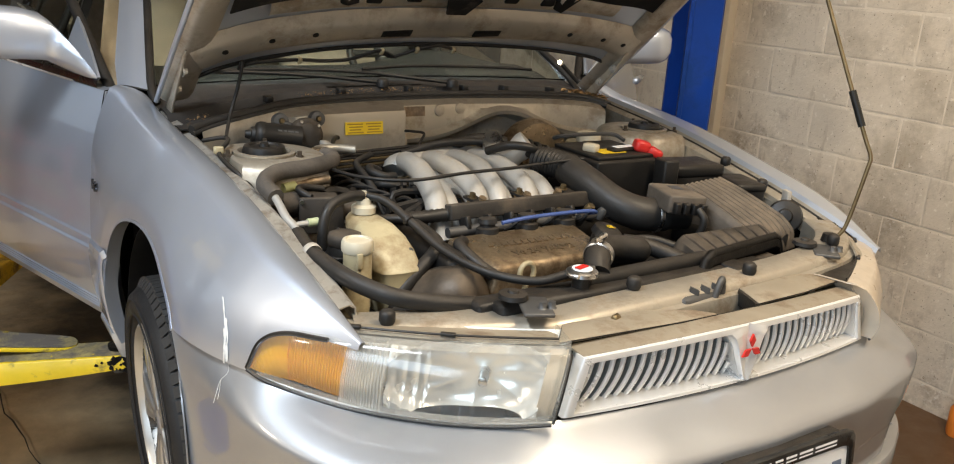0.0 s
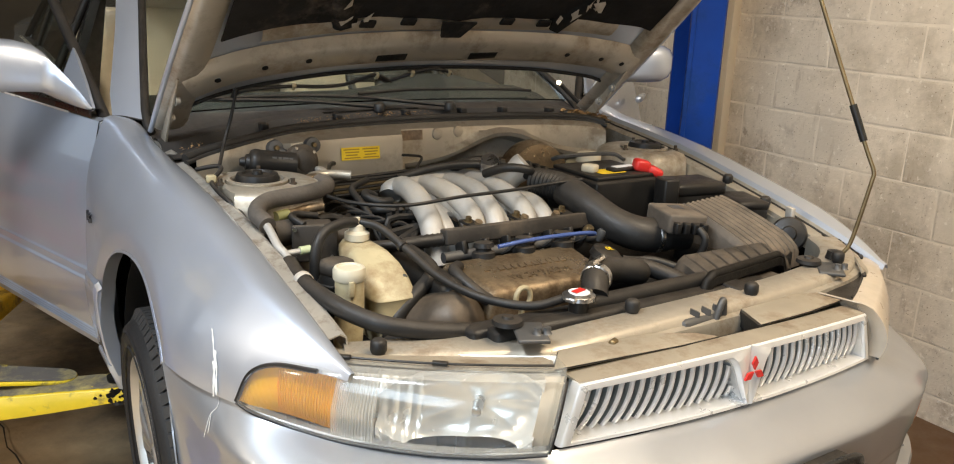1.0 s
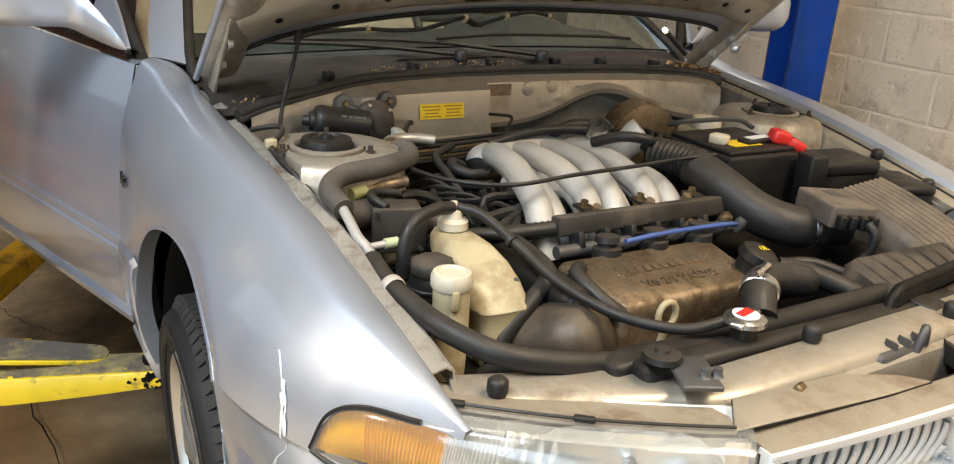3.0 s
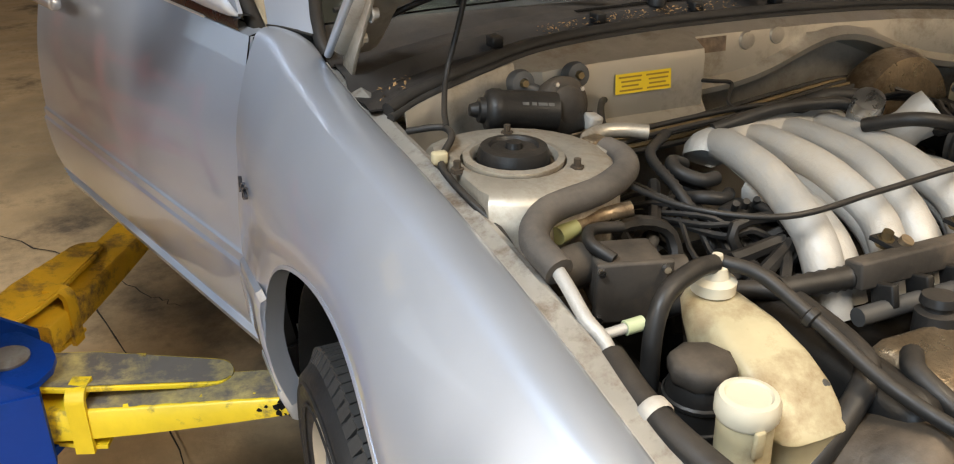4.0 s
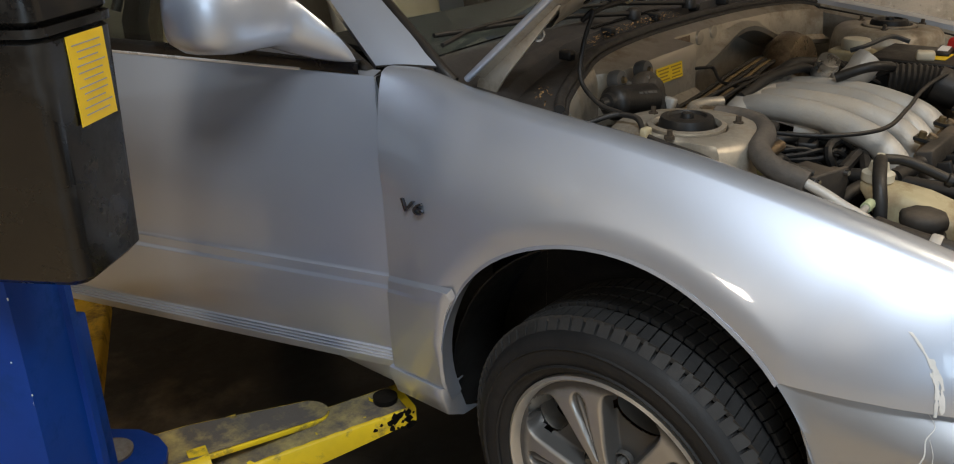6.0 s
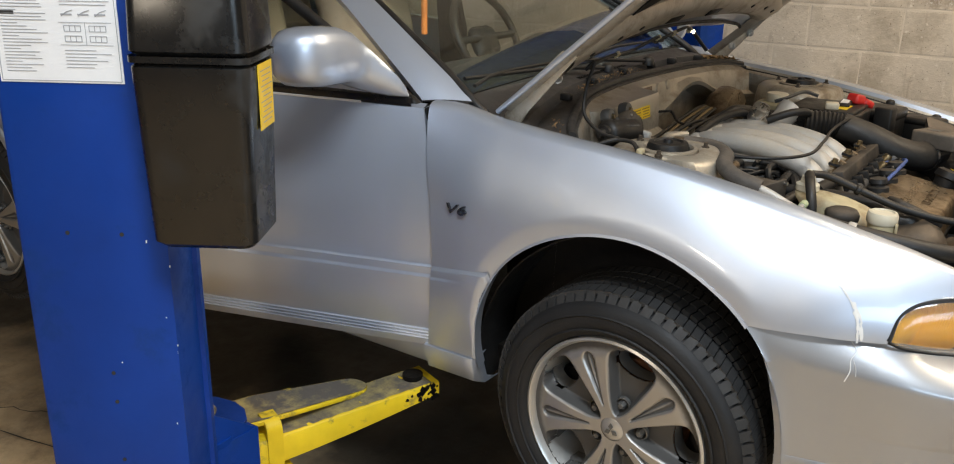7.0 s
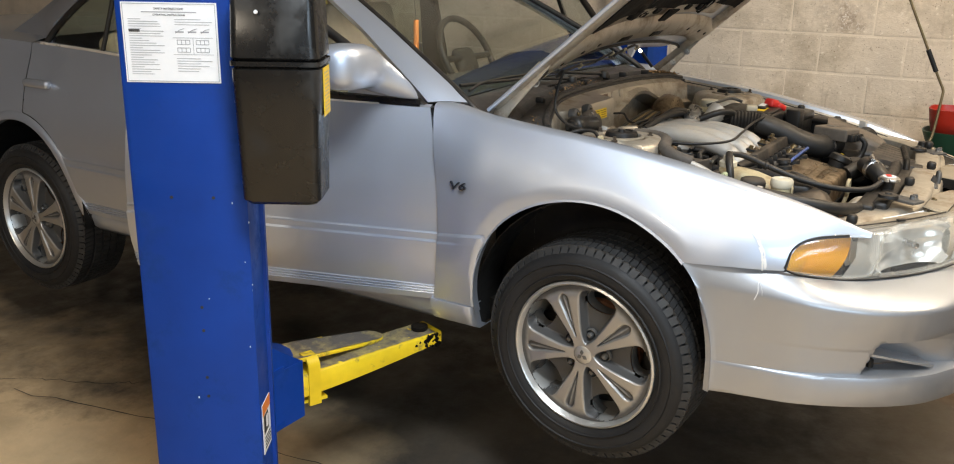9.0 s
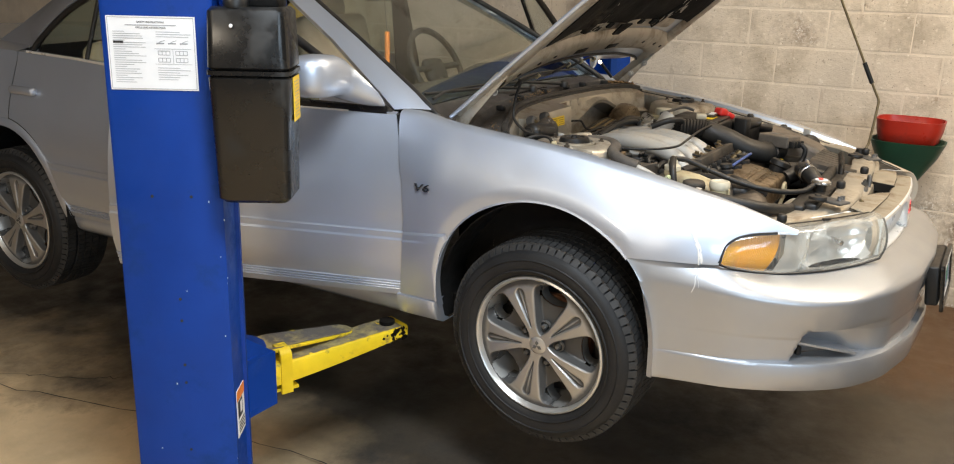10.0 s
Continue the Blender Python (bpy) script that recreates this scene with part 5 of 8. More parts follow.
part("wiper_blade", tube([(-0.10, 0.475, 1.335), (0.12, 0.515, 1.338), (0.42, 0.525, 1.330), (0.55, 0.53, 1.322)], 0.005, 6, 6), BLACK_PLASTIC, car)
part("wiper_blade", tube([(-0.66, 0.50, 1.315), (-0.50, 0.535, 1.325), (-0.25, 0.515, 1.328), (-0.05, 0.47, 1.322)], 0.005, 6, 6), BLACK_PLASTIC, car)

# bulkhead
rows = []
for x in np.linspace(-0.64, 0.64, 41):
    ys, zs = strip_at(x)
    arch = 0.035 * math.exp(-((x - 0.30) / 0.16) ** 2) * 2.2
    dip = 0.0 if x < -0.40 else 0.02
    f = ys - 0.030 - dip
    if -0.40 < x < -0.06:
        f = 0.262
    zb = 1.135 + arch + (0.02 if x > -0.06 else 0)
    rows.append([(x, ys, zs - 0.004), (x, ys - 0.020, zs - 0.010), (x, f + 0.004, zs - 0.022), (x, f, zs - 0.035), (x, f - 0.004, zb + 0.012), (x, f - 0.025, zb), (x, f - 0.022, zb - 0.012), (x, f + 0.05, zb - 0.03), (x, f + 0.06, 0.75)])
bulk = part("bulkhead", grid(rows, 0.002), PAINT_DULL, car, "dusty silver bulkhead panel")
part("pressed_boss", lathe([(0.018, -0.004), (0.016, 0.002), (0, 0.004)], (0.085, 0.33, 1.232), (0, -1, 0.1), 16), PAINT_DULL, bulk)
part("pressed_boss", lathe([(0.018, -0.004), (0.016, 0.002), (0, 0.004)], (0.155, 0.33, 1.236), (0, -1, 0.1), 16), PAINT_DULL, bulk)
lm = axes((-0.192, 0.2565, 1.205), (1, 0, 0), (0, 0.12, 1))
b = box((0, 0, 0), (0.112, 0.034, 0.001))
b.transform(lm)
yl = part("service_label", b, YELLOW_LABEL, bulk, "yellow service label")
for k in range(4):
    for j in range(2):
        mark(-0.027 + 0.055 * j + 0.002 * (k % 2), 0.011 - 0.0075 * k, 0.046 - 0.006 * (k % 3), 0.003, material("label_brown_ink", (0.35, 0.2, 0.02)) if k == 0 and j == 0 else bpy.data.materials["label_brown_ink"], base=lm, to=yl)
b = box((0, 0, 0), (0.07, 0.028, 0.001))
b.transform(axes((0.0, 0.330, 1.232), (1, 0, 0), (0, 0.1, 1)))
part("faded_label", b, material("faded_brown_label", (0.20, 0.14, 0.09), 0.7, 0, 0.5, 60.0), bulk)
random.seed(5)
for k in range(5):
    part("bulkhead_pipe", tube([(-0.30, 0.225 - 0.012 * k, 1.128 - 0.004 * k), (-0.1, 0.235 - 0.012 * k, 1.134 - 0.004 * k), (0.1, 0.25 - 0.012 * k, 1.15 - 0.003 * k), (0.26, 0.24 - 0.012 * k, 1.165), (0.36, 0.20 - 0.02 * k, 1.14)], 0.0055, 6, 5), BRASS if k % 2 else RUBBER, car)
part("sensor_wire", tube([(-0.36, 0.25, 1.15), (-0.345, 0.235, 1.165), (-0.32, 0.235, 1.168), (-0.30, 0.24, 1.165)], 0.006, 6, 5), RUBBER, car)
part("sensor_wire", tube([(-0.07, 0.27, 1.19), (-0.05, 0.245, 1.192), (-0.015, 0.24, 1.185), (-0.05, 0.2, 1.165), (-0.06, 0.13, 1.16)], 0.004, 6, 5), RUBBER, car)

# strut towers
for s, cx, cy_ in ((-1, -0.555, 0.02), (1, 0.640, 0.055)):
    rows = []
    fit = 0.98 if s < 0 else 1.0
    for r, z in ((0.155 * fit, 0.98), (0.148 * fit, 1.10), (0.143 * fit, 1.165), (0.136 * fit, 1.195), (0.125 * fit, 1.205), (0.085, 1.210), (0.072, 1.206), (0.068, 1.19), (0.0, 1.19)):
        ring = []
        for k in range(28):
            a = 2 * math.pi * k / 28
            x = cx + r * math.cos(a) * (1.0 if r < 0.1 else 1.05)
            lim = soft(EDGE_X, 0.0) - (0.050 if s < 0 else 0.0)
            ring.append((s * min(s * x, lim), cy_ + r * math.sin(a), z))
        rows.append(ring)
    tower = part("strut_tower", grid(rows, 0, True), PAINT_DULL, car, "dusty silver strut tower")
    part("strut_ring", lathe([(0.068, 1.203), (0.069, 1.211), (0.060, 1.213), (0.055, 1.205)], (cx, cy_, 0)), PAINT_DULL, tower)
    part("strut_cap", lathe([(0.050, 1.195), (0.049, 1.214), (0.045, 1.224), (0.034, 1.226), (0.031, 1.221), (0.012, 1.222), (0.010, 1.230), (0, 1.231)], (cx, cy_, 0), seg=32), BLACK_PLASTIC, tower, "black rubber strut cap")
    for a in (70, 190, 310):
        part("strut_bolt", lathe([(0, 0.016), (0.005, 0.016), (0.005, 0.006), (0.009, 0.006), (0.009, 0)], (cx + 0.090 * math.cos(radians(a)), cy_ + 0.090 * math.sin(radians(a)), 1.206), seg=6), GRIMY, tower)

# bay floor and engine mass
part("subframe", box((0, -0.22, 0.72), (1.15, 0.95, 0.10), None, 0.02), SOOT_AND_SHADE, car)
part("engine_block", box((-0.06, -0.22, 0.87), (0.50, 0.52, 0.30), None, 0.03), SOOT_AND_SHADE, car, "oily black engine block")
part("gearbox", box((0.33, -0.28, 0.90), (0.28, 0.34, 0.26), None, 0.06, 3), SOOT_AND_SHADE, car)
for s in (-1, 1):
    part("chassis_rail", box((s * 0.50, -0.15, 0.90), (0.10, 1.0, 0.14), None, 0.01), SOOT_AND_SHADE, car)
part("fan_shroud", box((-0.05, -0.66, 0.90), (0.72, 0.05, 0.34), None, 0.01), BLACK_PLASTIC, car)

# ---- engine ----
plenum_bm = bmesh.new()
add_tube(plenum_bm, [(-0.182, 0.090, 1.124), (-0.165, 0.097, 1.136), (-0.05, 0.10, 1.146), (0.06, 0.098, 1.142), (0.095, 0.095, 1.134)], 0.032, 16, 5)
plenum = part("intake_plenum", plenum_bm, ALU, car, "dusty cast aluminium intake plenum")
for xa, xb, xc, r_ in ((-0.158, -0.197, -0.238, 0.0265), (-0.092, -0.106, -0.126, 0.0245), (-0.022, -0.032, -0.070, 0.0245), (0.042, 0.034, 0.018, 0.0245)):
    part("intake_runner", tube([(xa + 0.004, 0.10, 1.138), (lerp(xa, xb, 0.3), 0.045, 1.156), (xb, -0.07, 1.161), (lerp(xb, xc, 0.6), -0.15, 1.154), (xc, -0.215, 1.136), (xc - 0.010, -0.255, 1.102), (xc - 0.010, -0.282, 1.05)], r_, 16, 6), ALU, plenum)
for x in (-0.195, -0.115, -0.045, 0.035, 0.085):
    part("intake_runner", tube([(x + 0.012, -0.04, 1.118), (x + 0.006, -0.13, 1.132), (x - 0.004, -0.19, 1.126), (x - 0.008, -0.232, 1.10), (x - 0.008, -0.26, 1.05)], 0.0255, 12, 5), ALU, plenum)
part("plenum_web", grid([[(lerp(-0.170 - 0.045 * f, 0.085 - 0.03 * f, k), 0.09 - 0.23 * f, 1.138 + 0.006 * math.cos(k * 8 * math.pi) - 0.012 * f * f) for k in np.linspace(0, 1, 25)] for f in (0, 0.25, 0.5, 0.75, 1)], 0.01), ALU, plenum)
for x in (-0.155, -0.03, 0.06):
    part("injector_body", rod((x, -0.262, 1.098), (x + 0.004, -0.285, 1.145), 0.009), ALU_DIRTY, plenum)
for i in range(3):
    x = -0.17 + 0.13 * i
    part("plenum_bolt", lathe([(0, 0.022), (0.007, 0.022), (0.0075, 0.012), (0.011, 0.012), (0.011, 0)], (x, -0.266, 1.132), (0, -0.2, 1), 8), BRASS, plenum)
    part("stay_bracket", prism([(x - 0.018, -0.258, 1.140), (x + 0.012, -0.258, 1.140), (x + 0.03, -0.30, 1.128), (x + 0.005, -0.30, 1.128)], (0, 0, 0.006)), BLACK_PLASTIC, plenum)
rail = part("harness_cover", box((-0.045, -0.298, 1.122), (0.41, 0.030, 0.036), turn(-12), 0.004), DUSTY, car, "dusty black harness channel")
part("cover_end", prism([(0.15, -0.285, 1.14), (0.175, -0.30, 1.13), (0.185, -0.37, 1.09), (0.155, -0.36, 1.09), (0.14, -0.31, 1.10)], (0, 0, 0.02)), BLACK_PLASTIC, rail)
part("fuel_rail", rod((-0.27, -0.335, 1.088), (0.14, -0.335, 1.092), 0.012), SHELF_GREY, rail)
for i in range(7):
    x = -0.22 + 0.058 * i
    part("injector_clip", box((x, -0.325, 1.102), (0.012, 0.035, 0.03), turn(-20), 0.003), BLACK_PLASTIC, rail)
for i in range(5):
    part("fitting", lathe([(0, 0.02), (0.010, 0.018), (0.013, 0.008), (0.011, -0.012), (0, -0.012)], (0.02 + 0.033 * i, -0.345 + 0.01 * (i % 2), 1.102 - 0.008 * (i % 3)), (0.2, -0.5, 1), 10), (BRASS, SHELF_GREY, RUBBER)[i % 3], rail)

# valve cover, leaning forward
vc_m = axes((-0.140, -0.465, 1.088), (1, 0, 0), (0, 0.985, 0.17))
VW, VD, VH = 0.335, 0.155, 0.075
rows = []
for z, gx, gy in ((-VH, 0.010, 0.010), (-0.02, 0.002, 0.002), (-0.006, -0.002, -0.002), (0.0, -0.010, -0.010)):
    ring = []
    for cx, cy, a0 in ((1, 1, 0), (-1, 1, 90), (-1, -1, 180), (1, -1, 270)):
        for k in range(4):
            a = radians(a0 + k * 30)
            r = 0.016
            taper = -0.03 if cx < 0 and cy < 0 else 0.0
            ring.append(vc_m @ Vector((cx * (VW / 2 + gx - r + taper) + r * math.cos(a), cy * (VD / 2 + gy - r) + r * math.sin(a), z)))
    rows.append(ring)
b = grid(rows, 0, True)
b.faces.new(list(b.verts)[-16:])
vc = part("valve_cover", b, ALU_DIRTY, car, "oil-stained cast valve cover with raised lettering")
part("cover_rim", box(vc_m @ Vector((0, 0, -VH - 0.004)), (VW + 0.035, VD + 0.03, 0.02), vc_m.to_3x3(), 0.004), SOOT_AND_SHADE, vc)
words("V6 24 VALVE", vc_m @ Matrix.Translation((0.012, -0.030, 0.0005)), 0.027, ALU_DIRTY, vc, depth=0.0025, spacing=1.05)
for k in range(10):
    b = box((0, 0, 0), (0.0115 if k != 7 else 0.006, 0.017, 0.004))
    b.transform(vc_m @ Matrix.Translation((-0.062 + 0.0175 * k, 0.012, 0.001)))
    part("raised_bar", b, ALU_DIRTY, vc)
for a in (90, 210, 330):
    b = box((0, 0.007, 0), (0.007, 0.012, 0.004), None)
    b.transform(vc_m @ Matrix.Translation((-0.088, 0.012, 0.001)) @ pose(0, 0, 0, 0, 0, a))
    part("raised_bar", b, ALU_DIRTY, vc)
for i, x in enumerate((-0.20, -0.095, 0.01)):
    c = Vector((x, -0.385, 1.092))
    boot = part("plug_boot", lathe([(0, 0.038), (0.020, 0.036), (0.022, 0.026), (0.017, 0.024), (0.017, 0.018), (0.025, 0.015), (0.026, -0.015), (0, -0.015)], c, (0, 0.1, 1), 18), RUBBER, vc, "black rubber plug boot")
part("blue_lead", tube([(-0.17, -0.395, 1.118), (-0.10, -0.40, 1.125), (0.0, -0.40, 1.126), (0.07, -0.395, 1.122), (0.11, -0.375, 1.11), (0.10, -0.34, 1.10)], 0.0048, 8, 6), BLUE_HOSE, vc, "blue ignition lead")
oc = part("oil_cap", lathe([(0, 0.026), (0.024, 0.026), (0.034, 0.020), (0.036, 0.004), (0.030, 0.0), (0.028, -0.02), (0, -0.02)], (0.03, -0.505, 1.095), (0.25, -0.3, 1), 20), BLACK_PLASTIC, car, "black ribbed oil filler cap")
words("OIL", axes((0.03 + 0.25 * 0.0265, -0.505 - 0.3 * 0.0265, 1.095 + 0.0265), (1, 0.2, -0.2), (0, 1, 0.3)), 0.016, YELLOW_LABEL, oc, depth=0.0006)
part("breather_stub", tube([(-0.29, -0.43, 1.10), (-0.315, -0.46, 1.10), (-0.30, -0.52, 1.075), (-0.28, -0.535, 1.06)], 0.013, 10, 5), RUBBER, vc)
dip = part("dipstick", tube([(-0.235 + 0.017 * math.cos(a), -0.585, 1.075 + 0.021 * math.sin(a)) for a in np.linspace(-math.pi / 2, 1.5 * math.pi, 17)], 0.0055, 8, 1, smooth=False), MILKY, car, "cream plastic dipstick ring")
part("dipstick_stem", rod((-0.235, -0.585, 1.052), (-0.235, -0.565, 0.97), 0.006), MILKY, dip)

# front pulley side, alternator and belts
part("timing_cover", box((-0.335, -0.36, 1.0), (0.06, 0.30, 0.20), None, 0.03, 3), BLACK_PLASTIC, car)
alt = part("power_pump", lathe([(0, 0.07), (0.035, 0.068), (0.06, 0.045), (0.064, 0.0), (0.064, -0.06), (0.045, -0.075), (0, -0.075)], (-0.355, -0.50, 1.012), (0.45, -0.75, 0.35), 24), GRIMY, car, "grimy brown pump body")
part("compressor", lathe([(0, 0.10), (0.05, 0.10), (0.06, 0.08), (0.06, -0.06), (0.04, -0.08), (0, -0.08)], (-0.28, -0.585, 0.96), (1, 0, 0), 20), GRIMY, car)
part("compressor_fitting", tube([(-0.27, -0.60, 1.015), (-0.24, -0.62, 1.035), (-0.20, -0.64, 1.03)], 0.016, 10, 5), ALU, car)
for k in range(16):
    # hoses and looms deep in the bay
    rng2 = random.Random(100 + k)
    x, y = rng2.uniform(-0.48, -0.24), rng2.uniform(-0.25, 0.08)
    part("loom", tube([(x, y, 1.02 + rng2.uniform(0, 0.09)), (x + rng2.uniform(-0.06, 0.1), y + rng2.uniform(-0.08, 0.08), 1.07 + rng2.uniform(0, 0.07)), (x + rng2.uniform(-0.08, 0.14), y + rng2.uniform(-0.12, 0.12), 1.06 + rng2.uniform(0, 0.06)), (x + rng2.uniform(-0.1, 0.16), y + rng2.uniform(-0.16, 0.16), 1.0)], rng2.uniform(0.005, 0.011), 7, 5), RUBBER, car)
part("vacuum_pipe", tube([(-0.245, 0.055, 1.135), (-0.275, 0.045, 1.148), (-0.285, 0.015, 1.145), (-0.262, -0.012, 1.138), (-0.232, -0.008, 1.135)], 0.011, 10, 6), RUBBER, car, "dusty curved vacuum hose")
part("vacuum_pipe", tube([(-0.290, -0.020, 1.118), (-0.285, -0.045, 1.128), (-0.255, -0.058, 1.126), (-0.228, -0.035, 1.12)], 0.010, 10, 6), RUBBER, car, "dusty curved vacuum hose")
valve_ = part("vacuum_valve", box((-0.250, -0.085, 1.112), (0.055, 0.04, 0.03), turn(0, 0, 20), 0.006), BLACK_PLASTIC, car, "black vacuum switching valve")
for k in range(3):
    part("valve_nipple", rod((-0.268 + 0.018 * k, -0.095, 1.125), (-0.274 + 0.018 * k, -0.105, 1.142), 0.005), RUBBER, valve_)
part("corrugated_loom", tube([(-0.305, -0.12, 1.03), (-0.308, -0.10, 1.09), (-0.318, -0.03, 1.14), (-0.305, 0.06, 1.158), (-0.24, 0.115, 1.165)], 0.009, 8, 16, ribs=0.18), RUBBER, car)
part("corrugated_loom", tube([(-0.225, -0.20, 1.05), (-0.228, -0.185, 1.10), (-0.230, -0.15, 1.128), (-0.232, -0.10, 1.13)], 0.008, 8, 16, ribs=0.18), RUBBER, car)
for k in range(6):
    a = 0.012 * k
    part("thin_lead", tube([(-0.40 + a, 0.06 - 0.02 * k, 1.10), (-0.37 + a, 0.02 - 0.03 * k, 1.14 - 0.006 * k), (-0.335 + a, -0.05 - 0.02 * k, 1.12), (-0.345 + 2 * a, -0.12 - 0.01 * k, 1.08), (-0.31 + a, -0.18, 1.06)], 0.004 + 0.0006 * (k % 3), 6, 5), RUBBER, car)
for k in range(5):
    part("thin_lead", tube([(0.10 - 0.05 * k, -0.36 + 0.005 * k, 1.105), (0.09 - 0.05 * k, -0.378, 1.118), (0.075 - 0.05 * k, -0.372, 1.100), (0.07 - 0.05 * k, -0.350, 1.085)], 0.004, 6, 5), RUBBER, car)
for k in range(4):
    part("thin_lead", tube([(0.20 + 0.02 * k, 0.13, 1.16), (0.22 + 0.03 * k, 0.06, 1.19 - 0.01 * k), (0.20 + 0.02 * k, 0.0, 1.17), (0.24 + 0.01 * k, -0.06, 1.14)], 0.005, 6, 5), RUBBER, car)
part("throttle_body", lathe([(0, 0.045), (0.034, 0.045), (0.036, 0.03), (0.030, 0.0), (0.036, -0.04), (0, -0.04)], (0.095, -0.05, 1.185), (0.6, -0.4, 0.7), 20), ALU, car, "cast throttle body")
part("throttle_motor", lathe([(0, 0.02), (0.024, 0.018), (0.026, 0), (0.026, -0.03), (0, -0.03)], (0.06, 0.005, 1.205), (-0.3, -0.4, 0.8), 18), STEEL, car)
part("vacuum_hose", tube([(0.02, -0.03, 1.19), (0.05, -0.09, 1.215), (0.10, -0.12, 1.21), (0.11, -0.09, 1.19)], 0.011, 8, 6), RUBBER, car)
part("vacuum_hose", tube([(-0.16, 0.10, 1.165), (-0.05, 0.085, 1.19), (0.05, 0.06, 1.195), (0.08, 0.04, 1.185)], 0.011, 8, 6), RUBBER, car)
part("coil_hose", tube([(-0.02, 0.12, 1.16), (0.02, 0.09, 1.19), (0.07, 0.08, 1.20), (0.14, 0.06, 1.19)], 0.014, 8, 6), RUBBER, car)
part("engine_harness", tube([(-0.34, -0.275, 1.11), (-0.25, -0.292, 1.116), (-0.24, -0.294, 1.118)], 0.016, 10, 14, ribs=0.12), RUBBER, car)
part("engine_harness", tube([(-0.48, -0.22, 1.08), (-0.40, -0.235, 1.10), (-0.34, -0.275, 1.11)], 0.012, 10, 8), RUBBER, car)

# throttle cable looped over the runners
part("throttle_cable", tube([(0.175, -0.235, 1.205), (0.09, -0.215, 1.196), (-0.02, -0.215, 1.190), (-0.17, -0.235, 1.192), (-0.31, -0.235, 1.185), (-0.40, -0.16, 1.182), (-0.425, -0.04, 1.180), (-0.36, 0.075, 1.172), (-0.22, 0.125, 1.165), (0.0, 0.14, 1.170), (0.12, 0.13, 1.18)], 0.0042, 8, 8), RUBBER, car, "black throttle cable looping over the intake")
part("throttle_cable", tube([(-0.42, 0.02, 1.17), (-0.38, 0.11, 1.17), (-0.25, 0.15, 1.165), (-0.05, 0.16, 1.17), (0.05, 0.15, 1.165)], 0.005, 8, 8), RUBBER, car)

# intake trunk and air box
tr = part("intake_trunk", tube([(0.125, -0.11, 1.178), (0.145, -0.17, 1.178), (0.158, -0.22, 1.172)], 0.037, 18, 11, ribs=0.12), RUBBER, car, "black corrugated intake trunk")
part("trunk_bend", tube([(0.152, -0.20, 1.174), (0.165, -0.275, 1.150), (0.190, -0.345, 1.118), (0.230, -0.397, 1.102), (0.29, -0.417, 1.100)], 0.040, 20, 6, taper=0.042), RUBBER, tr)
part("trunk_clamp", lathe([(0.0425, -0.007), (0.0445, -0.005), (0.0445, 0.005), (0.0425, 0.007)], (0.268, -0.409, 1.100), (1, -0.3, 0), 28), STEEL, tr, "bright hose clamp")
part("trunk_neck", rod((0.265, -0.408, 1.10), (0.345, -0.432, 1.10), 0.0385, None, 24), BLACK_PLASTIC, tr)
ab_m = axes((0.298, -0.440, 1.140), (0.93, -0.30, -0.05), (0.30, 0.93, 0))
airbox = part("air_box", box((0.455, -0.485, 1.02), (0.20, 0.22, 0.13), turn(0, 0, 6), 0.02), BLACK_PLASTIC, car, "dusty black air filter box with ribbed lid")
part("flow_sensor", box(ab_m @ Vector((0, 0.0, 0.004)), (0.095, 0.125, 0.045), ab_m.to_3x3(), 0.006), AIR_LID, airbox)
part("sensor_label", box(ab_m @ Vector((0.005, 0.02, 0.027)), (0.03, 0.035, 0.0008), ab_m.to_3x3()), SHELF_GREY, airbox)
for k in range(4):
    part("sensor_plug", box(ab_m @ Vector((-0.03 + 0.022 * k, -0.070, -0.002)), (0.015, 0.02, 0.026), ab_m.to_3x3(), 0.003), BLACK_PLASTIC, airbox)
part("sensor_lead", tube([ab_m @ Vector(p) for p in ((0.02, -0.078, 0.0), (0.03, -0.095, -0.02), (0.025, -0.09, -0.06), (0.0, -0.08, -0.09))], 0.009, 8, 5), RUBBER, airbox)
def ribbed(n):
    """Positions 0..1 across n ribs with narrow grooves between, and each one's height."""
    for k in range(n):
        for f, h in ((0.0, -0.008), (0.10, -0.001), (0.5, 0.002), (0.90, -0.001)):
            yield (k + f) / n, h
    yield 1.0, -0.008


rows = []
for u, rib in ribbed(9):
    edge_ = 0.012 * max(0.0, abs(2 * u - 1) - 0.92) / 0.08
    col = []
    for v in (0.0, 0.06, 0.3, 0.6, 0.85, 0.95, 1.0):
        x = lerp(lerp(0.352, 0.535, u), lerp(0.380, 0.585, u), v)
        y = lerp(lerp(-0.398, -0.362, u), lerp(-0.615, -0.575, u), v)
        z = 1.163 - 0.072 * v ** 1.25 - edge_ + rib - 0.014 * max(0.0, v - 0.9) / 0.1
        col.append((x, y, z))
    col = [(col[0][0], col[0][1], 1.10)] + col + [(col[-1][0], col[-1][1] - 0.004, 1.03)]
    if u == 0.0:
        rows.append([(p[0] - 0.004, p[1], 1.04 if p[2] > 1.04 else p[2]) for p in col])
    rows.append(col)
rows.append([(p[0] + 0.004, p[1], 1.03) for p in rows[-1]])
part("ribbed_lid", grid(rows, 0.0), AIR_LID, airbox, "ribbed black lid thick with dust")
rows = []
for u, rib in ribbed(8):
    x = lerp(0.125, 0.445, u)
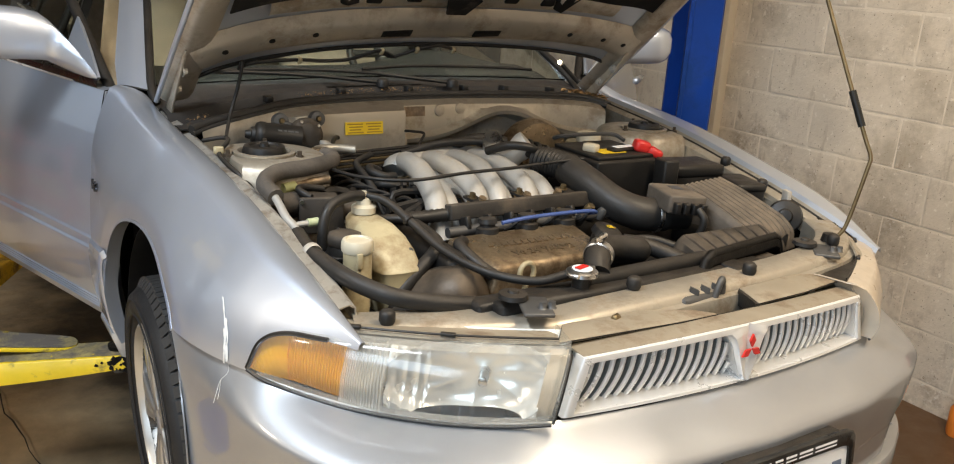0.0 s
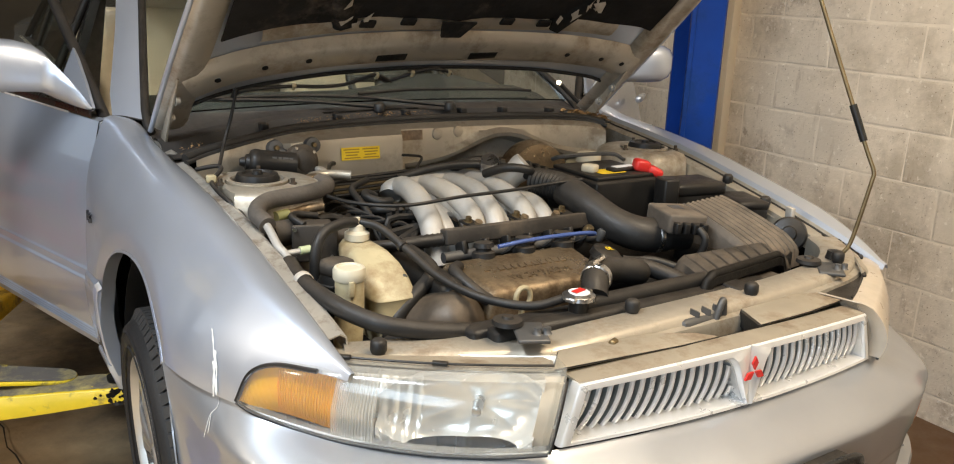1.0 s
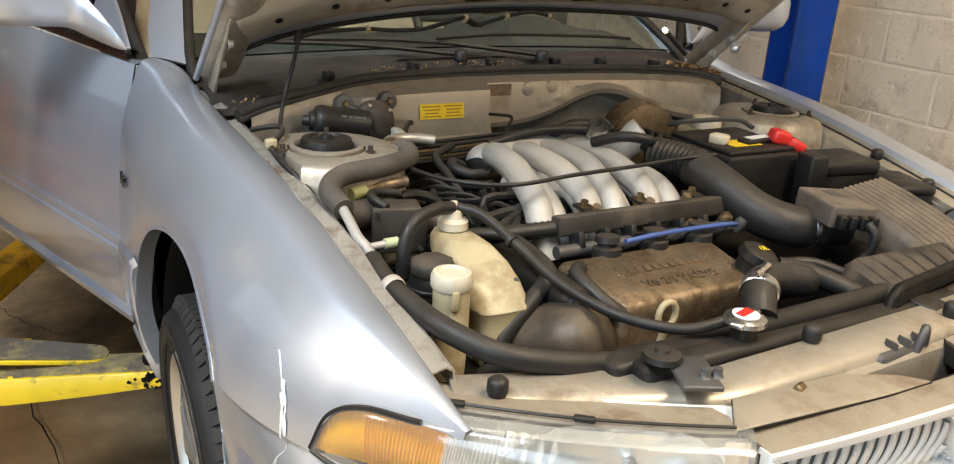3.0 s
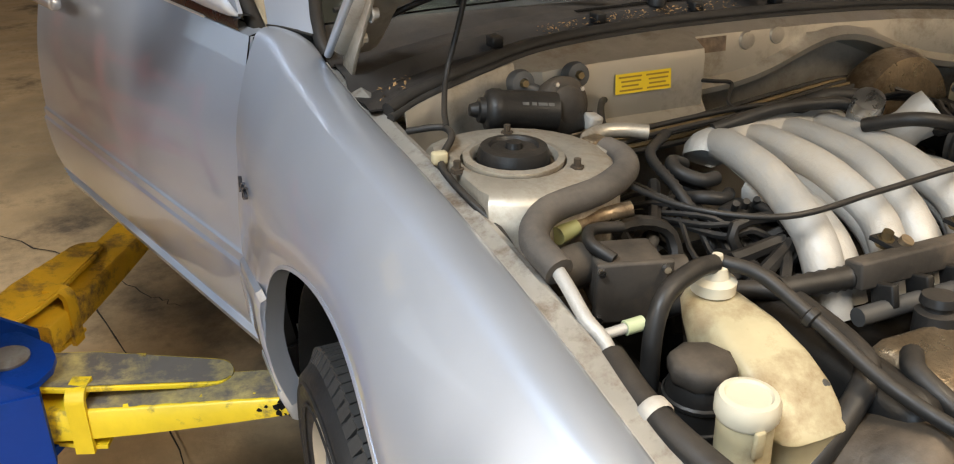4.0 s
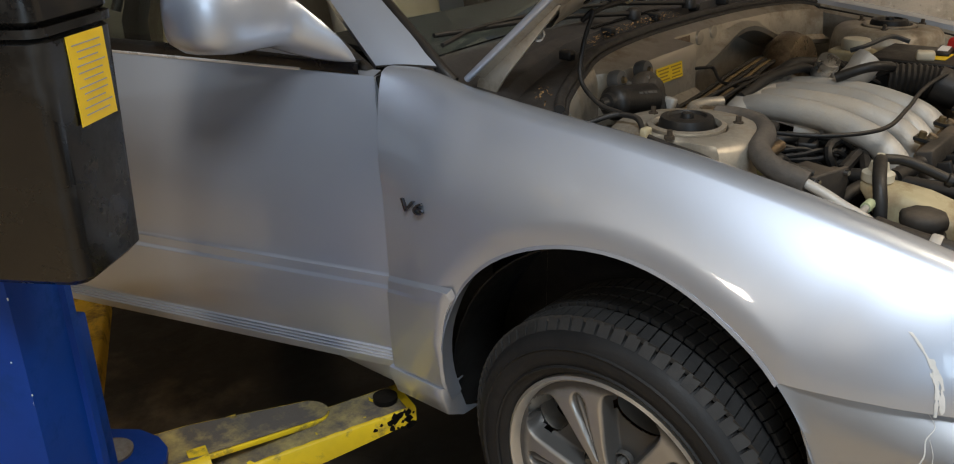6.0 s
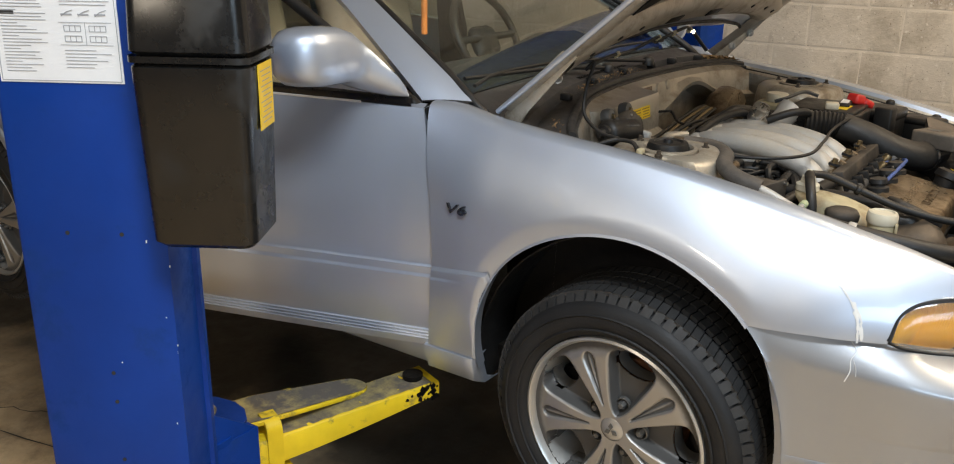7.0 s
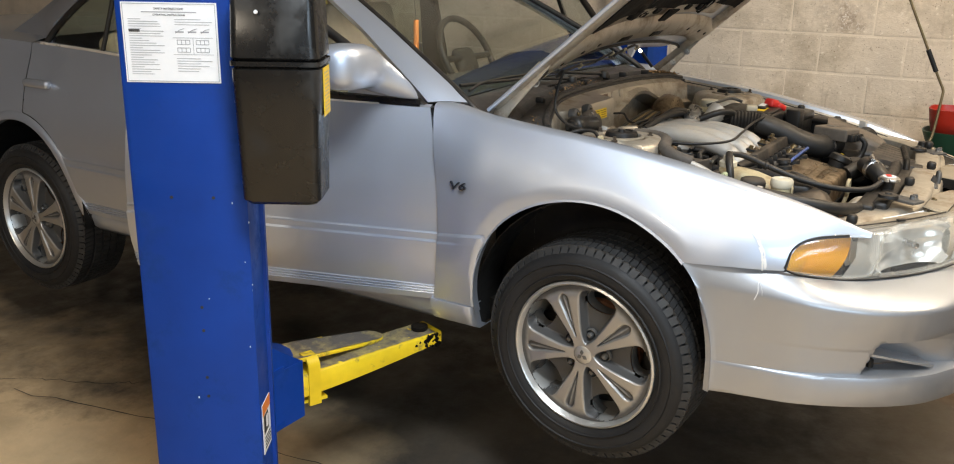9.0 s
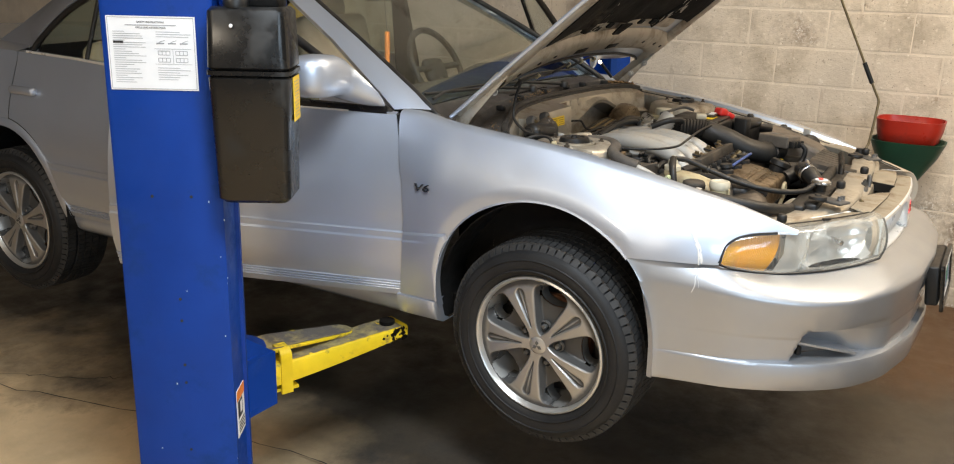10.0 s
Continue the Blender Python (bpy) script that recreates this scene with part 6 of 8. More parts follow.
    fall = 0.075 * max(0.0, 1 - u / 0.10) ** 2 + 0.05 * max(0.0, (u - 0.90) / 0.10) ** 2
    yf, yb = lerp(-0.700, -0.645, u), -0.580
    rows.append([(x + 0.03, yb + 0.02, 1.05 - fall * 0.5)] + [(x + 0.03 * (1 - v), lerp(yb, yf, v), 1.106 - 0.012 * v ** 1.6 + 0.006 * max(0.0, (v - 0.85) / 0.15) - fall + rib * (0 < v < 0.9)) for v in (0, 0.12, 0.4, 0.7, 0.86, 0.93, 1.0)])
sn = part("intake_snorkel", grid(rows, 0.006), DUSTY, car, "ribbed black plastic intake snorkel")
part("snorkel_mouth", tube([r[-1] for r in rows], 0.010, 8, 1, smooth=False), SOOT_AND_SHADE, sn)
part("snorkel_lip", grid([[Vector(r[-1]) + Vector((0, 0.004, 0.004)), Vector(r[-1]) + Vector((0, -0.010, -0.004)), Vector(r[-1]) + Vector((0, -0.012, -0.020)), Vector(r[-1]) + Vector((0, -0.006, -0.026))] for r in rows], 0.004), SOOT_AND_SHADE, sn, "thick black rubber lip")
# black block for the darkness inside the mouth
part("snorkel_cavity", box((0.30, -0.642, 1.046), (0.26, 0.05, 0.06), turn(0, 0, 9)), SOOT_AND_SHADE, sn)
part("snorkel_tray", box((0.29, -0.722, 1.060), (0.21, 0.10, 0.008), turn(4, 0, 8), 0.003), DUSTY, sn)
part("tray_ridge", box((0.215, -0.705, 1.072), (0.055, 0.07, 0.016), turn(4, 0, 8), 0.006), BLACK_PLASTIC, sn)

# battery, fuse box, brake parts
bat = part("battery", box((0.345, -0.115, 1.085), (0.215, 0.205, 0.205), None, 0.008), BLACK_PLASTIC, car, "dusty black car battery")
part("battery_top", box((0.345, -0.115, 1.192), (0.20, 0.19, 0.012), None, 0.004), BLACK_PLASTIC, bat)
part("battery_label", box((0.325, -0.155, 1.1992), (0.08, 0.05, 0.001)), YELLOW_LABEL, bat)
part("filler_strip", box((0.375, -0.155, 1.203), (0.10, 0.035, 0.012), turn(0, 0, 6), 0.005), BLACK_PLASTIC, bat)
part("strip_label", box((0.375, -0.155, 1.2098), (0.07, 0.022, 0.001), turn(0, 0, 6)), WHITE_LABEL, bat)
part("negative_clamp", box((0.275, -0.14, 1.208), (0.03, 0.04, 0.022), turn(0, 0, 20), 0.006), MILKY_WHITE, bat)
part("hold_down", tube([(0.28, 0.03, 1.20), (0.30, 0.0, 1.212), (0.45, -0.01, 1.212), (0.47, -0.05, 1.20)], 0.006, 6, 4), SHELF_GREY, bat)
rt = part("positive_cover", box((0.420, -0.175, 1.212), (0.044, 0.042, 0.032), turn(0, 12, -25), 0.010, 3), RED, bat, "red terminal cover")
part("cover_tail", box((0.446, -0.202, 1.198), (0.042, 0.03, 0.024), turn(0, 25, -35), 0.008), RED, rt)
part("main_cable", tube([(0.47, -0.19, 1.19), (0.50, -0.16, 1.16), (0.52, -0.12, 1.15)], 0.010, 8, 5), RUBBER, bat)
part("fuse_link_box", box((0.435, -0.262, 1.13), (0.045, 0.055, 0.13), turn(0, 0, -12), 0.006), BLACK_PLASTIC, car)
fb = part("fuse_box", box((0.550, -0.225, 1.09), (0.155, 0.115, 0.13), turn(0, 0, -8), 0.010), BLACK_PLASTIC, car, "dusty black fuse box")
part("fuse_box_lid", box((0.550, -0.225, 1.157), (0.163, 0.123, 0.034), turn(0, 0, -8), 0.010), BLACK_PLASTIC, fb)
part("relay_box", box((0.640, -0.335, 1.07), (0.085, 0.13, 0.13), turn(0, 0, -18), 0.008), BLACK_PLASTIC, fb)
part("relay_lid", box((0.640, -0.335, 1.132), (0.091, 0.136, 0.024), turn(0, 0, -18), 0.010), BLACK_PLASTIC, fb)
boost = part("brake_booster", lathe([(0, -0.08), (0.05, -0.08), (0.055, -0.05), (0.10, -0.04), (0.122, -0.01), (0.122, 0.01), (0.11, 0.04), (0, 0.045)], (0.335, 0.20, 1.10), (0, -1, 0.1), 32), ALU_DIRTY, car, "rusty brown brake servo")
res = part("brake_reservoir", box((0.435, 0.075, 1.150), (0.075, 0.11, 0.05), None, 0.012, 3), MILKY, car, "milky brake fluid reservoir")
part("reservoir_cap", lathe([(0, 0.028), (0.032, 0.027), (0.036, 0.022), (0.036, 0.002), (0.03, 0), (0, 0)], (0.44, 0.07, 1.174), seg=22), MILKY_WHITE, res, "white screw cap")
part("abs_block", box((0.40, 0.10, 1.10), (0.14, 0.08, 0.08), None, 0.01), SOOT_AND_SHADE, car)

# right-hand side of the bay
rows = []
for z, hx, hy, ox, oy in ((0.95, 0.036, 0.050, -0.440, -0.420), (1.00, 0.042, 0.058, -0.442, -0.412), (1.035, 0.048, 0.072, -0.444, -0.398), (1.060, 0.050, 0.084, -0.445, -0.384), (1.064, 0.053, 0.087, -0.445, -0.383), (1.068, 0.053, 0.087, -0.445, -0.381), (1.072, 0.050, 0.083, -0.445, -0.379), (1.094, 0.048, 0.080, -0.446, -0.362), (1.112, 0.045, 0.070, -0.447, -0.340), (1.126, 0.038, 0.054, -0.447, -0.312), (1.134, 0.026, 0.034, -0.447, -0.29)):
    ring = []
    for k in range(28):
        a = 2 * math.pi * k / 28
        c_, s_ = math.cos(a), math.sin(a)
        ring.append((ox + hx * abs(c_) ** 0.42 * (1 if c_ > 0 else -1), oy + hy * abs(s_) ** 0.42 * (1 if s_ > 0 else -1), z))
    rows.append(ring)
b = grid(rows, 0, True)
b.faces.new(list(b.verts)[-28:])
tank_c = part("coolant_tank", b, MILKY, car, "yellowed milky coolant tank")
part("tank_screw", lathe([(0, 0.004), (0.006, 0.003), (0.007, 0), (0, 0)], (-0.412, -0.430, 1.0945), (0.3, -0.5, 0.8), 10), SHELF_GREY, tank_c)
part("level_rib", tube([(-0.495, -0.400, 1.060), (-0.496, -0.405, 1.02), (-0.488, -0.41, 0.98)], 0.003, 6, 3), MILKY, tank_c)
part("tank_cap", lathe([(0.021, 1.125), (0.021, 1.135), (0.026, 1.137), (0.026, 1.150), (0.017, 1.155), (0.014, 1.168), (0.008, 1.170), (0.006, 1.182), (0, 1.182)], (-0.445, -0.278, 0), seg=18), MILKY_WHITE, tank_c, "cream cap with a hose nipple")
wb = part("washer_bottle", tube([(-0.543, -0.460, 1.125), (-0.543, -0.462, 1.09), (-0.546, -0.468, 1.05), (-0.552, -0.475, 1.00), (-0.555, -0.47, 0.92)], 0.0275, 18, 5), MILKY, car, "yellowed washer filler neck")
part("bottle_cap", lathe([(0.029, 1.118), (0.031, 1.122), (0.031, 1.136), (0.028, 1.142), (0.023, 1.143), (0.021, 1.140), (0, 1.140)], (-0.543, -0.460, 0), seg=24), MILKY_WHITE, wb, "cream snap cap")
part("cap_tag", box((-0.552, -0.491, 1.108), (0.012, 0.005, 0.03), None, 0.002), MILKY, wb)
ps = part("steering_reservoir", lathe([(0.028, 0.97), (0.036, 0.99), (0.037, 1.06), (0.035, 1.095), (0.028, 1.11), (0, 1.11)], (-0.532, -0.378, 0), seg=22), BLACK_PLASTIC, car, "black steering fluid reservoir")
part("reservoir_cap", lathe([(0.031, 1.104), (0.0355, 1.108), (0.0365, 1.120), (0.034, 1.127), (0.026, 1.131), (0, 1.132)], (-0.532, -0.378, 0), seg=8), DUSTY, ps, "eight-sided dusty black cap")
for z in (1.085, 1.055):
    part("reservoir_band", lathe([(0.0365, z - 0.004), (0.039, z - 0.002), (0.039, z + 0.002), (0.0365, z + 0.004)], (-0.532, -0.378, 0), seg=22), BLACK_PLASTIC, ps)
part("coolant_hose", tube([(-0.450, -0.280, 1.172), (-0.485, -0.290, 1.176), (-0.53, -0.305, 1.165), (-0.552, -0.318, 1.13), (-0.556, -0.325, 1.06)], 0.0112, 10, 6), RUBBER, car)
part("overflow_hose", tube([(-0.438, -0.280, 1.172), (-0.41, -0.315, 1.165), (-0.385, -0.39, 1.135), (-0.365, -0.48, 1.105), (-0.325, -0.575, 1.086), (-0.26, -0.645, 1.082), (-0.20, -0.672, 1.098)], 0.0086, 10, 8), RUBBER, car, "thin black overflow hose")
part("hose_clip", lathe([(0.009, -0.006), (0.012, -0.004), (0.012, 0.004), (0.009, 0.006)], (-0.39, -0.375, 1.140), (0.3, -0.9, -0.35), 14), BLACK_PLASTIC, car)
RADIATOR_HOSE = ((-0.305, -0.12, 1.07), (-0.315, -0.18, 1.09), (-0.328, -0.30, 1.10), (-0.339, -0.395, 1.10), (-0.352, -0.430, 1.09), (-0.405, -0.455, 1.06), (-0.450, -0.465, 1.02), (-0.47, -0.47, 0.97))
part("radiator_hose", tube(RADIATOR_HOSE, 0.0145, 12, 6), RUBBER, car, "thick black radiator hose")
part("lower_hose", tube([(-0.50, -0.50, 0.98), (-0.47, -0.545, 1.02), (-0.43, -0.58, 1.03), (-0.40, -0.62, 1.02)], 0.018, 10, 5), RUBBER, car)
part("wing_bracket", box((-0.41, -0.60, 1.02), (0.05, 0.03, 0.05), None, 0.006), RUST, car)
ac = part("coolant_pipe", tube([(-0.616, -0.205, 1.172), (-0.617, -0.245, 1.160), (-0.617, -0.285, 1.143), (-0.610, -0.312, 1.130), (-0.612, -0.335, 1.118)], 0.0084, 12, 6), ALU, car, "bright aluminium pipe")
part("pipe_port", rod((-0.607, -0.305, 1.132), (-0.575, -0.305, 1.134), 0.006), ALU, ac)
part("port_cap", rod((-0.580, -0.305, 1.134), (-0.558, -0.305, 1.135), 0.0085), material("pale_green_cap", (0.45, 0.50, 0.30), 0.5), ac)
part("foam_hose", tube([(-0.616, -0.222, 1.168), (-0.620, -0.168, 1.184), (-0.580, -0.126, 1.195), (-0.492, -0.098, 1.196), (-0.425, -0.052, 1.194), (-0.397, 0.0, 1.191), (-0.398, 0.04, 1.189)], 0.0185, 14, 6), FOAM, car, "thick foam-covered hose")
part("metal_pipe", tube([(-0.407, 0.015, 1.187), (-0.412, 0.05, 1.188), (-0.402, 0.085, 1.189), (-0.372, 0.102, 1.190), (-0.335, 0.096, 1.190), (-0.300, 0.078, 1.188)], 0.0115, 10, 6), PAINT_DULL, car)
part("pipe_joint", box((-0.408, 0.055, 1.190), (0.032, 0.028, 0.028), turn(0, 0, 15), 0.005), ALU_DIRTY, car)
hh = part("foam_hose", tube([(-0.612, -0.330, 1.120), (-0.618, -0.40, 1.112), (-0.612, -0.47, 1.105), (-0.590, -0.545, 1.094), (-0.545, -0.605, 1.080), (-0.47, -0.635, 1.066), (-0.38, -0.645, 1.052), (-0.30, -0.645, 1.045)], 0.0168, 14, 7), RUBBER, car, "thick black hose along the wing")
part("pipe_clamp", lathe([(0.0175, -0.008), (0.0190, -0.006), (0.0190, 0.006), (0.0175, 0.008)], (-0.617, -0.418, 1.111), (0.05, -1, -0.1), 18), ALU, hh)
part("side_hose", tube([(-0.628, -0.17, 1.12), (-0.634, -0.26, 1.12), (-0.632, -0.36, 1.11)], 0.012, 8, 5), RUBBER, car)
vb = part("vacuum_actuator", box((-0.505, -0.185, 1.120), (0.085, 0.075, 0.065), turn(0, 0, -15), 0.006), DUSTY, car, "black vacuum actuator box")
part("actuator_flange", box((-0.515, -0.222, 1.120), (0.095, 0.010, 0.08), turn(0, 0, -15), 0.004), DUSTY, vb)
part("actuator_barrel", rod((-0.545, -0.155, 1.13), (-0.59, -0.165, 1.13), 0.028), DUSTY, vb)
part("actuator_nose", rod((-0.47, -0.195, 1.12), (-0.43, -0.205, 1.12), 0.022), DUSTY, vb)
for dx, dz in ((-0.04, 0.032), (0.035, 0.032), (-0.04, -0.03), (0.035, -0.03)):
    part("actuator_bolt", rod((-0.517 + dx, -0.226 - 0.27 * dx, 1.120 + dz), (-0.519 + dx, -0.234 - 0.27 * dx, 1.120 + dz), 0.0045, None, 8), STEEL, vb)
part("actuator_hose", tube([(-0.53, -0.20, 1.155), (-0.545, -0.17, 1.165), (-0.52, -0.13, 1.16), (-0.47, -0.12, 1.15)], 0.008, 8, 5), RUBBER, vb)
part("service_port", rod((-0.565, -0.125, 1.158), (-0.535, -0.115, 1.16), 0.012), material("olive_cap", (0.28, 0.28, 0.12), 0.5), car)
part("service_pipe", tube([(-0.535, -0.115, 1.16), (-0.49, -0.105, 1.163), (-0.45, -0.11, 1.168)], 0.011, 8, 5), ALU_DIRTY, car)
MOTOR = Vector((0.975, -0.20, -0.10)).normalized()
wmot = part("wiper_motor", lathe([(0, -0.076), (0.009, -0.076), (0.011, -0.070), (0.0125, -0.064), (0.019, -0.062), (0.021, -0.054), (0.030, -0.050), (0.034, -0.042), (0.034, -0.030), (0.0325, -0.028), (0.0325, 0.060), (0, 0.062)], (-0.463, 0.194, 1.206), MOTOR, 28), BLACK_PLASTIC, car, "black wiper motor with faint white print")
mm = axes(Vector((-0.463, 0.194, 1.206)), MOTOR, (0.0, 0.55, 1.0))
for k, w_ in enumerate((0.010, 0.007, 0.014, 0.009)):
    b = box((0, 0, 0), (w_, 0.005, 0.0008))
    b.transform(mm @ pose(0, 0, 0, -14) @ Matrix.Translation((0.004 + 0.0135 * k, -0.002, 0.0328)))
    part("print_bar", b, SHELF_GREY, wmot)
gh = part("gear_housing", lathe([(0, 0.030), (0.026, 0.029), (0.030, 0.025), (0.031, 0.017), (0.041, 0.015), (0.045, 0.009), (0.045, -0.006), (0.040, -0.020), (0, -0.020)], (-0.382, 0.202, 1.204), (0.12, -1, 0.22), 28), DUSTY, wmot, "dusty gear housing of the wiper motor")
part("housing_rib", box((-0.384, 0.180, 1.182), (0.060, 0.024, 0.040), turn(-12, -6, 5), 0.008), BLACK_PLASTIC, gh)
for a in (20, 95, 170, 250, 310):
    o_, u_, v_ = frame_of((0.12, -1, 0.22))
    part("housing_screw", lathe([(0, 0.004), (0.0038, 0.004), (0.0045, 0.0), (0, 0)], Vector((-0.382, 0.202, 1.204)) + o_ * 0.014 + (u_ * math.cos(radians(a)) + v_ * math.sin(radians(a))) * 0.038, o_, 6), STEEL, gh)
for x_, z_ in ((-0.437, 1.236), (-0.338, 1.238)):
    lug = part("motor_lug", lathe([(0.008, 0.014), (0.019, 0.012), (0.022, 0.0), (0.020, -0.012), (0, -0.012)], (x_, 0.238, z_), (0, -1, 0.2), 20), SHELF_GREY, wmot)
    part("lug_bolt", lathe([(0, 0.020), (0.006, 0.020), (0.0075, 0.013), (0.0085, 0.010), (0, 0.010)], (x_, 0.238, z_), (0, -1, 0.2), 6), BRASS, lug)
part("lug_arm", tube([(-0.437, 0.235, 1.232), (-0.415, 0.225, 1.222), (-0.40, 0.215, 1.212)], 0.012, 8, 4), SHELF_GREY, wmot)
part("lug_arm", tube([(-0.338, 0.235, 1.234), (-0.352, 0.222, 1.222), (-0.365, 0.212, 1.212)], 0.011, 8, 4), SHELF_GREY, wmot)
part("motor_plug", box((-0.342, 0.172, 1.180), (0.026, 0.026, 0.026), turn(10, 10, 10), 0.005), ALU, wmot, "pale grey plug")
part("plug_lead", tube([(-0.335, 0.160, 1.166), (-0.325, 0.165, 1.172), (-0.316, 0.185, 1.176), (-0.300, 0.215, 1.184), (-0.282, 0.240, 1.186), (-0.272, 0.250, 1.184)], 0.006, 8, 6), RUBBER, wmot)
part("wing_lead", tube([(-0.655, 0.16, 1.212), (-0.625, 0.135, 1.222), (-0.612, 0.118, 1.224), (-0.62, 0.08, 1.224), (-0.65, 0.045, 1.208), (-0.655, 0.0, 1.20), (-0.648, -0.06, 1.188), (-0.63, -0.10, 1.165), (-0.628, -0.18, 1.135)], 0.0052, 8, 6), RUBBER, car, "black loom along the wing")
part("lead_clip", box((-0.652, 0.045, 1.213), (0.022, 0.014, 0.018), None, 0.004), MILKY, car)

# ---- hood ----
HA = radians(40.5)
hm = axes((0, 0.405, 1.270), (1, 0, 0), (0, -math.cos(HA), math.sin(HA)))


def hood_rear(x):
    return soft(((-0.70, 0.02), (-0.64, 0.085), (-0.52, 0.138), (-0.30, 0.170), (0.0, 0.187), (0.38, 0.188), (0.60, 0.170), (0.70, 0.11)), x, 0.05)


rows = []
for v in np.linspace(0, 1, 15):
    row = []
    for x in np.linspace(-0.70, 0.70, 29):
        k = x / 0.70
        wide = 1.0 - 0.10 * v ** 2
        crown = 0.05 * (1 - k * k)
        row.append(hm @ Vector((x * wide * (1.05 if x > 0 else 1.0), lerp(hood_rear(x), 1.14 + 0.10 * (1 - k * k), v), -crown)))
    rows.append(row)
hood = part("hood", grid(rows, 0.002), PAINT, car, "silver bonnet propped open with a frayed dark lining")
# inner frame: rails with a hollow section
def hood_point(x, u, w):
    k = x / 0.70
    return hm @ Vector((x * (1.05 if x > 0 else 1.0), u, w - 0.05 * (1 - k * k)))


def rail_strip(path, width, depth, name="inner_rail", mat=None):
    rows_ = []
    for i, (x, u) in enumerate(path):
        a, b_ = path[max(i - 1, 0)], path[min(i + 1, len(path) - 1)]
        d = Vector((b_[0] - a[0], b_[1] - a[1])).normalized()
        nrm = Vector((-d.y, d.x))
        prof = ((-0.5, 0.004), (-0.36, depth * 0.75), (-0.2, depth), (0.2, depth), (0.36, depth * 0.75), (0.5, 0.004))
        rows_.append([hood_point(x + nrm.x * width * p, u + nrm.y * width * p, w) for p, w in prof])
    return part(name, grid(rows_, 0.0), mat or PAINT_DULL, hood, "bare dusty inner frame rail" if mat is None else "lining over a diagonal rib")


for s in (-1, 1):
    rail_strip([(s * 0.655, 0.02), (s * 0.65, 0.25), (s * 0.64, 0.6), (s * 0.60, 1.0)], 0.09, 0.022)
rail_strip([(x, hood_rear(x) + 0.105 + 0.02 * abs(x)) for x in np.linspace(-0.64, 0.64, 25)], 0.125, 0.030)
rail_strip([(x, hood_rear(x) + 0.205 + 0.05 * abs(x)) for x in np.linspace(-0.50, 0.50, 25)], 0.070, 0.016)
rail_strip([(x, 1.12 + 0.08 * (1 - (x / 0.7) ** 2)) for x in np.linspace(-0.58, 0.58, 21)], 0.10, 0.022)
edge_ = tube([hood_point(x, hood_rear(x) + 0.004, 0.004) for x in np.linspace(-0.69, 0.69, 25)], 0.006, 8, 2)
part("hemmed_edge", edge_, BLACK_PLASTIC, hood)
for s in (-1, 1):
    part("side_hem", tube([hood_point(s * 0.70 * (1 - 0.10 * v * v), 1.14 * v, 0.003) for v in np.linspace(0.0, 1, 9)], 0.007, 8, 2), PAINT, hood)
# lining
rows = []
for v in np.linspace(0, 1, 19):
    row = []
    for x in np.linspace(-1, 1, 33):
        px = x * 0.60
        u0 = hood_rear(px) + 0.245 + 0.05 * abs(px) + 0.012 * noise.noise((x * 4, 3.0, 1.0))
        notch = -0.0
        u = lerp(u0, 1.06, v)
        row.append(hood_point(px, u, 0.020 + 0.006 * noise.noise((x * 5, v * 5, 2.0)) + 0.010 * math.exp(-((x - 0.0) / 0.07) ** 2)))
    rows.append(row)
pad = part("lining", grid(rows, 0.004), PAD, hood, "sagging charcoal insulation lining")
for s in (-1, 1):
    # bare ribs where the lining has frayed away
    rail_strip([(s * 0.30, 0.40), (s * 0.36, 0.55), (s * 0.43, 0.78), (s * 0.5, 1.0)], 0.075, 0.030, "diagonal_rib", PAD)
    bm = bmesh.new()
    for k in range(26):
        t = rng.random()
        x, u = s * lerp(0.30, 0.47, t) + rng.gauss(0, 0.018), lerp(0.42, 0.90, t)
        q = [Vector((rng.gauss(0, 0.010), rng.gauss(0, 0.014))) for _ in range(5)]
        c = Vector((x, u))
        q.sort(key=lambda p: math.atan2(p.y, p.x))
        try:
            bm.faces.new([bm.verts.new(hood_point(c.x + p.x, c.y + p.y, 0.033 + rng.uniform(0, 0.006))) for p in q])
        except ValueError:
            pass
    part("frayed_patch", bm, FRAY, hood, "frayed pale lining shreds")["kind"] = "stuff"
part("latch_notch", prism([hood_point(-0.05, hood_rear(0) + 0.245, 0.034), hood_point(0.05, hood_rear(0) + 0.245, 0.034), hood_point(0.028, hood_rear(0) + 0.185, 0.034), hood_point(-0.028, hood_rear(0) + 0.185, 0.034)], hm.to_3x3() @ Vector((0, 0, 0.006))), PAD, hood)
for x in (-0.25, 0.25, -0.14, 0.14):
    part("lining_clip", box(hood_point(x, hood_rear(x) + 0.245, 0.03), (0.04, 0.025, 0.008), hm.to_3x3(), 0.003), PAD, hood)
for x in (-0.13, 0.14):
    part("frame_slot", box(hood_point(x, hood_rear(x) + 0.095, 0.0302), (0.085, 0.026, 0.004), hm.to_3x3() @ turn(0, 0, 4), 0.001), SOOT_AND_SHADE, hood)
for x in (-0.47, -0.36, 0.40, 0.52, -0.58, 0.60):
    part("frame_hole", lathe([(0, 0.002), (0.008, 0.002), (0.008, -0.002), (0, -0.002)], hood_point(x, hood_rear(x) + 0.11 + 0.02 * abs(x), 0.0302), hm.to_3x3() @ Vector((0, 0, 1)), 12), SOOT_AND_SHADE, hood)
def on_rail(x, du, w=0.044):
    return hood_point(x, hood_rear(x) + du, w)


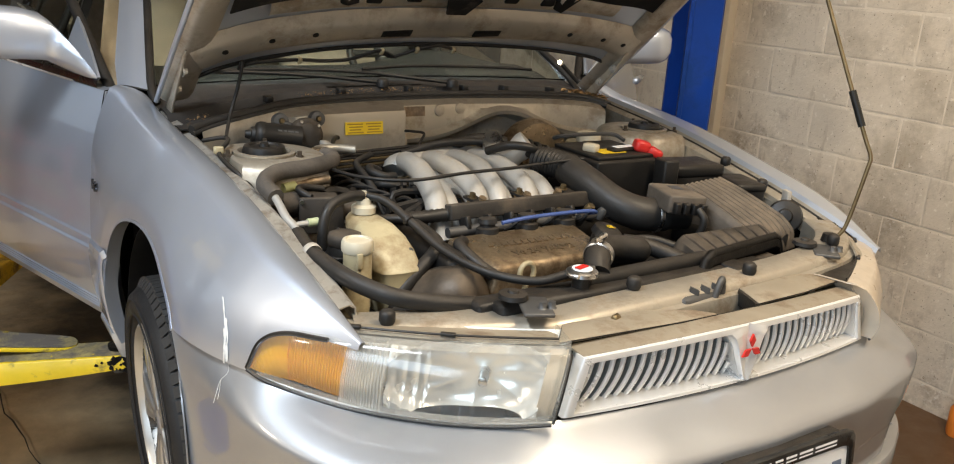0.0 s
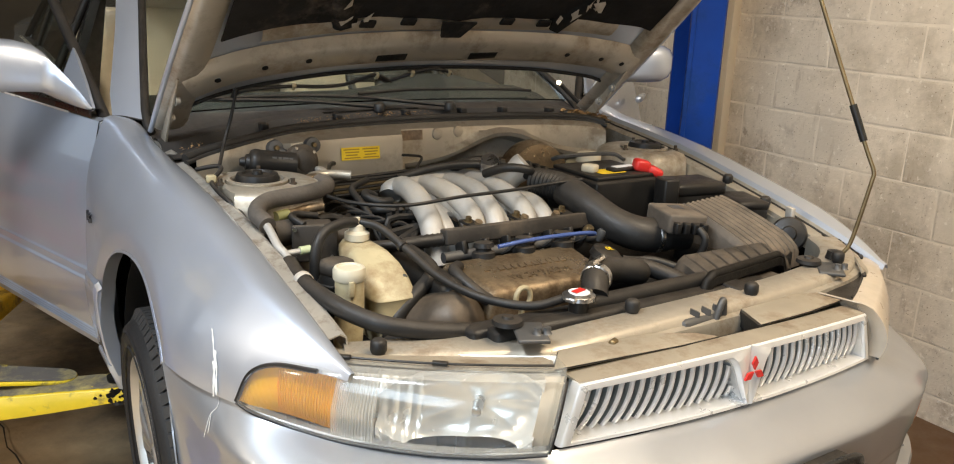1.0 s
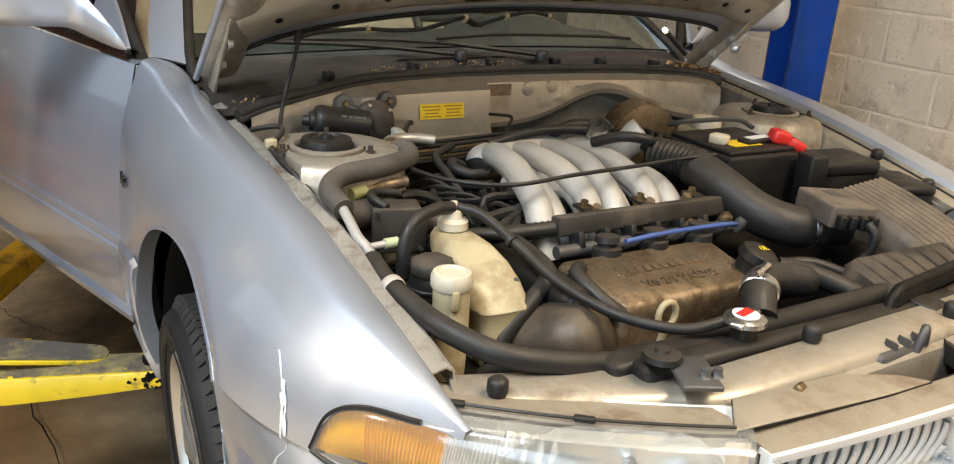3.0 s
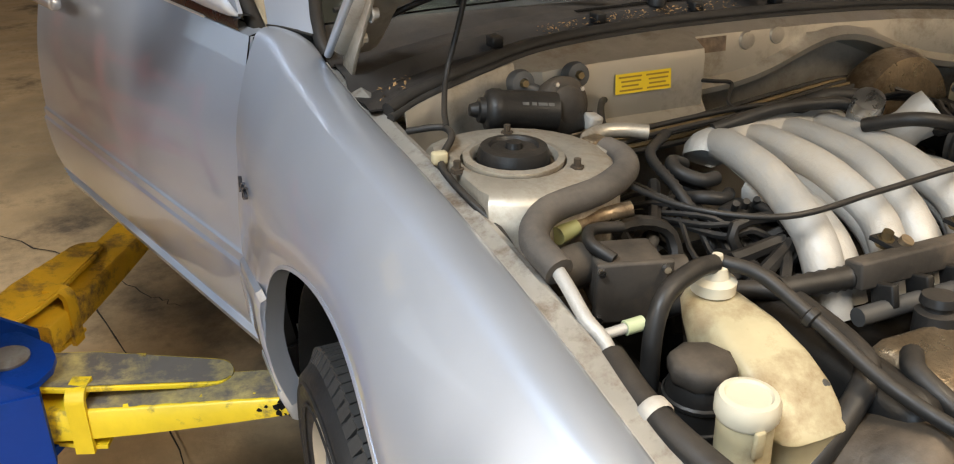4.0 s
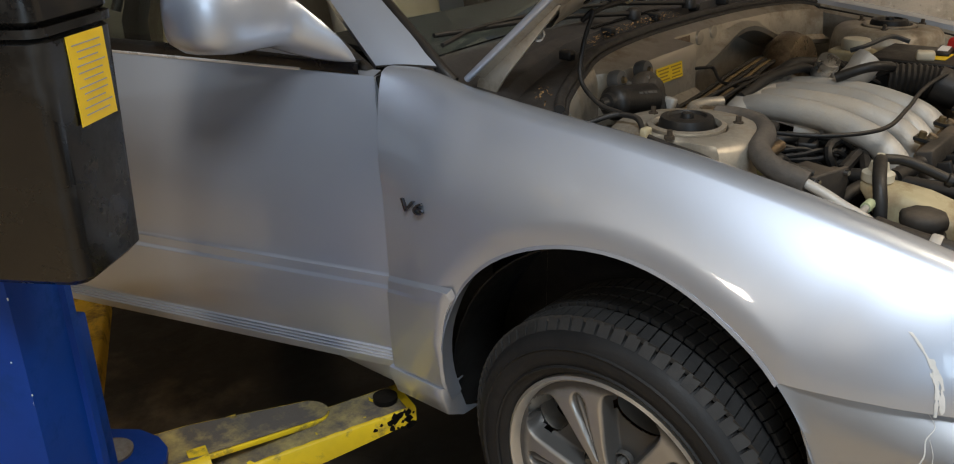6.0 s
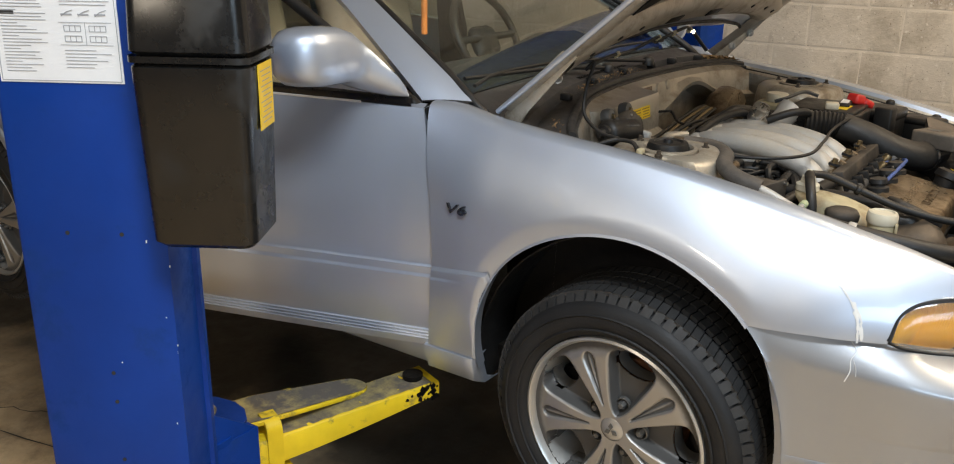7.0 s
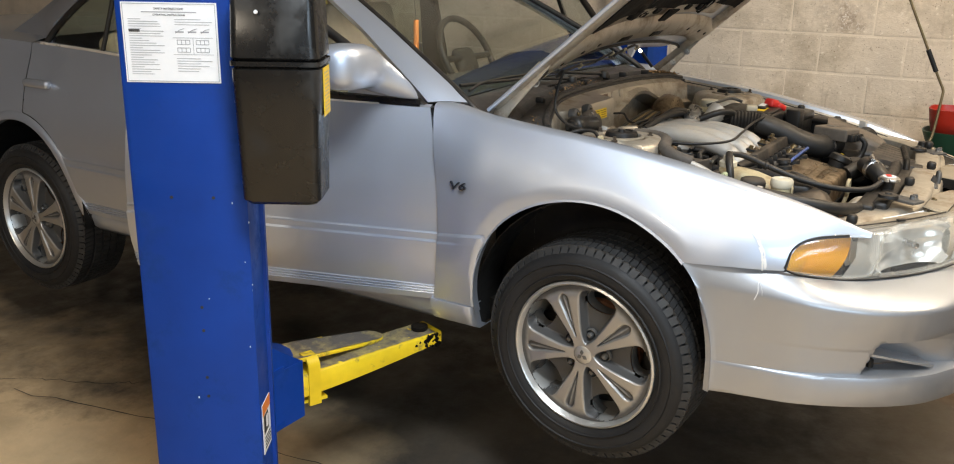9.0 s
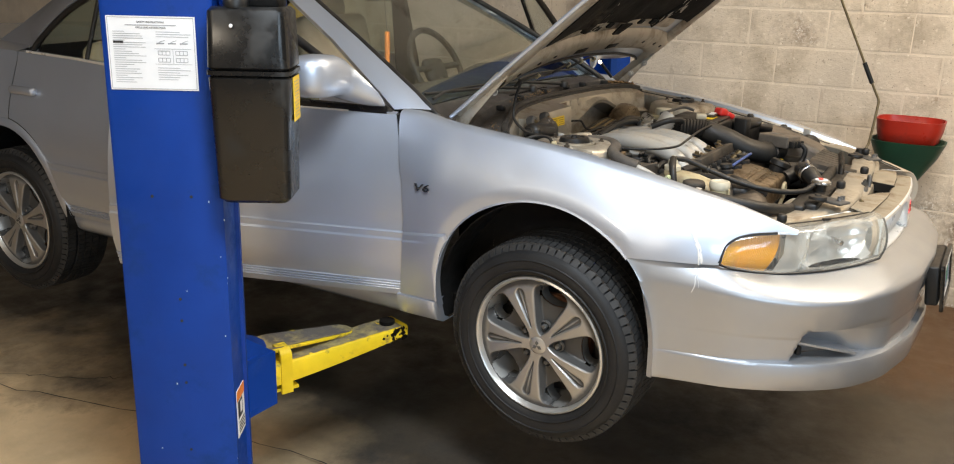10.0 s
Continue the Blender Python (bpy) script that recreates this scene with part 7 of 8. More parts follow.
HOSE_RUN = ((-0.535, 0.045), (-0.515, 0.058), (-0.47, 0.052), (-0.38, 0.034), (-0.31, 0.012), (-0.24, 0.006), (-0.20, 0.022), (-0.165, 0.038), (-0.14, 0.022), (-0.115, 0.006), (-0.09, 0.014), (-0.05, 0.036), (0.0, 0.052), (0.04, 0.044), (0.07, 0.030))
part("washer_hose", tube([on_rail(x, du) for x, du in HOSE_RUN], 0.0046, 8, 5), RUBBER, hood, "black washer hose clipped along the rail")
part("washer_hose", tube([on_rail(x, du, 0.046) for x, du in ((-0.24, 0.010), (-0.19, 0.036), (-0.165, 0.046), (-0.13, 0.026), (-0.10, 0.004))], 0.0036, 8, 5), RUBBER, hood)
for x, du in ((-0.38, 0.034), (-0.155, 0.038), (-0.05, 0.036), (0.06, 0.034)):
    part("hose_clip", box(on_rail(x, du, 0.046), (0.010, 0.020, 0.012), hm.to_3x3(), 0.003), MILKY, hood)
part("washer_hose", tube([on_rail(-0.535, 0.045), (-0.533, 0.235, 1.385), (-0.540, 0.250, 1.325), (-0.562, 0.240, 1.262), (-0.590, 0.18, 1.230), (-0.612, 0.118, 1.226)], 0.0046, 8, 6), RUBBER, hood)
for s in (-1, 1):
    h = part("hood_hinge", prism([(s * 0.672, 0.205, 1.415), (s * 0.672, 0.245, 1.425), (s * 0.672, 0.36, 1.315), (s * 0.672, 0.395, 1.262), (s * 0.672, 0.405, 1.225), (s * 0.672, 0.365, 1.225), (s * 0.672, 0.330, 1.275)], (s * 0.006, 0, 0), 0.001), PAINT_DULL, car, "silver hood hinge")
    for y, z in ((0.258, 1.36), (0.318, 1.31)):
        part("hinge_bolt", lathe([(0, 0.014), (0.008, 0.012), (0.009, 0.004), (0.013, 0.003), (0.013, 0)], (s * 0.672, y, z), (-s, 0, 0), 10), ALU, h)
    part("hinge_foot", box((s * 0.655, 0.365, 1.215), (0.035, 0.06, 0.02), None, 0.003), PAINT_DULL, h)

# prop rod
prop = part("prop_rod", tube([(0.548, -0.706, 1.090), (0.556, -0.716, 1.108), (0.566, -0.724, 1.14), (0.590, -0.732, 1.265), (0.594, -0.731, 1.292), (0.590, -0.715, 1.325), (0.583, -0.681, 1.395), (0.566, -0.60, 1.565), (0.552, -0.535, 1.705), (0.545, -0.50, 1.80), (0.542, -0.48, 1.95)], 0.0048, 8, 4), BRASS, car, "dull yellow bonnet prop rod")
part("prop_sleeve", rod((0.587, -0.700, 1.355), (0.5795, -0.664, 1.431), 0.0085), BLACK_PLASTIC, prop, "black grip sleeve")
part("prop_socket", lathe([(0, 0.02), (0.016, 0.018), (0.02, 0.0), (0, 0)], (0.545, -0.70, 1.088), seg=14), BLACK_PLASTIC, prop)

# ---- front end ----
TOPLINE = ((0.0, 0.0, -0.930, 0.941), (0.30, 0.22, -0.922, 0.942), (0.50, 0.40, -0.897, 0.942), (0.62, 0.52, -0.815, 0.928), (0.72, 0.625, -0.712, 0.924), (0.82, 0.725, -0.605, 0.938), (0.88, 0.785, -0.545, 0.957), (0.94, 0.828, -0.42, 0.957), (1.0, 0.848, -0.300, 0.951))
OUTLINE = ((0.0, 0.0, -1.036), (0.30, 0.268, -1.022), (0.50, 0.482, -0.972), (0.62, 0.618, -0.896), (0.72, 0.710, -0.790), (0.82, 0.787, -0.652), (0.88, 0.820, -0.550), (1.0, 0.853, -0.300))


def smooth_step(k):
    k = max(0.0, min(1.0, k))
    return k * k * (3 - 2 * k)


def knots(t, i):
    return [(k[0], k[i]) for k in t]


def bumper_point(s, z, push, side):
    a = abs(s)
    w = 0.035
    tx, ty, tz = (soft(knots(TOPLINE, i), a, w) for i in (1, 2, 3))
    ox, oy = (soft(knots(OUTLINE, i), a, w) for i in (1, 2))
    x, y = lerp(tx, ox, push), lerp(ty, oy, push)
    end = max(0.0, (a - 0.86) / 0.14)
    y_end = table(ARCH_FORE, z)
    y = lerp(y, y_end + 0.004, min(1.0, end) ** 1.3)
    x = lerp(x, 0.852 - 0.004 * max(0.0, push - 1.0), min(1.0, end) ** 2 * 0.8)
    return [side * x * (1.0 if side < 0 else 1.065), y, z]


LEVELS = ((None, 0.0), (-0.004, 0.06), (-0.010, 0.20), (-0.018, 0.38), (-0.028, 0.60), (-0.040, 0.82), (-0.050, 0.955), (-0.057, 1.02), (-0.062, 1.045), (-0.067, 1.052), (-0.074, 1.049), (-0.09, 1.037), (-0.11, 1.018), (-0.130, 0.993), (-0.143, 0.975), (-0.152, 0.962), (-0.160, 0.952), (-0.167, 0.943), (-0.172, 0.937), (-0.178, 0.931), (-0.182, 0.915), (-0.186, 0.912), (-0.192, 0.909), (-0.198, 0.905), (-0.207, 0.900), (-0.215, 0.895), (-0.222, 0.891), (-0.230, 0.886), (-0.236, 0.88), (-0.240, 0.878), (-0.246, 0.872), (-0.255, 0.86), (-0.262, 0.855))
ss = sorted({round(1 - 0.02 * i, 3) for i in range(101)} | {round(s_ * (0.49 + 0.005 * i), 3) for i in range(52) for s_ in (-1, 1)}, reverse=True)
rows = []
for s in ss:
    side = -1 if s > 0 else 1
    a = abs(s)
    tz = soft(knots(TOPLINE, 3), a, 0.035)
    col = []
    for dz, p in LEVELS:
        z = tz if dz is None else lerp(tz, 0.685, -dz / 0.262)
        q = bumper_point(s, z, p, side)
        # air opening under the lamp
        roof = 0.796 - 0.06 * (a - 0.5)
        outer = lerp(0.742, 0.718, (z - 0.69) / 0.10)
        if 0.47 < a < outer and z < roof:
            deep = 0.085 * smooth_step((a - 0.47) / 0.20) * smooth_step((roof - z) / 0.014) * smooth_step((outer - a) / 0.022)
            q[1] += deep * 0.8
            q[0] -= side * deep * 0.55
        col.append(q)
    rows.append(col)
bumper = part("front_bumper", grid(rows, 0.003), SHADED_BUMPER_PAINT, car, "silver front bumper with a chin lip")
rows = []
for s in ss:
    side = -1 if s > 0 else 1
    rows.append([bumper_point(s, z, p, side) for z, p in ((0.693, 0.35), (0.692, 0.90), (0.688, 1.00), (0.680, 1.03), (0.650, 1.04), (0.618, 1.02), (0.606, 0.98), (0.603, 0.80))])
part("chin_lip", grid(rows, 0.003), SHADED_BUMPER_PAINT, bumper)
for s in (-1, 1):
    c = bumper_point(-s * 0.715, 0.716, 0.90, s)
    part("fog_bracket", box((c[0] - s * 0.020, c[1] + 0.022, c[2]), (0.016, 0.02, 0.026), turn(0, 0, s * 40), 0.004), BLACK_PLASTIC, bumper)
    rows = []
    for k in np.linspace(0, 1, 12):
        c = Vector(bumper_point(-s * lerp(0.735, 0.585, k), lerp(0.752, 0.704, k), 0.90, s))
        inward = Vector((-s * 0.55, 0.8, 0))
        rows.append([c + inward * lerp(0.012, 0.004, k), c + inward * 0.11 + Vector((0, 0, 0.006))])
    part("fog_shelf", grid(rows, 0.006), SHADED_BUMPER_PAINT, bumper)
part("bumper_beam", box((0, -0.80, 0.80), (1.0, 0.08, 0.18), None, 0.02), SOOT_AND_SHADE, car)
SCRATCHES = (((-0.7960, -0.4835, 0.951), (-0.8025, -0.4970, 0.936), (-0.8145, -0.4915, 0.920), (-0.8225, -0.4945, 0.900), (-0.8262, -0.4880, 0.878)), ((-0.8150, -0.4960, 0.922), (-0.8205, -0.5040, 0.906), (-0.8240, -0.5060, 0.893)))
for line, wide in zip(SCRATCHES, (0.0013, 0.0008)):
    rows = [[p + Vector((-0.0016, -wide * w, 0.0005)), p + Vector((-0.0016, wide * w, 0.0005))] for p, w in ((p, 0.35 + 0.65 * abs(math.sin(3.1 * i))) for i, p in enumerate(smooth_path(line, 5)))]
    part("scrape", grid(rows, 0.0006), SCRATCH, bumper, "thin whitish scratch")

# number plate on its black bracket
plate = part("plate_bracket", box((0.018, -1.050, 0.806), (0.300, 0.040, 0.130), turn(-6), 0.008), BLACK_PLASTIC, bumper)
pm = axes((0.02, -1.0785, 0.802), (1, 0, 0), (0, 0.10, 1))
b = box((0, 0, 0), (0.300, 0.150, 0.003))
b.transform(pm)
pl = part("number_plate", b, WHITE_LABEL, bumper, "white number plate in a black dealer frame")
PLATE_INK = material("grey_blue_print", (0.13, 0.17, 0.24), 0.5)
GREEN_INK = material("green_print", (0.02, 0.25, 0.08), 0.5)
rows = []
for k in range(40):
    q = 2 * math.pi * (k + 0.5) / 40
    c_, s_ = math.cos(q), math.sin(q)
    ex, ey = abs(c_) ** 0.16 * (1 if c_ > 0 else -1), abs(s_) ** 0.16 * (1 if s_ > 0 else -1)
    inner = 0.053 if s_ > 0 else 0.062
    rows.append([pm @ Vector(p) for p in ((ex * 0.159, ey * 0.080, -0.004), (ex * 0.160, ey * 0.081, 0.004), (ex * 0.157, ey * 0.079, 0.0075), (ex * 0.148, lerp(ey * 0.076, ey * inner, 0.5), 0.0085), (ex * 0.144, ey * inner, 0.006), (ex * 0.1435, ey * inner, 0.001))])
rows.append(rows[0])
part("plate_frame", grid(rows), BLACK_GLOSS, bumper, "rounded black plate frame with white print")
for k, w in enumerate((0.058, 0.020, 0.028, 0.036, 0.060)):
    b = box((0, 0, 0), (w, 0.011, 0.001))
    b.transform(pm @ Matrix.Translation((-0.105 + (0, 0.050, 0.082, 0.121, 0.176)[k], 0.066, 0.0078)))
    part("print_bar", b, WHITE_LABEL, bumper)
for k in range(6):
    b = box((0, 0, 0), (0.026, 0.062, 0.001))
    b.transform(pm @ Matrix.Translation((-0.115 + 0.046 * k, -0.006, 0.0022)))
    part("print_bar", b, PLATE_INK, bumper)
b = prism([(-0.012, -0.03, 0), (0.012, -0.03, 0), (0, 0.025, 0)], (0, 0, 0.001))
b.transform(pm @ Matrix.Translation((0.002, 0.02, 0.0032)))
part("printed_tree", b, GREEN_INK, bumper)


# headlamps
LAMP_TOP = ((-0.785, -0.545, 0.963), (-0.764, -0.556, 1.014), (-0.736, -0.600, 1.041), (-0.692, -0.672, 1.050), (-0.640, -0.722, 1.053), (-0.550, -0.795, 1.056), (-0.450, -0.858, 1.058), (-0.372, -0.902, 1.060))
LAMP_BOT = ((-0.785, -0.545, 0.963), (-0.768, -0.566, 0.951), (-0.738, -0.598, 0.941), (-0.695, -0.645, 0.931), (-0.645, -0.702, 0.927), (-0.556, -0.792, 0.929), (-0.470, -0.862, 0.936), (-0.405, -0.912, 0.949))


LAMP_UPPER, LAMP_LOWER = smooth_path(LAMP_TOP, 12), smooth_path(LAMP_BOT, 12)


def headlamp(side):
    def at(u, v, inset=0.0):
        """u runs from the rear tip to the grille, v from the top to the bottom."""
        i = min(int(u * 84), 83)
        f = u * 84 - i
        p = LAMP_UPPER[i].lerp(LAMP_UPPER[i + 1], f).lerp(LAMP_LOWER[i].lerp(LAMP_LOWER[i + 1], f), v)
        out = 4 * v * (1 - v) * 0.020 * min(1, 3 * u) + 0.006
        n_ = Vector((-0.62, -0.78, 0.05))
        p = p + n_ * (out - inset)
        return Vector((p.x if side < 0 else -p.x * 1.065, p.y, p.z))
    def crest(u, v):
        """The lens with its rolled-over top edge (v below 0)."""
        if v >= 0:
            return at(u, v)
        k = -v * (0.25 + 0.75 * min(1.0, max(0.0, (u - 0.40) / 0.10)))
        return at(u, 0.0) + Vector((-side * 0.026 * k, 0.032 * k, 0.010 * math.sin(min(1.0, k) * 1.9)))
    us = np.linspace(0, 1, 29)
    vs = np.linspace(0, 1, 13)
    lamp_ = part("headlamp", grid([[at(u, v, 0.125 if u > 0.60 else lerp(0.030, 0.085, min(1.0, u / 0.4))) for v in vs] for u in us], 0.002), LAMP_BACK, car, "clear plastic headlamp with an amber corner lens")

    def bowl(u, v):
        r = ((u - 0.79) / 0.185) ** 2 + ((v - 0.5) / 0.62) ** 2
        d = 0.022 + 0.075 * max(0.0, 1 - r) ** 0.55
        turn_ = math.atan2((v - 0.5) * 0.9, (u - 0.79) * 3.2)
        flute = 0.0045 * abs(math.sin(u * 150)) if u < 0.69 else 0.0040 * abs(math.sin(turn_ * 3.5 + 0.6)) * min(1.0, 3 * r)
        return at(u, v, d + flute)
    part("reflector", grid([[bowl(u, v) for v in np.linspace(0.03, 0.97, 41)] for u in np.linspace(0.615, 0.950, 121)]), REFLECTOR, lamp_, "faceted silver reflector")
    rib_ = part("ribbed_section", grid([[at(u, v, 0.013 + 0.002 * (k % 2)) for v in (0.0, 0.5, 1.0)] for k, u in enumerate(np.linspace(0.50, 0.612, 33))]), RIBBED_CLEAR, lamp_)
    rib_.visible_shadow = False
    part("end_panel", grid([[at(u, v, 0.030) for v in (0.0, 0.3, 0.6, 0.98)] for u in (0.945, 0.97, 0.997)]), CLEAR_EDGE, lamp_)
    part("lower_trim", grid([[at(u, v, 0.007 + 0.018 * (v < 0.965)) for v in (0.95, 0.97, 0.985, 0.999)] for u in np.linspace(0.10, 0.99, 40)]), FLUTED, lamp_)
    def amber(u, v, ridge):
        # a second lens that stands back from the clear cover towards its front end
        return at(u, 0.03 + 0.94 * v + 0.24 * u * (0.25 + v), lerp(0.011, 0.042, smooth_step(u / 0.40)) + ridge)
    us_ = np.linspace(0.014, 0.285, 30)
    facets = grid([[amber(u, v, 0.0016 * math.sin(k * 1.9) * math.cos(v * 17)) for v in np.linspace(0.05, 0.95, 13)] for k, u in enumerate(us_)], 0.003)
    amb = part("amber_lens", facets, ORANGE_LENS, lamp_, "amber indicator lens")
    part("amber_ribs", grid([[amber(u, v, 0.0024 * (k % 2)) for v in np.linspace(0.05, 0.95, 9)] for k, u in enumerate(np.linspace(0.285, 0.500, 43))], 0.003), ORANGE_LENS, amb, "ribbed amber section")
    for o in (amb, *amb.children):
        o.visible_shadow = False
    lens = part("lens", grid([[crest(u, v) for v in [-1.0, -0.8, -0.6, -0.4, -0.2, -0.08] + list(vs)] for u in np.linspace(0.0, 1, 41)], 0.0025), LENS if side < 0 else CLEAR_EDGE, lamp_, "clear scuffed lens")
    lens.visible_shadow = False
    part("lens_end", grid([[crest(1.0, v), crest(1.0, v) + Vector((-side * 0.006, 0.020, 0)), crest(1.0, v) + Vector((-side * 0.02, 0.070, 0))] for v in [-1.0, -0.5] + list(vs)], 0.002), LENS if side < 0 else CLEAR_EDGE, lamp_)
    for o in [o for o in lamp_.children if o.name.split(".")[0] in ("lower_trim", "inner_bezel", "end_panel")]:
        o.visible_shadow = False
    # silver lip that shows through the rolled top edge
    part("upper_trim", grid([[at(u, 0.06, 0.030), at(u, 0.02, 0.012), crest(u, -0.3) + Vector((0, 0, -0.008)), crest(u, -0.8) + Vector((0, 0, -0.008)), crest(u, -1.0) + Vector((0, 0, -0.014))] for u in np.linspace(0.47, 0.99, 24)]), FLUTED, lamp_)
    if side < 0:
        part("bulb", lathe([(0, 0.02), (0.008, 0.017), (0.010, -0.03), (0, -0.03)], at(0.80, 0.5, 0.070), (-side * -0.6, -0.75, 0), 12), STEEL, lamp_)
        part("lamp_gasket", tube([at(u, 0.0, 0.004) + Vector((0, 0, 0.0)) for u in np.linspace(0, 0.43, 24)], 0.0042, 6, 2), BLACK_PLASTIC, lamp_)
        part("lamp_gasket", tube([at(1.0, v, 0.004) + Vector((-side * 0.003, 0, 0)) for v in np.linspace(0, 1, 7)], 0.003, 6, 2), BLACK_PLASTIC, lamp_)
    part("inner_bezel", tube([at(0.613, v, 0.012) for v in np.linspace(0.05, 0.95, 9)], 0.003, 6, 2), FLUTED, lamp_)
    part("lamp_gasket", tube([at(u, 1.0, 0.004) + Vector((0, 0, -0.002)) for u in np.linspace(0, 1, 15)], 0.0034, 6, 2), BLACK_PLASTIC, lamp_)
    shelf = [[crest(u, -1.0) + Vector((0, 0.002, -0.004)), at(u, 0.0, 0.0) + Vector((-side * 0.05, 0.07, 0.0)), at(u, 0.0, 0.0) + Vector((-side * 0.06, 0.12, -0.012))] for u in np.linspace(0.44, 0.97, 15)]
    part("lamp_shelf", grid(shelf, 0.004), COVER_DUST if side < 0 else BLACK_PLASTIC, lamp_)
    part("shelf_seam", tube([crest(u, -1.0) + Vector((0, 0.004, 0.001)) for u in np.linspace(0.47, 0.97, 12)], 0.0022, 6, 2), BLACK_PLASTIC, lamp_)
    for u in (0.50, 0.72):
        part("shelf_clip", box(crest(u, -1.0) + Vector((0, 0, 0.003)), (0.026, 0.010, 0.007), turn(0, 0, 38 * side), 0.002), BLACK_PLASTIC, lamp_)
    return lamp_


headlamp(-1)
headlamp(1)


# grille, centred a little towards the wall
GRILLE_X = 0.022


def gp(x, v, out=0.0):
    """x from the grille's middle, v 0 at the top edge and 1 at the bottom edge, out towards the front."""
    x *= lerp(0.918, 1.0, v)
    return Vector((GRILLE_X + x, -0.925 + 0.20 * x * x - 0.006 * v - out, lerp(1.058 - 0.07 * x * x, 0.946, v)))


xs = np.linspace(-1, 1, 41)
GT, GB = 0.13, 0.94


def shield(v):
    """Half width of the centre panel."""
    k = max(0.0, min(1.0, 1 - (v - GT) / (GB - GT)))
    return 0.007 + 0.040 * k ** 0.85 + 0.014 * k ** 8


def surround(s):
    """One half of the frame: the band between the outline and the opening."""
    rows_ = []

    def add(outer, inner, lip=0.006):
        (xo, vo), (xi, vi) = outer, inner
        rows_.append([gp(s * xo, vo, -0.016), gp(s * xo, vo, 0.001), gp(s * lerp(xo, xi, 0.15), lerp(vo, vi, 0.15), 0.005), gp(s * lerp(xo, xi, 0.6), lerp(vo, vi, 0.6), lip), gp(s * lerp(xo, xi, 0.85), lerp(vo, vi, 0.85), lip), gp(s * xi, vi, 0.001), gp(s * xi, vi, -0.012)])
    for k in np.linspace(0, 1, 24)[:-1]:
        add((lerp(0.398, 0.0, k), 1.0), (lerp(0.378, shield(GB), k), GB), 0.004)
    for k in np.linspace(0, 1, 18)[:-1]:
        v = lerp(GB, GT, k)
        add((0.0, lerp(1.0, 0.0, k)), (shield(v), v), 0.010)
    for k in np.linspace(0, 1, 24)[:-1]:
        add((lerp(0.0, 0.398, k), 0.0), (lerp(shield(GT), 0.378, k), GT))
    for k in np.linspace(0, 1, 12):
        add((0.398, k), (0.378, lerp(GT, GB, k)))
    return rows_


bm = bmesh.new()
for s in (-1, 1):
    add_grid(bm, surround(s))
bmesh.ops.recalc_face_normals(bm, faces=bm.faces)
grille = part("grille_frame", bm, CHROME_SILVER, car, "satin silver grille surround")
part("grille_backing", grid([[gp(x * 0.39, v, -0.051) for v in (0.0, 0.5, 1.0)] for x in np.linspace(-1, 1, 9)], 0.003), SOOT_AND_SHADE, grille)
for s in (-1, 1):
    # sloping ledge under the bars, and the side walls of the opening
    part("grille_ledge", grid([[gp(s * x, 0.935, 0.000), gp(s * x, 0.930, -0.006), gp(s * x, 0.918, -0.024), gp(s * x, 0.915, -0.055)] for x in np.linspace(0.012, 0.378, 15)], 0.002), CHROME_SILVER, grille)
    part("opening_wall", grid([[gp(s * 0.378, v, 0.0), gp(s * 0.374, v, -0.03), gp(s * 0.372, v, -0.051)] for v in np.linspace(GT, GB, 6)], 0.002), CHROME_SILVER, grille)
    part("opening_wall", grid([[gp(s * shield(v), v, 0.0), gp(s * (shield(v) + 0.002), v, -0.03), gp(s * (shield(v) + 0.004), v, -0.051)] for v in np.linspace(GT, GB, 12)], 0.002), CHROME_SILVER, grille)
    for k in range(16):
        X = s * lerp(0.024, 0.366, k / 15)
        rows, front = [], []
        for j in np.linspace(0, 1, 15):
            v = lerp(GT - 0.02, 0.918, j)
            if abs(X) < shield(v) + 0.002:
                continue
            o = -0.003 - 0.021 * max(0.0, (j - 0.25) / 0.75) ** 1.7
            rows.append([gp(X - 0.0036, v, -0.050), gp(X - 0.0042, v, o - 0.005), gp(X + 0.0042, v, o - 0.005), gp(X + 0.0036, v, -0.050)])
            front.append([gp(X - 0.0044, v, o - 0.0055), gp(X - 0.0034, v, o - 0.001), gp(X - 0.0016, v, o + 0.0006), gp(X + 0.0016, v, o + 0.0006), gp(X + 0.0034, v, o - 0.001), gp(X + 0.0044, v, o - 0.0055)])
        bar = part("grille_bar", grid(rows), GRILLE_DARK, grille)
        part("bar_face", grid(front), CHROME_SILVER, bar, "bright front edge of a grille bar")
for a in (90, 210, 330):
    b = prism([(0, 0.0, 0), (0.0072, 0.0125, 0), (0, 0.025, 0), (-0.0072, 0.0125, 0)], (0, 0, 0.004))
    b.transform(axes(gp(0, 0.39, 0.0115), (1, 0, 0), (0, 0.05, 1)) @ pose(0, 0, 0, 0, 0, a - 90) @ Matrix.Translation((0, 0.0025, 0)))
    part("emblem_petal", b, RED, grille, "red emblem diamond")

# panels over the radiator
def cover(outline, z, name, label):
    o = part(name, prism([(x, y, z) for x, y in outline], (0, 0, -0.006), 0.002), COVER_DUST, car, label)
    # thin black line drawn round the plate as shade in its gap
    part("edge_gap", tube([(x, y, z - 0.003) for x, y in outline + outline[:1]], 0.0014, 6, 1, smooth=False), SOOT_AND_SHADE, o)
    return o


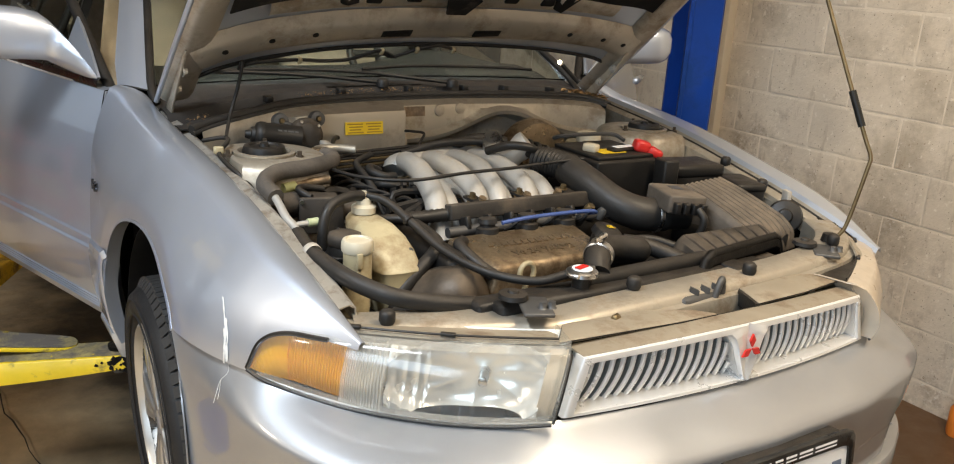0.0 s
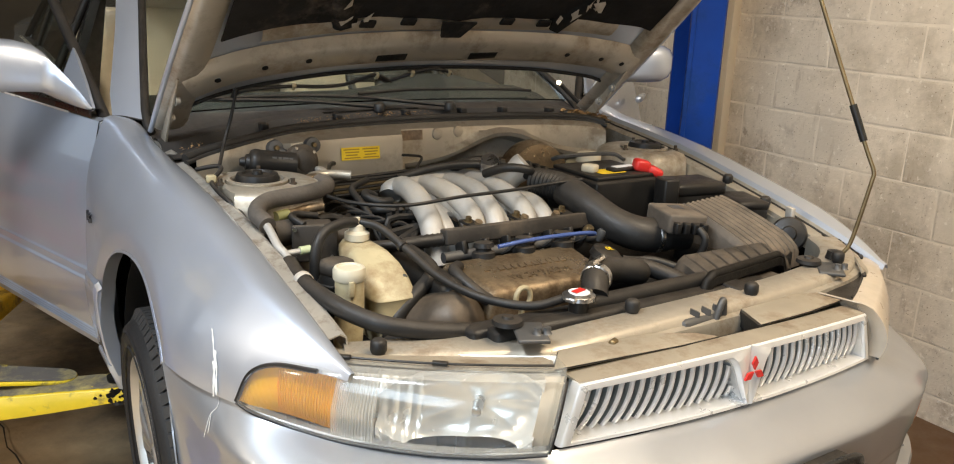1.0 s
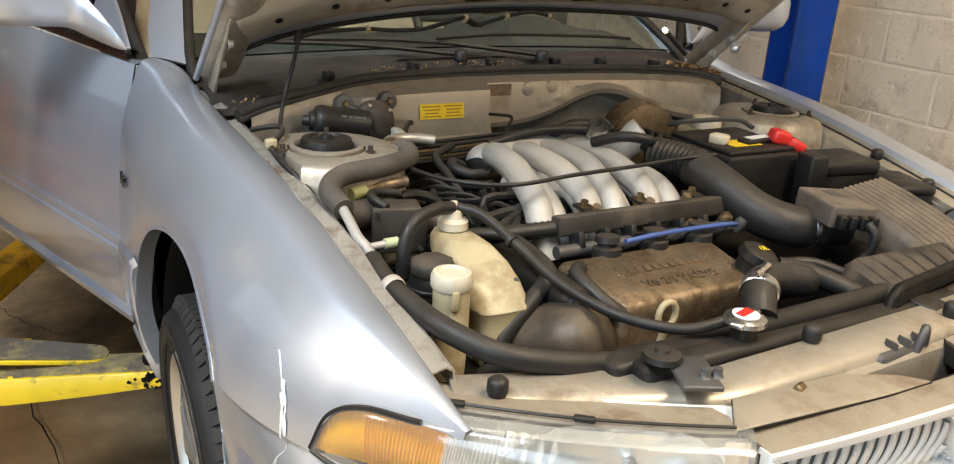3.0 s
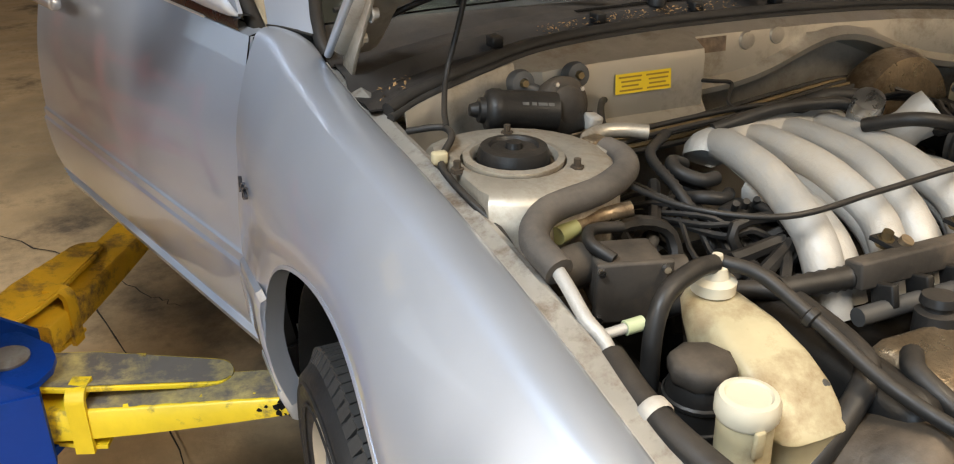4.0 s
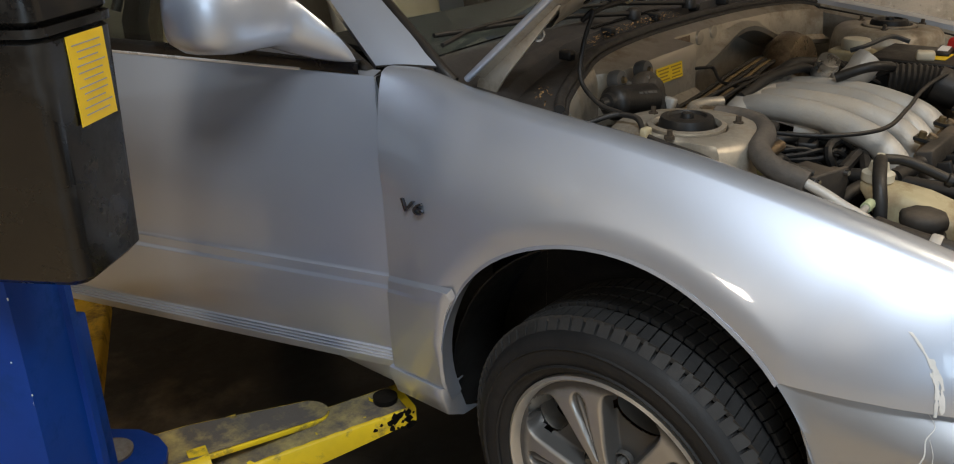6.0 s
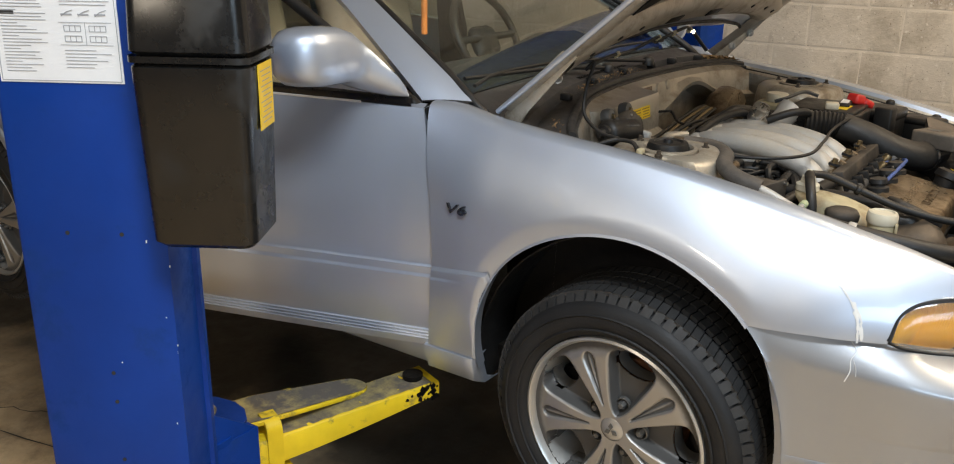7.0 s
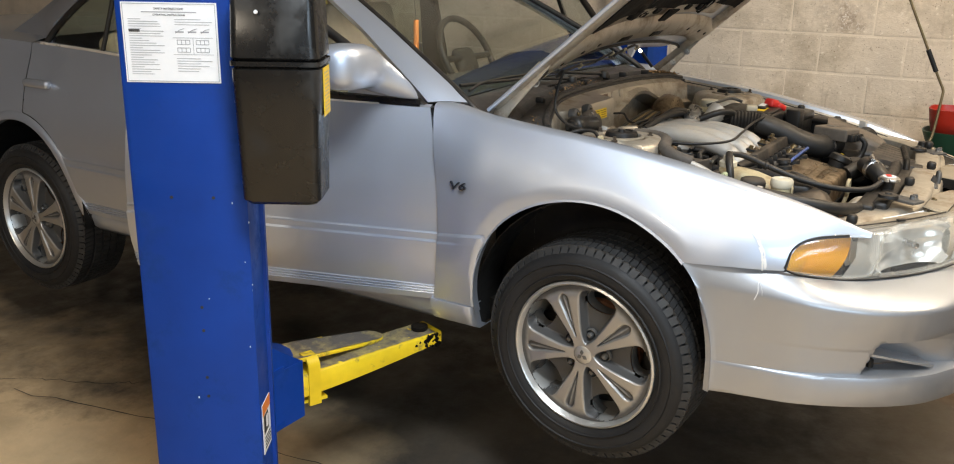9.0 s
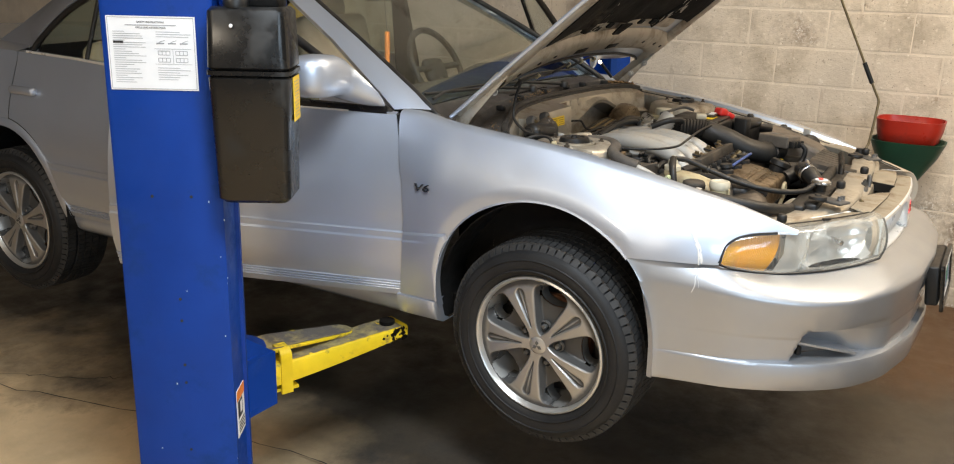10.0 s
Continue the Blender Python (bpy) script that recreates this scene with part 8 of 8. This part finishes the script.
part("header_panel", grid([[gp(x * 0.395, 0.0) + Vector((0, 0.0, 0.001)), gp(x * 0.395, 0.0) + Vector((0, 0.045, 0.003)), gp(x * 0.395, 0.0) + Vector((0, 0.055, -0.002))] for x in xs], 0.004), COVER_DUST, car, "dusty silver header panel")
cover([(-0.365, -0.86), (-0.31, -0.80), (-0.12, -0.81), (-0.04, -0.845), (-0.01, -0.878), (-0.10, -0.878), (-0.25, -0.868)], 1.064, "radiator_cover", "dusty tan cover plate")
rc = cover([(0.105, -0.875), (0.135, -0.80), (0.30, -0.785), (0.365, -0.80), (0.37, -0.852), (0.25, -0.868)], 1.066, "radiator_cover", "dusty tan cover plate")
part("cover_lip", box((0.115, -0.842, 1.050), (0.008, 0.075, 0.03), turn(0, 0, -22)), BLACK_PLASTIC, rc)
for k in range(3):
    part("latch_plate", prism([(-0.005 + 0.03 * k, -0.79, 1.03), (0.02 + 0.03 * k, -0.80, 1.03), (0.022 + 0.03 * k, -0.80, 1.075), (0.008 + 0.03 * k, -0.79, 1.082)], (0.004, 0.006, 0)), SHELF_GREY, car)
latch = part("hood_latch", box((0.035, -0.790, 1.040), (0.12, 0.03, 0.055), turn(0, 0, 6), 0.012), SHELF_GREY, car, "dark greasy hood latch")
part("latch_hook", tube([(0.060, -0.800, 1.035), (0.072, -0.802, 1.080), (0.085, -0.797, 1.090), (0.092, -0.795, 1.06)], 0.007, 8, 5), SHELF_GREY, latch)
part("radiator_well", box((0.0, -0.795, 0.93), (0.76, 0.09, 0.10)), SOOT_AND_SHADE, car)

# radiator support with its bends
SUPPORT = ((-0.625, -0.628, 1.052), (-0.50, -0.672, 1.054), (-0.37, -0.728, 1.056), (-0.30, -0.765, 1.062), (-0.20, -0.775, 1.070), (0.0, -0.770, 1.074), (0.25, -0.758, 1.076), (0.40, -0.745, 1.080), (0.53, -0.722, 1.086), (0.635, -0.655, 1.086), (0.695, -0.57, 1.088))
path = smooth_path(SUPPORT, 6)
rows = []
for i, p in enumerate(path):
    d = (path[min(i + 1, len(path) - 1)] - path[max(i - 1, 0)]).normalized()
    s = Vector((d.y, -d.x, 0)).normalized()
    rows.append([p - s * 0.052 + Vector((0, 0, -0.05)), p - s * 0.050 + Vector((0, 0, -0.004)), p - s * 0.044, p + s * 0.018, p + s * 0.026 + Vector((0, 0, -0.006)), p + s * 0.030 + Vector((0, 0, -0.016)), p + s * 0.044 + Vector((0, 0, -0.018)), p + s * 0.048 + Vector((0, 0, -0.03)), p + s * 0.05 + Vector((0, 0, -0.09))])
support = part("radiator_support", grid(rows, 0.002), PAINT_DULL, car, "dusty silver radiator support panel")
for x, y, z in ((-0.578, -0.658, 1.054), (0.20, -0.765, 1.075), (-0.09, -0.735, 1.074), (0.690, -0.370, 1.122), (0.700, -0.225, 1.152), (0.53, -0.72, 1.087)):
    part("bump_stop", lathe([(0, 0.025), (0.009, 0.025), (0.014, 0.020), (0.0145, 0.006), (0.012, 0), (0, 0)], (x, y, z), seg=16), RUBBER, car, "black rubber bump stop")
for x, y, r in ((-0.345, -0.742, -25), (0.475, -0.725, -45)):
    bk = part("mount_bracket", box((x + 0.008, y - 0.012, 1.082), (0.055, 0.085, 0.008), turn(0, 0, r), 0.003), SHELF_GREY, car, "dark grey radiator mount bracket")
    part("bracket_bush", lathe([(0, 0.014), (0.009, 0.014), (0.011, 0.010), (0.026, 0.008), (0.028, 0), (0, 0)], (x - 0.012, y + 0.03, 1.088), seg=18), RUBBER, bk)
    for dx in (0.010, 0.026):
        part("bracket_bolt", lathe([(0, 0.012), (0.007, 0.012), (0.0075, 0.002), (0.010, 0.0)], (x + dx, y - 0.03 - 0.3 * (dx - 0.01), 1.086), seg=6), SHELF_GREY, bk)
part("yellow_tag", box((-0.205, -0.815, 1.060), (0.02, 0.012, 0.022), turn(30, 0, 20), 0.004), BRASS, car)
# radiator top, cap and the hose across it
part("radiator_top", box((-0.03, -0.695, 1.045), (0.70, 0.045, 0.06), None, 0.012), BLACK_PLASTIC, car, "black radiator top tank")
part("top_rail", tube([(-0.16, -0.672, 1.075), (0.0, -0.67, 1.078), (0.17, -0.665, 1.08)], 0.018, 10, 4), BLACK_PLASTIC, car)
neck = part("filler_neck", rod((-0.182, -0.688, 1.06), (-0.182, -0.688, 1.10), 0.018), BLACK_PLASTIC, car)
rcap = part("radiator_cap", lathe([(0, 0.012), (0.024, 0.011), (0.031, 0.007), (0.032, 0.0), (0, 0)], (-0.182, -0.688, 1.100), seg=20), STEEL, car, "steel radiator cap with a red sticker")
part("cap_ears", box((-0.182, -0.688, 1.105), (0.078, 0.022, 0.010), turn(0, 0, 25), 0.004), STEEL, rcap)
part("cap_sticker", lathe([(0, 0.0132), (0.020, 0.0126), (0.020, 0.010)], (-0.182, -0.688, 1.100), seg=20), WHITE_LABEL, rcap, "white and red warning sticker")
mark(0, 0.002, 0.030, 0.014, RED, base=axes((-0.182, -0.688, 1.1140), (1, 0.3, 0), (-0.3, 1, 0)), to=rcap)
th = part("thermostat_hose", tube([(-0.125, -0.665, 1.085), (-0.105, -0.640, 1.105), (-0.07, -0.61, 1.112), (-0.015, -0.595, 1.105), (0.04, -0.60, 1.095), (0.05, -0.57, 1.08), (0.01, -0.535, 1.06)], 0.027, 14, 6), RUBBER, car, "black thermostat hose")
part("hose_band", lathe([(0.0285, -0.010), (0.031, -0.008), (0.031, 0.008), (0.0285, 0.010)], (-0.092, -0.628, 1.108), (0.8, 0.6, 0.15), 20), STEEL, th, "bright hose clamp")
part("band_screw", rod((-0.108, -0.628, 1.138), (-0.070, -0.616, 1.144), 0.007), STEEL, th)
part("band_tag", box((-0.105, -0.648, 1.105), (0.03, 0.004, 0.025), turn(20, 0, 30)), WHITE_LABEL, th)
part("cross_hose", tube([(0.06, -0.53, 1.09), (0.10, -0.56, 1.085), (0.14, -0.60, 1.07), (0.16, -0.64, 1.06)], 0.018, 10, 5), RUBBER, car)
part("cross_hose", tube([(0.10, -0.50, 1.08), (0.15, -0.53, 1.085), (0.20, -0.58, 1.07)], 0.010, 8, 5), RUBBER, car)

# horn and the front corner brackets
# solid black block that imitates the shaded opening behind the horn
part("horn_recess", box((0.712, -0.47, 1.02), (0.03, 0.26, 0.13), turn(0, 0, 0), 0.01), SOOT_AND_SHADE, car)
horn = part("horn", lathe([(0, 0.03), (0.016, 0.028), (0.020, 0.020), (0.040, 0.016), (0.045, 0.008), (0.045, -0.008), (0.03, -0.022), (0, -0.025)], (0.648, -0.490, 1.078), (-0.75, -0.6, 0.35), 26), BLACK_PLASTIC, car, "black disc horn")
part("horn_bracket", box((0.668, -0.470, 1.118), (0.012, 0.03, 0.05), turn(0, 0, -20), 0.003), ALU, horn)
for s in (-1, 1):
    part("lamp_bracket", box((s * 0.615, -0.665, 1.035), (0.045, 0.06, 0.03), turn(0, 0, s * -30), 0.005), BLACK_PLASTIC, car)
part("corner_plate", grid([[(0.56, -0.76, 1.082), (0.625, -0.70, 1.082)], [(0.545, -0.80, 1.045), (0.64, -0.755, 1.045)], [(0.54, -0.82, 0.98), (0.64, -0.77, 0.98)]], 0.004), PAINT_DULL, car)
part("wing_plate", grid([[(0.690, -0.36, 1.128), (0.676, -0.372, 1.108)], [(0.692, -0.46, 1.108), (0.680, -0.472, 1.090)], [(0.688, -0.56, 1.085), (0.678, -0.572, 1.068)]], 0.003), PAINT_DULL, car)
for k in range(7):
    part("corner_loom", tube([(0.56 + 0.012 * k, -0.735, 1.06 - 0.012 * k), (0.57 + 0.01 * k, -0.765, 1.03), (0.565, -0.79, 0.99 - 0.01 * k)], 0.008, 6, 4), BLACK_PLASTIC, car)

# engine-size badge on both front fenders
for s in (-1, 1):
    x = s * (fender_x(0.41, 1.056) + 0.002)
    fm = axes((x, 0.41, 1.056), (0, -1 if s < 0 else 1, 0), (-s * 0.10, 0, 1))
    f_par = fender_r if s < 0 else fender_l
    b_ = words("V6", fm @ Matrix.Translation((0, 0, 0.0035)), 0.034, BADGE_BLACK, f_par, "badge", 0.003, 0.95)
    for v in b_.data.vertices:
        loc = fm.inverted() @ v.co
        loc.x = loc.x * 1.7 + 0.2 * loc.y
        v.co = fm @ loc


# ---- wheels ----
def wheel():
    """Axis along x, outer face towards -x, hub centre at the origin."""
    w = thing("wheel", (0, 0, 0), "five-spoke silver alloy wheel with a worn black tyre", "wheel", "wheels")
    R = 0.322
    prof = [(0.222, -0.010), (0.232, -0.022), (0.262, -0.030), (0.290, -0.026), (0.303, -0.010), (0.308, 0.006), (0.3105, 0.04), (0.3105, 0.165), (0.308, 0.192), (0.300, 0.212), (0.25, 0.22), (0.21, 0.20), (0.21, 0.16), (0.21, 0.02), (0.222, -0.010)]
    tyre = part("tyre", lathe(prof, (0, 0, 0), (1, 0, 0), 72), TYRE, w, "worn black tyre with cut tread")
    # tread blocks
    bm = bmesh.new()
    for k in range(96):
        a = 2 * math.pi * k / 96
        for x, wd, sk in ((0.022, 0.040, 0.4), (0.068, 0.030, -0.3), (0.104, 0.030, -0.3), (0.139, 0.030, 0.3), (0.182, 0.040, -0.4)):
            aa = a + sk * 0.02
            c = Vector((x, (R - 0.0006 - (0.003 if x in (0.022, 0.182) else 0)) * math.cos(aa), (R - 0.0006 - (0.003 if x in (0.022, 0.182) else 0)) * math.sin(aa)))
            add_box(bm, c, (wd, 0.009, 0.0182), Matrix.Rotation(aa, 3, "X") @ turn(0, sk * 22, 0))
    for k in range(72):
        aa = 2 * math.pi * k / 72
        for x_, r_, tl in ((0.000, 0.3085, -52), (0.204, 0.3055, 52)):
            add_box(bm, Vector((x_, r_ * math.cos(aa), r_ * math.sin(aa))), (0.024, 0.010, 0.0215), Matrix.Rotation(aa, 3, "X") @ turn(0, 0, -tl))
    part("tread", bm, TREAD, tyre)["kind"] = "stuff"
    for r in (0.276, 0.243):
        part("sidewall_ring", lathe([(r - 0.003, -0.0285), (r, -0.0315), (r + 0.003, -0.0285)], (0, 0, 0), (1, 0, 0), 64), TYRE, tyre)
    rim = part("rim", lathe([(0.222, -0.008), (0.2215, -0.018), (0.216, -0.021), (0.211, -0.016), (0.206, 0.002), (0.200, 0.012), (0.196, 0.05), (0.188, 0.19), (0.21, 0.20)], (0, 0, 0), (1, 0, 0), 72), RIM_BRIGHT, w, "bright machined rim lip")
    # dark disc standing in for the shade deep in the barrel
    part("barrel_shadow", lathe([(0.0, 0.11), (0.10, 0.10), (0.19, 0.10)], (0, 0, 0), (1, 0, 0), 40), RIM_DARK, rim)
    disc = part("brake_disc", lathe([(0, 0.06), (0.07, 0.06), (0.075, 0.082), (0.135, 0.084), (0.137, 0.10), (0, 0.10)], (0, 0, 0), (1, 0, 0), 40), RUST, w, "rusty brake disc")
    part("hub_plate", lathe([(0, 0.030), (0.060, 0.032), (0.072, 0.034), (0, 0.045)], (0, 0, 0), (1, 0, 0), 40), RIM, w)

    def pt(r, t, x):
        return (x, r * math.cos(t), r * math.sin(t))

    def window(r, t):
        return ((r - 0.169) / 0.036) ** 2 + (r * (radians(36) - abs(t)) / 0.049) ** 2 < 1

    def casting(r, t):
        """Depth of the cast face at a radius and an angle from the spoke's middle."""
        v = abs(r * t)
        half = soft(((0.02, 0.020), (0.05, 0.0150), (0.07, 0.0175), (0.10, 0.0255), (0.13, 0.0345), (0.16, 0.0435), (0.18, 0.052), (0.193, 0.066), (0.200, 0.092), (0.204, 0.14)), r, 0.006)
        x = -0.007 - 0.006 * math.sin(math.pi * min(1.0, r / 0.23)) + 0.006 * smooth_part((r - 0.17) / 0.04)
        x += 0.036 * smooth_part((v - half) / 0.013) * smooth_part((r - 0.034) / 0.010)
        g = lerp(0.0022, 0.0150, max(0.0, min(1.0, (r - 0.062) / 0.105)))
        if r > 0.167:
            g *= math.sqrt(max(0.0, 1 - ((r - 0.167) / 0.017) ** 2))
        if 0.058 < r < 0.185:
            x += 0.0085 * smooth_part((g - v) / 0.004 + 0.3) - 0.004 * smooth_part(1 - v / (0.45 * g + 1e-4))
        return x
    for k in range(5):
        t0 = 2 * math.pi * k / 5 + radians(142)
        # a fifth of the cast face: the spoke, its groove and the pockets to both sides
        bm = bmesh.new()
        n_r, n_a = 64, 72
        vs_ = [[bm.verts.new(pt(lerp(0.028, 0.209, i / n_r), t0 + radians(lerp(-36, 36, j / n_a)), casting(lerp(0.028, 0.209, i / n_r), radians(lerp(-36, 36, j / n_a))))) for j in range(n_a + 1)] for i in range(n_r + 1)]
        for i in range(n_r):
            for j in range(n_a):
                if not window(lerp(0.028, 0.209, (i + 0.5) / n_r), radians(lerp(-36, 36, (j + 0.5) / n_a))):
                    bm.faces.new((vs_[i][j], vs_[i][j + 1], vs_[i + 1][j + 1], vs_[i + 1][j]))
        for v in [v for v in bm.verts if not v.link_faces]:
            bm.verts.remove(v)
        part("spoke", bm, RIM_CAST, w, sharp=80)
        # wall of the oval window
        tm_ = t0 + radians(36)
        rows = []
        for i in range(33):
            q = 2 * math.pi * i / 32
            hr, hv = 0.169 + 0.0345 * math.cos(q), 0.047 * math.sin(q)
            rows.append([pt(hr + 0.002 * math.cos(q), tm_ + 1.05 * hv / hr, 0.0295), pt(hr, tm_ + hv / hr, 0.036), pt(hr - 0.001, tm_ + hv / hr, 0.066)])
        part("window_wall", grid(rows), RIM, w)
        tn = t0 + radians(36)
        c = Vector(pt(0.0605, tn, 0.012))
        part("nut_well", lathe([(0.0185, 0.006), (0.0172, -0.002), (0.0150, -0.003), (0.0138, 0.006), (0.0132, 0.012), (0, 0.012)], c, (1, 0, 0), 16), RIM, w)
        part("wheel_nut", lathe([(0, -0.012), (0.006, -0.012), (0.0095, -0.008), (0.0095, 0.014), (0, 0.014)], c, (1, 0, 0), 6), RIM, w)
    cap = part("centre_cap", lathe([(0, -0.0125), (0.022, -0.0115), (0.028, -0.008), (0.029, 0.0)], (0, 0, 0), (1, 0, 0), 32), RIM_BRIGHT, w)
    for a in (90, 210, 330):
        b = prism([(0, 0.001, 0), (0.006, 0.0095, 0), (0, 0.018, 0), (-0.006, 0.0095, 0)], (0, 0, 0.0015))
        b.transform(axes((-0.0135, 0, 0), (0, -1, 0), (0, 0, 1)) @ pose(0, 0, 0, 0, 0, a - 90))
        part("cap_emblem", b, RIM, cap)
    return w


first = wheel()
HUB_Z = 0.598
# the front wheels hang with their tops leaning out and are steered a little
first.matrix_basis = pose(-0.809, -0.012, HUB_Z, -3, -2.35, -2.9) @ Matrix.Scale(1.041, 4)
copy_thing(first, pose(-0.813, REAR_Y, HUB_Z - 0.027, 23, 0, 0))
copy_thing(first, pose(0.850, -0.012, HUB_Z, 10, -2.35, 177.1))
copy_thing(first, pose(0.850, REAR_Y, HUB_Z - 0.027, 40, 0, 180))
for y in (0, REAR_Y):
    for s in (-1, 1):
        part("axle_stub", rod((s * 0.70, y, HUB_Z), (s * 0.30, y, HUB_Z + 0.06), 0.03), SOOT_AND_SHADE, car)
        part("suspension_strut", rod((s * 0.64, y + 0.02, HUB_Z + 0.05), (s * 0.57, y + 0.02, 1.18), 0.035), SOOT_AND_SHADE, car)
        part("lower_arm", box((s * 0.48, y, HUB_Z - 0.10), (0.42, 0.08, 0.05), turn(0, s * 14), 0.01), SOOT_AND_SHADE, car)

# ---- by the wall ----
def tray(profile, c):
    rows_ = []
    for r, z, k in profile:
        ring = []
        for i in range(36):
            a_ = 2 * math.pi * i / 36
            c_, s_ = math.cos(a_), math.sin(a_)
            ring.append((c[0] + r * 0.8 * abs(c_) ** k * (1 if c_ > 0 else -1), c[1] + r * abs(s_) ** k * (1 if s_ > 0 else -1), z))
        rows_.append(ring)
    return grid(rows_, 0, True)


fun = thing("funnel", (1.95, -0.745, 0.84), "red enamel drip funnel standing in a green drum", "funnel")
part("bowl", tray(((0.04, 0.86, 1), (0.10, 0.915, 0.8), (0.145, 0.945, 0.6), (0.158, 1.0, 0.6), (0.165, 1.055, 0.6), (0.158, 1.055, 0.6), (0.148, 0.99, 0.6), (0.12, 0.955, 0.7), (0.03, 0.88, 1)), (1.95, -0.745)), RED_TIN, fun)
part("spout", rod((1.95, -0.745, 0.60), (1.95, -0.745, 0.87), 0.03, 0.045), RED_TIN, fun)
drum = thing("drain_drum", (1.95, -0.745, 0), "dark green oil drain drum with a flared top", "drum")
part("shell", tray(((0.01, 0.0, 1), (0.10, 0.0, 1), (0.105, 0.02, 1), (0.105, 0.10, 1), (0.045, 0.14, 1), (0.045, 0.62, 1), (0.065, 0.72, 0.9), (0.150, 0.86, 0.7), (0.182, 0.945, 0.6), (0.172, 0.945, 0.6), (0.15, 0.88, 0.7), (0.055, 0.73, 0.9), (0.04, 0.64, 1)), (1.95, -0.745)), GREEN_TIN, drum)
bt = thing("bottle", (2.09, -0.36, 0), "orange plastic bottle standing by the wall", "bottle")
part("shell", lathe([(0, 0.0), (0.036, 0.0), (0.04, 0.015), (0.04, 0.11), (0.018, 0.145), (0.014, 0.165), (0, 0.165)], (2.12, -0.34, 0), seg=20), ORANGE_LABEL, bt)

# steel wall shelf with a box, seen through the car's windows
shelf_ = thing("wall_shelf", (1.98, 3.55, 1.22), "grey steel shelf fixed to the block wall", "shelf")
part("shelf_board", box((1.98, 3.55, 1.235), (0.44, 1.0, 0.022), None, 0.004), SHELF_GREY, shelf_)
for y in (3.15, 3.95):
    part("shelf_bracket", prism([(2.195, y, 1.0), (2.195, y, 1.223), (1.80, y, 1.223)], (0, 0.015, 0)), SHELF_GREY, shelf_)
carton = thing("cardboard_box", (2.0, 3.55, 1.247), "yellow cardboard box with red and white print", "box")
part("carton", box((2.0, 3.55, 1.385), (0.30, 0.40, 0.276), None, 0.004), CARDBOARD, carton)
part("carton_flap", box((1.93, 3.55, 1.526), (0.15, 0.39, 0.004), turn(0, 4, 0)), CARDBOARD, carton)
for y, z, w_, h_, m_ in ((3.62, 1.37, 0.11, 0.09, RED), (3.62, 1.37, 0.07, 0.055, WHITE_LABEL), (3.46, 1.35, 0.09, 0.06, RED), (3.46, 1.35, 0.075, 0.02, YELLOW_LABEL)):
    part("print_bar", box((1.8495 - (0.0012 if m_ is not RED else 0.0), y, z), (0.002, w_, h_), None, 0.0), m_, carton)

# red trolley beside the car
tro = thing("trolley", (-2.75, 3.1, 0), "red steel workshop trolley with a coiled black hose", "trolley")
for z in (0.30, 0.62, 0.95):
    part("shelf", box((-2.75, 3.1, z), (0.5, 0.95, 0.035), turn(0, 0, 25), 0.008), RED_TIN, tro)
for dx, dy in ((-0.24, -0.46), (0.24, -0.46), (-0.24, 0.46), (0.24, 0.46)):
    p = turn(0, 0, 25) @ Vector((dx, dy, 0)) + Vector((-2.75, 3.1, 0))
    part("post", box((p.x, p.y, 0.55), (0.04, 0.04, 1.1), turn(0, 0, 25), 0.005), RED_TIN, tro)
    part("castor", lathe([(0, 0.02), (0.045, 0.02), (0.045, -0.02), (0, -0.02)], (p.x, p.y, 0.045), (1, 0.4, 0), 16), BLACK_PLASTIC, tro)
part("brace", rod((-2.45, 2.75, 0.32), (-2.85, 3.55, 0.93), 0.015), RED_TIN, tro)
hose_c = thing("coiled_hose", (-2.72, 3.05, 0.64), "coil of black rubber hose lying on the trolley", "hose")
for k in range(5):
    part("coil", tube([(-2.72 + 0.17 * math.cos(a), 3.05 + 0.17 * math.sin(a), 0.652 + 0.024 * k) for a in np.linspace(0, 2 * math.pi, 25)], 0.012, 8, 1, smooth=False), RUBBER, hose_c)

# ---- the block wall's blocks ----
BW, BH = 0.434, 0.2095
BLOCK_MESHES = []
for k in range(6):
    rng = random.Random(40 + k)
    b = bmesh.new()
    rows = []
    n1, n2 = 8, 5
    for i in range(n1):
        row = []
        for j in range(n2):
            y = (BW - 0.006) / 2 * (-1, -0.965, -0.5, -0.2, 0.2, 0.5, 0.965, 1)[i] + rng.uniform(-0.0015, 0.0015)
            z = (BH - 0.006) / 2 * (-1, -0.93, 0, 0.93, 1)[j] + rng.uniform(-0.0015, 0.0015)
            e = i in (0, n1 - 1) or j in (0, n2 - 1)
            row.append((0.0015 if e else rng.uniform(-0.0006, 0.0006), y, z))
        rows.append(row)
    add_grid(b, rows)
    me = bpy.data.meshes.new("block")
    bmesh.ops.recalc_face_normals(b, faces=b.faces)
    b.to_mesh(me)
    b.free()
    me.materials.append(BLOCK)
    BLOCK_MESHES.append(me)
rng = random.Random(77)
for r in range(15):
    z = 1.157 + BH * (r - 5.5)
    if z < -0.02:
        continue
    for c in range(17):
        y = (0.636 if r % 2 else 0.469) + BW * (c - 8.5)
        ob = new("block", BLOCK_MESHES[rng.randrange(6)])
        ob.location = (WALL_X + 0.0082 + rng.uniform(-0.001, 0.001), y, z)
        ob.parent = wall_east
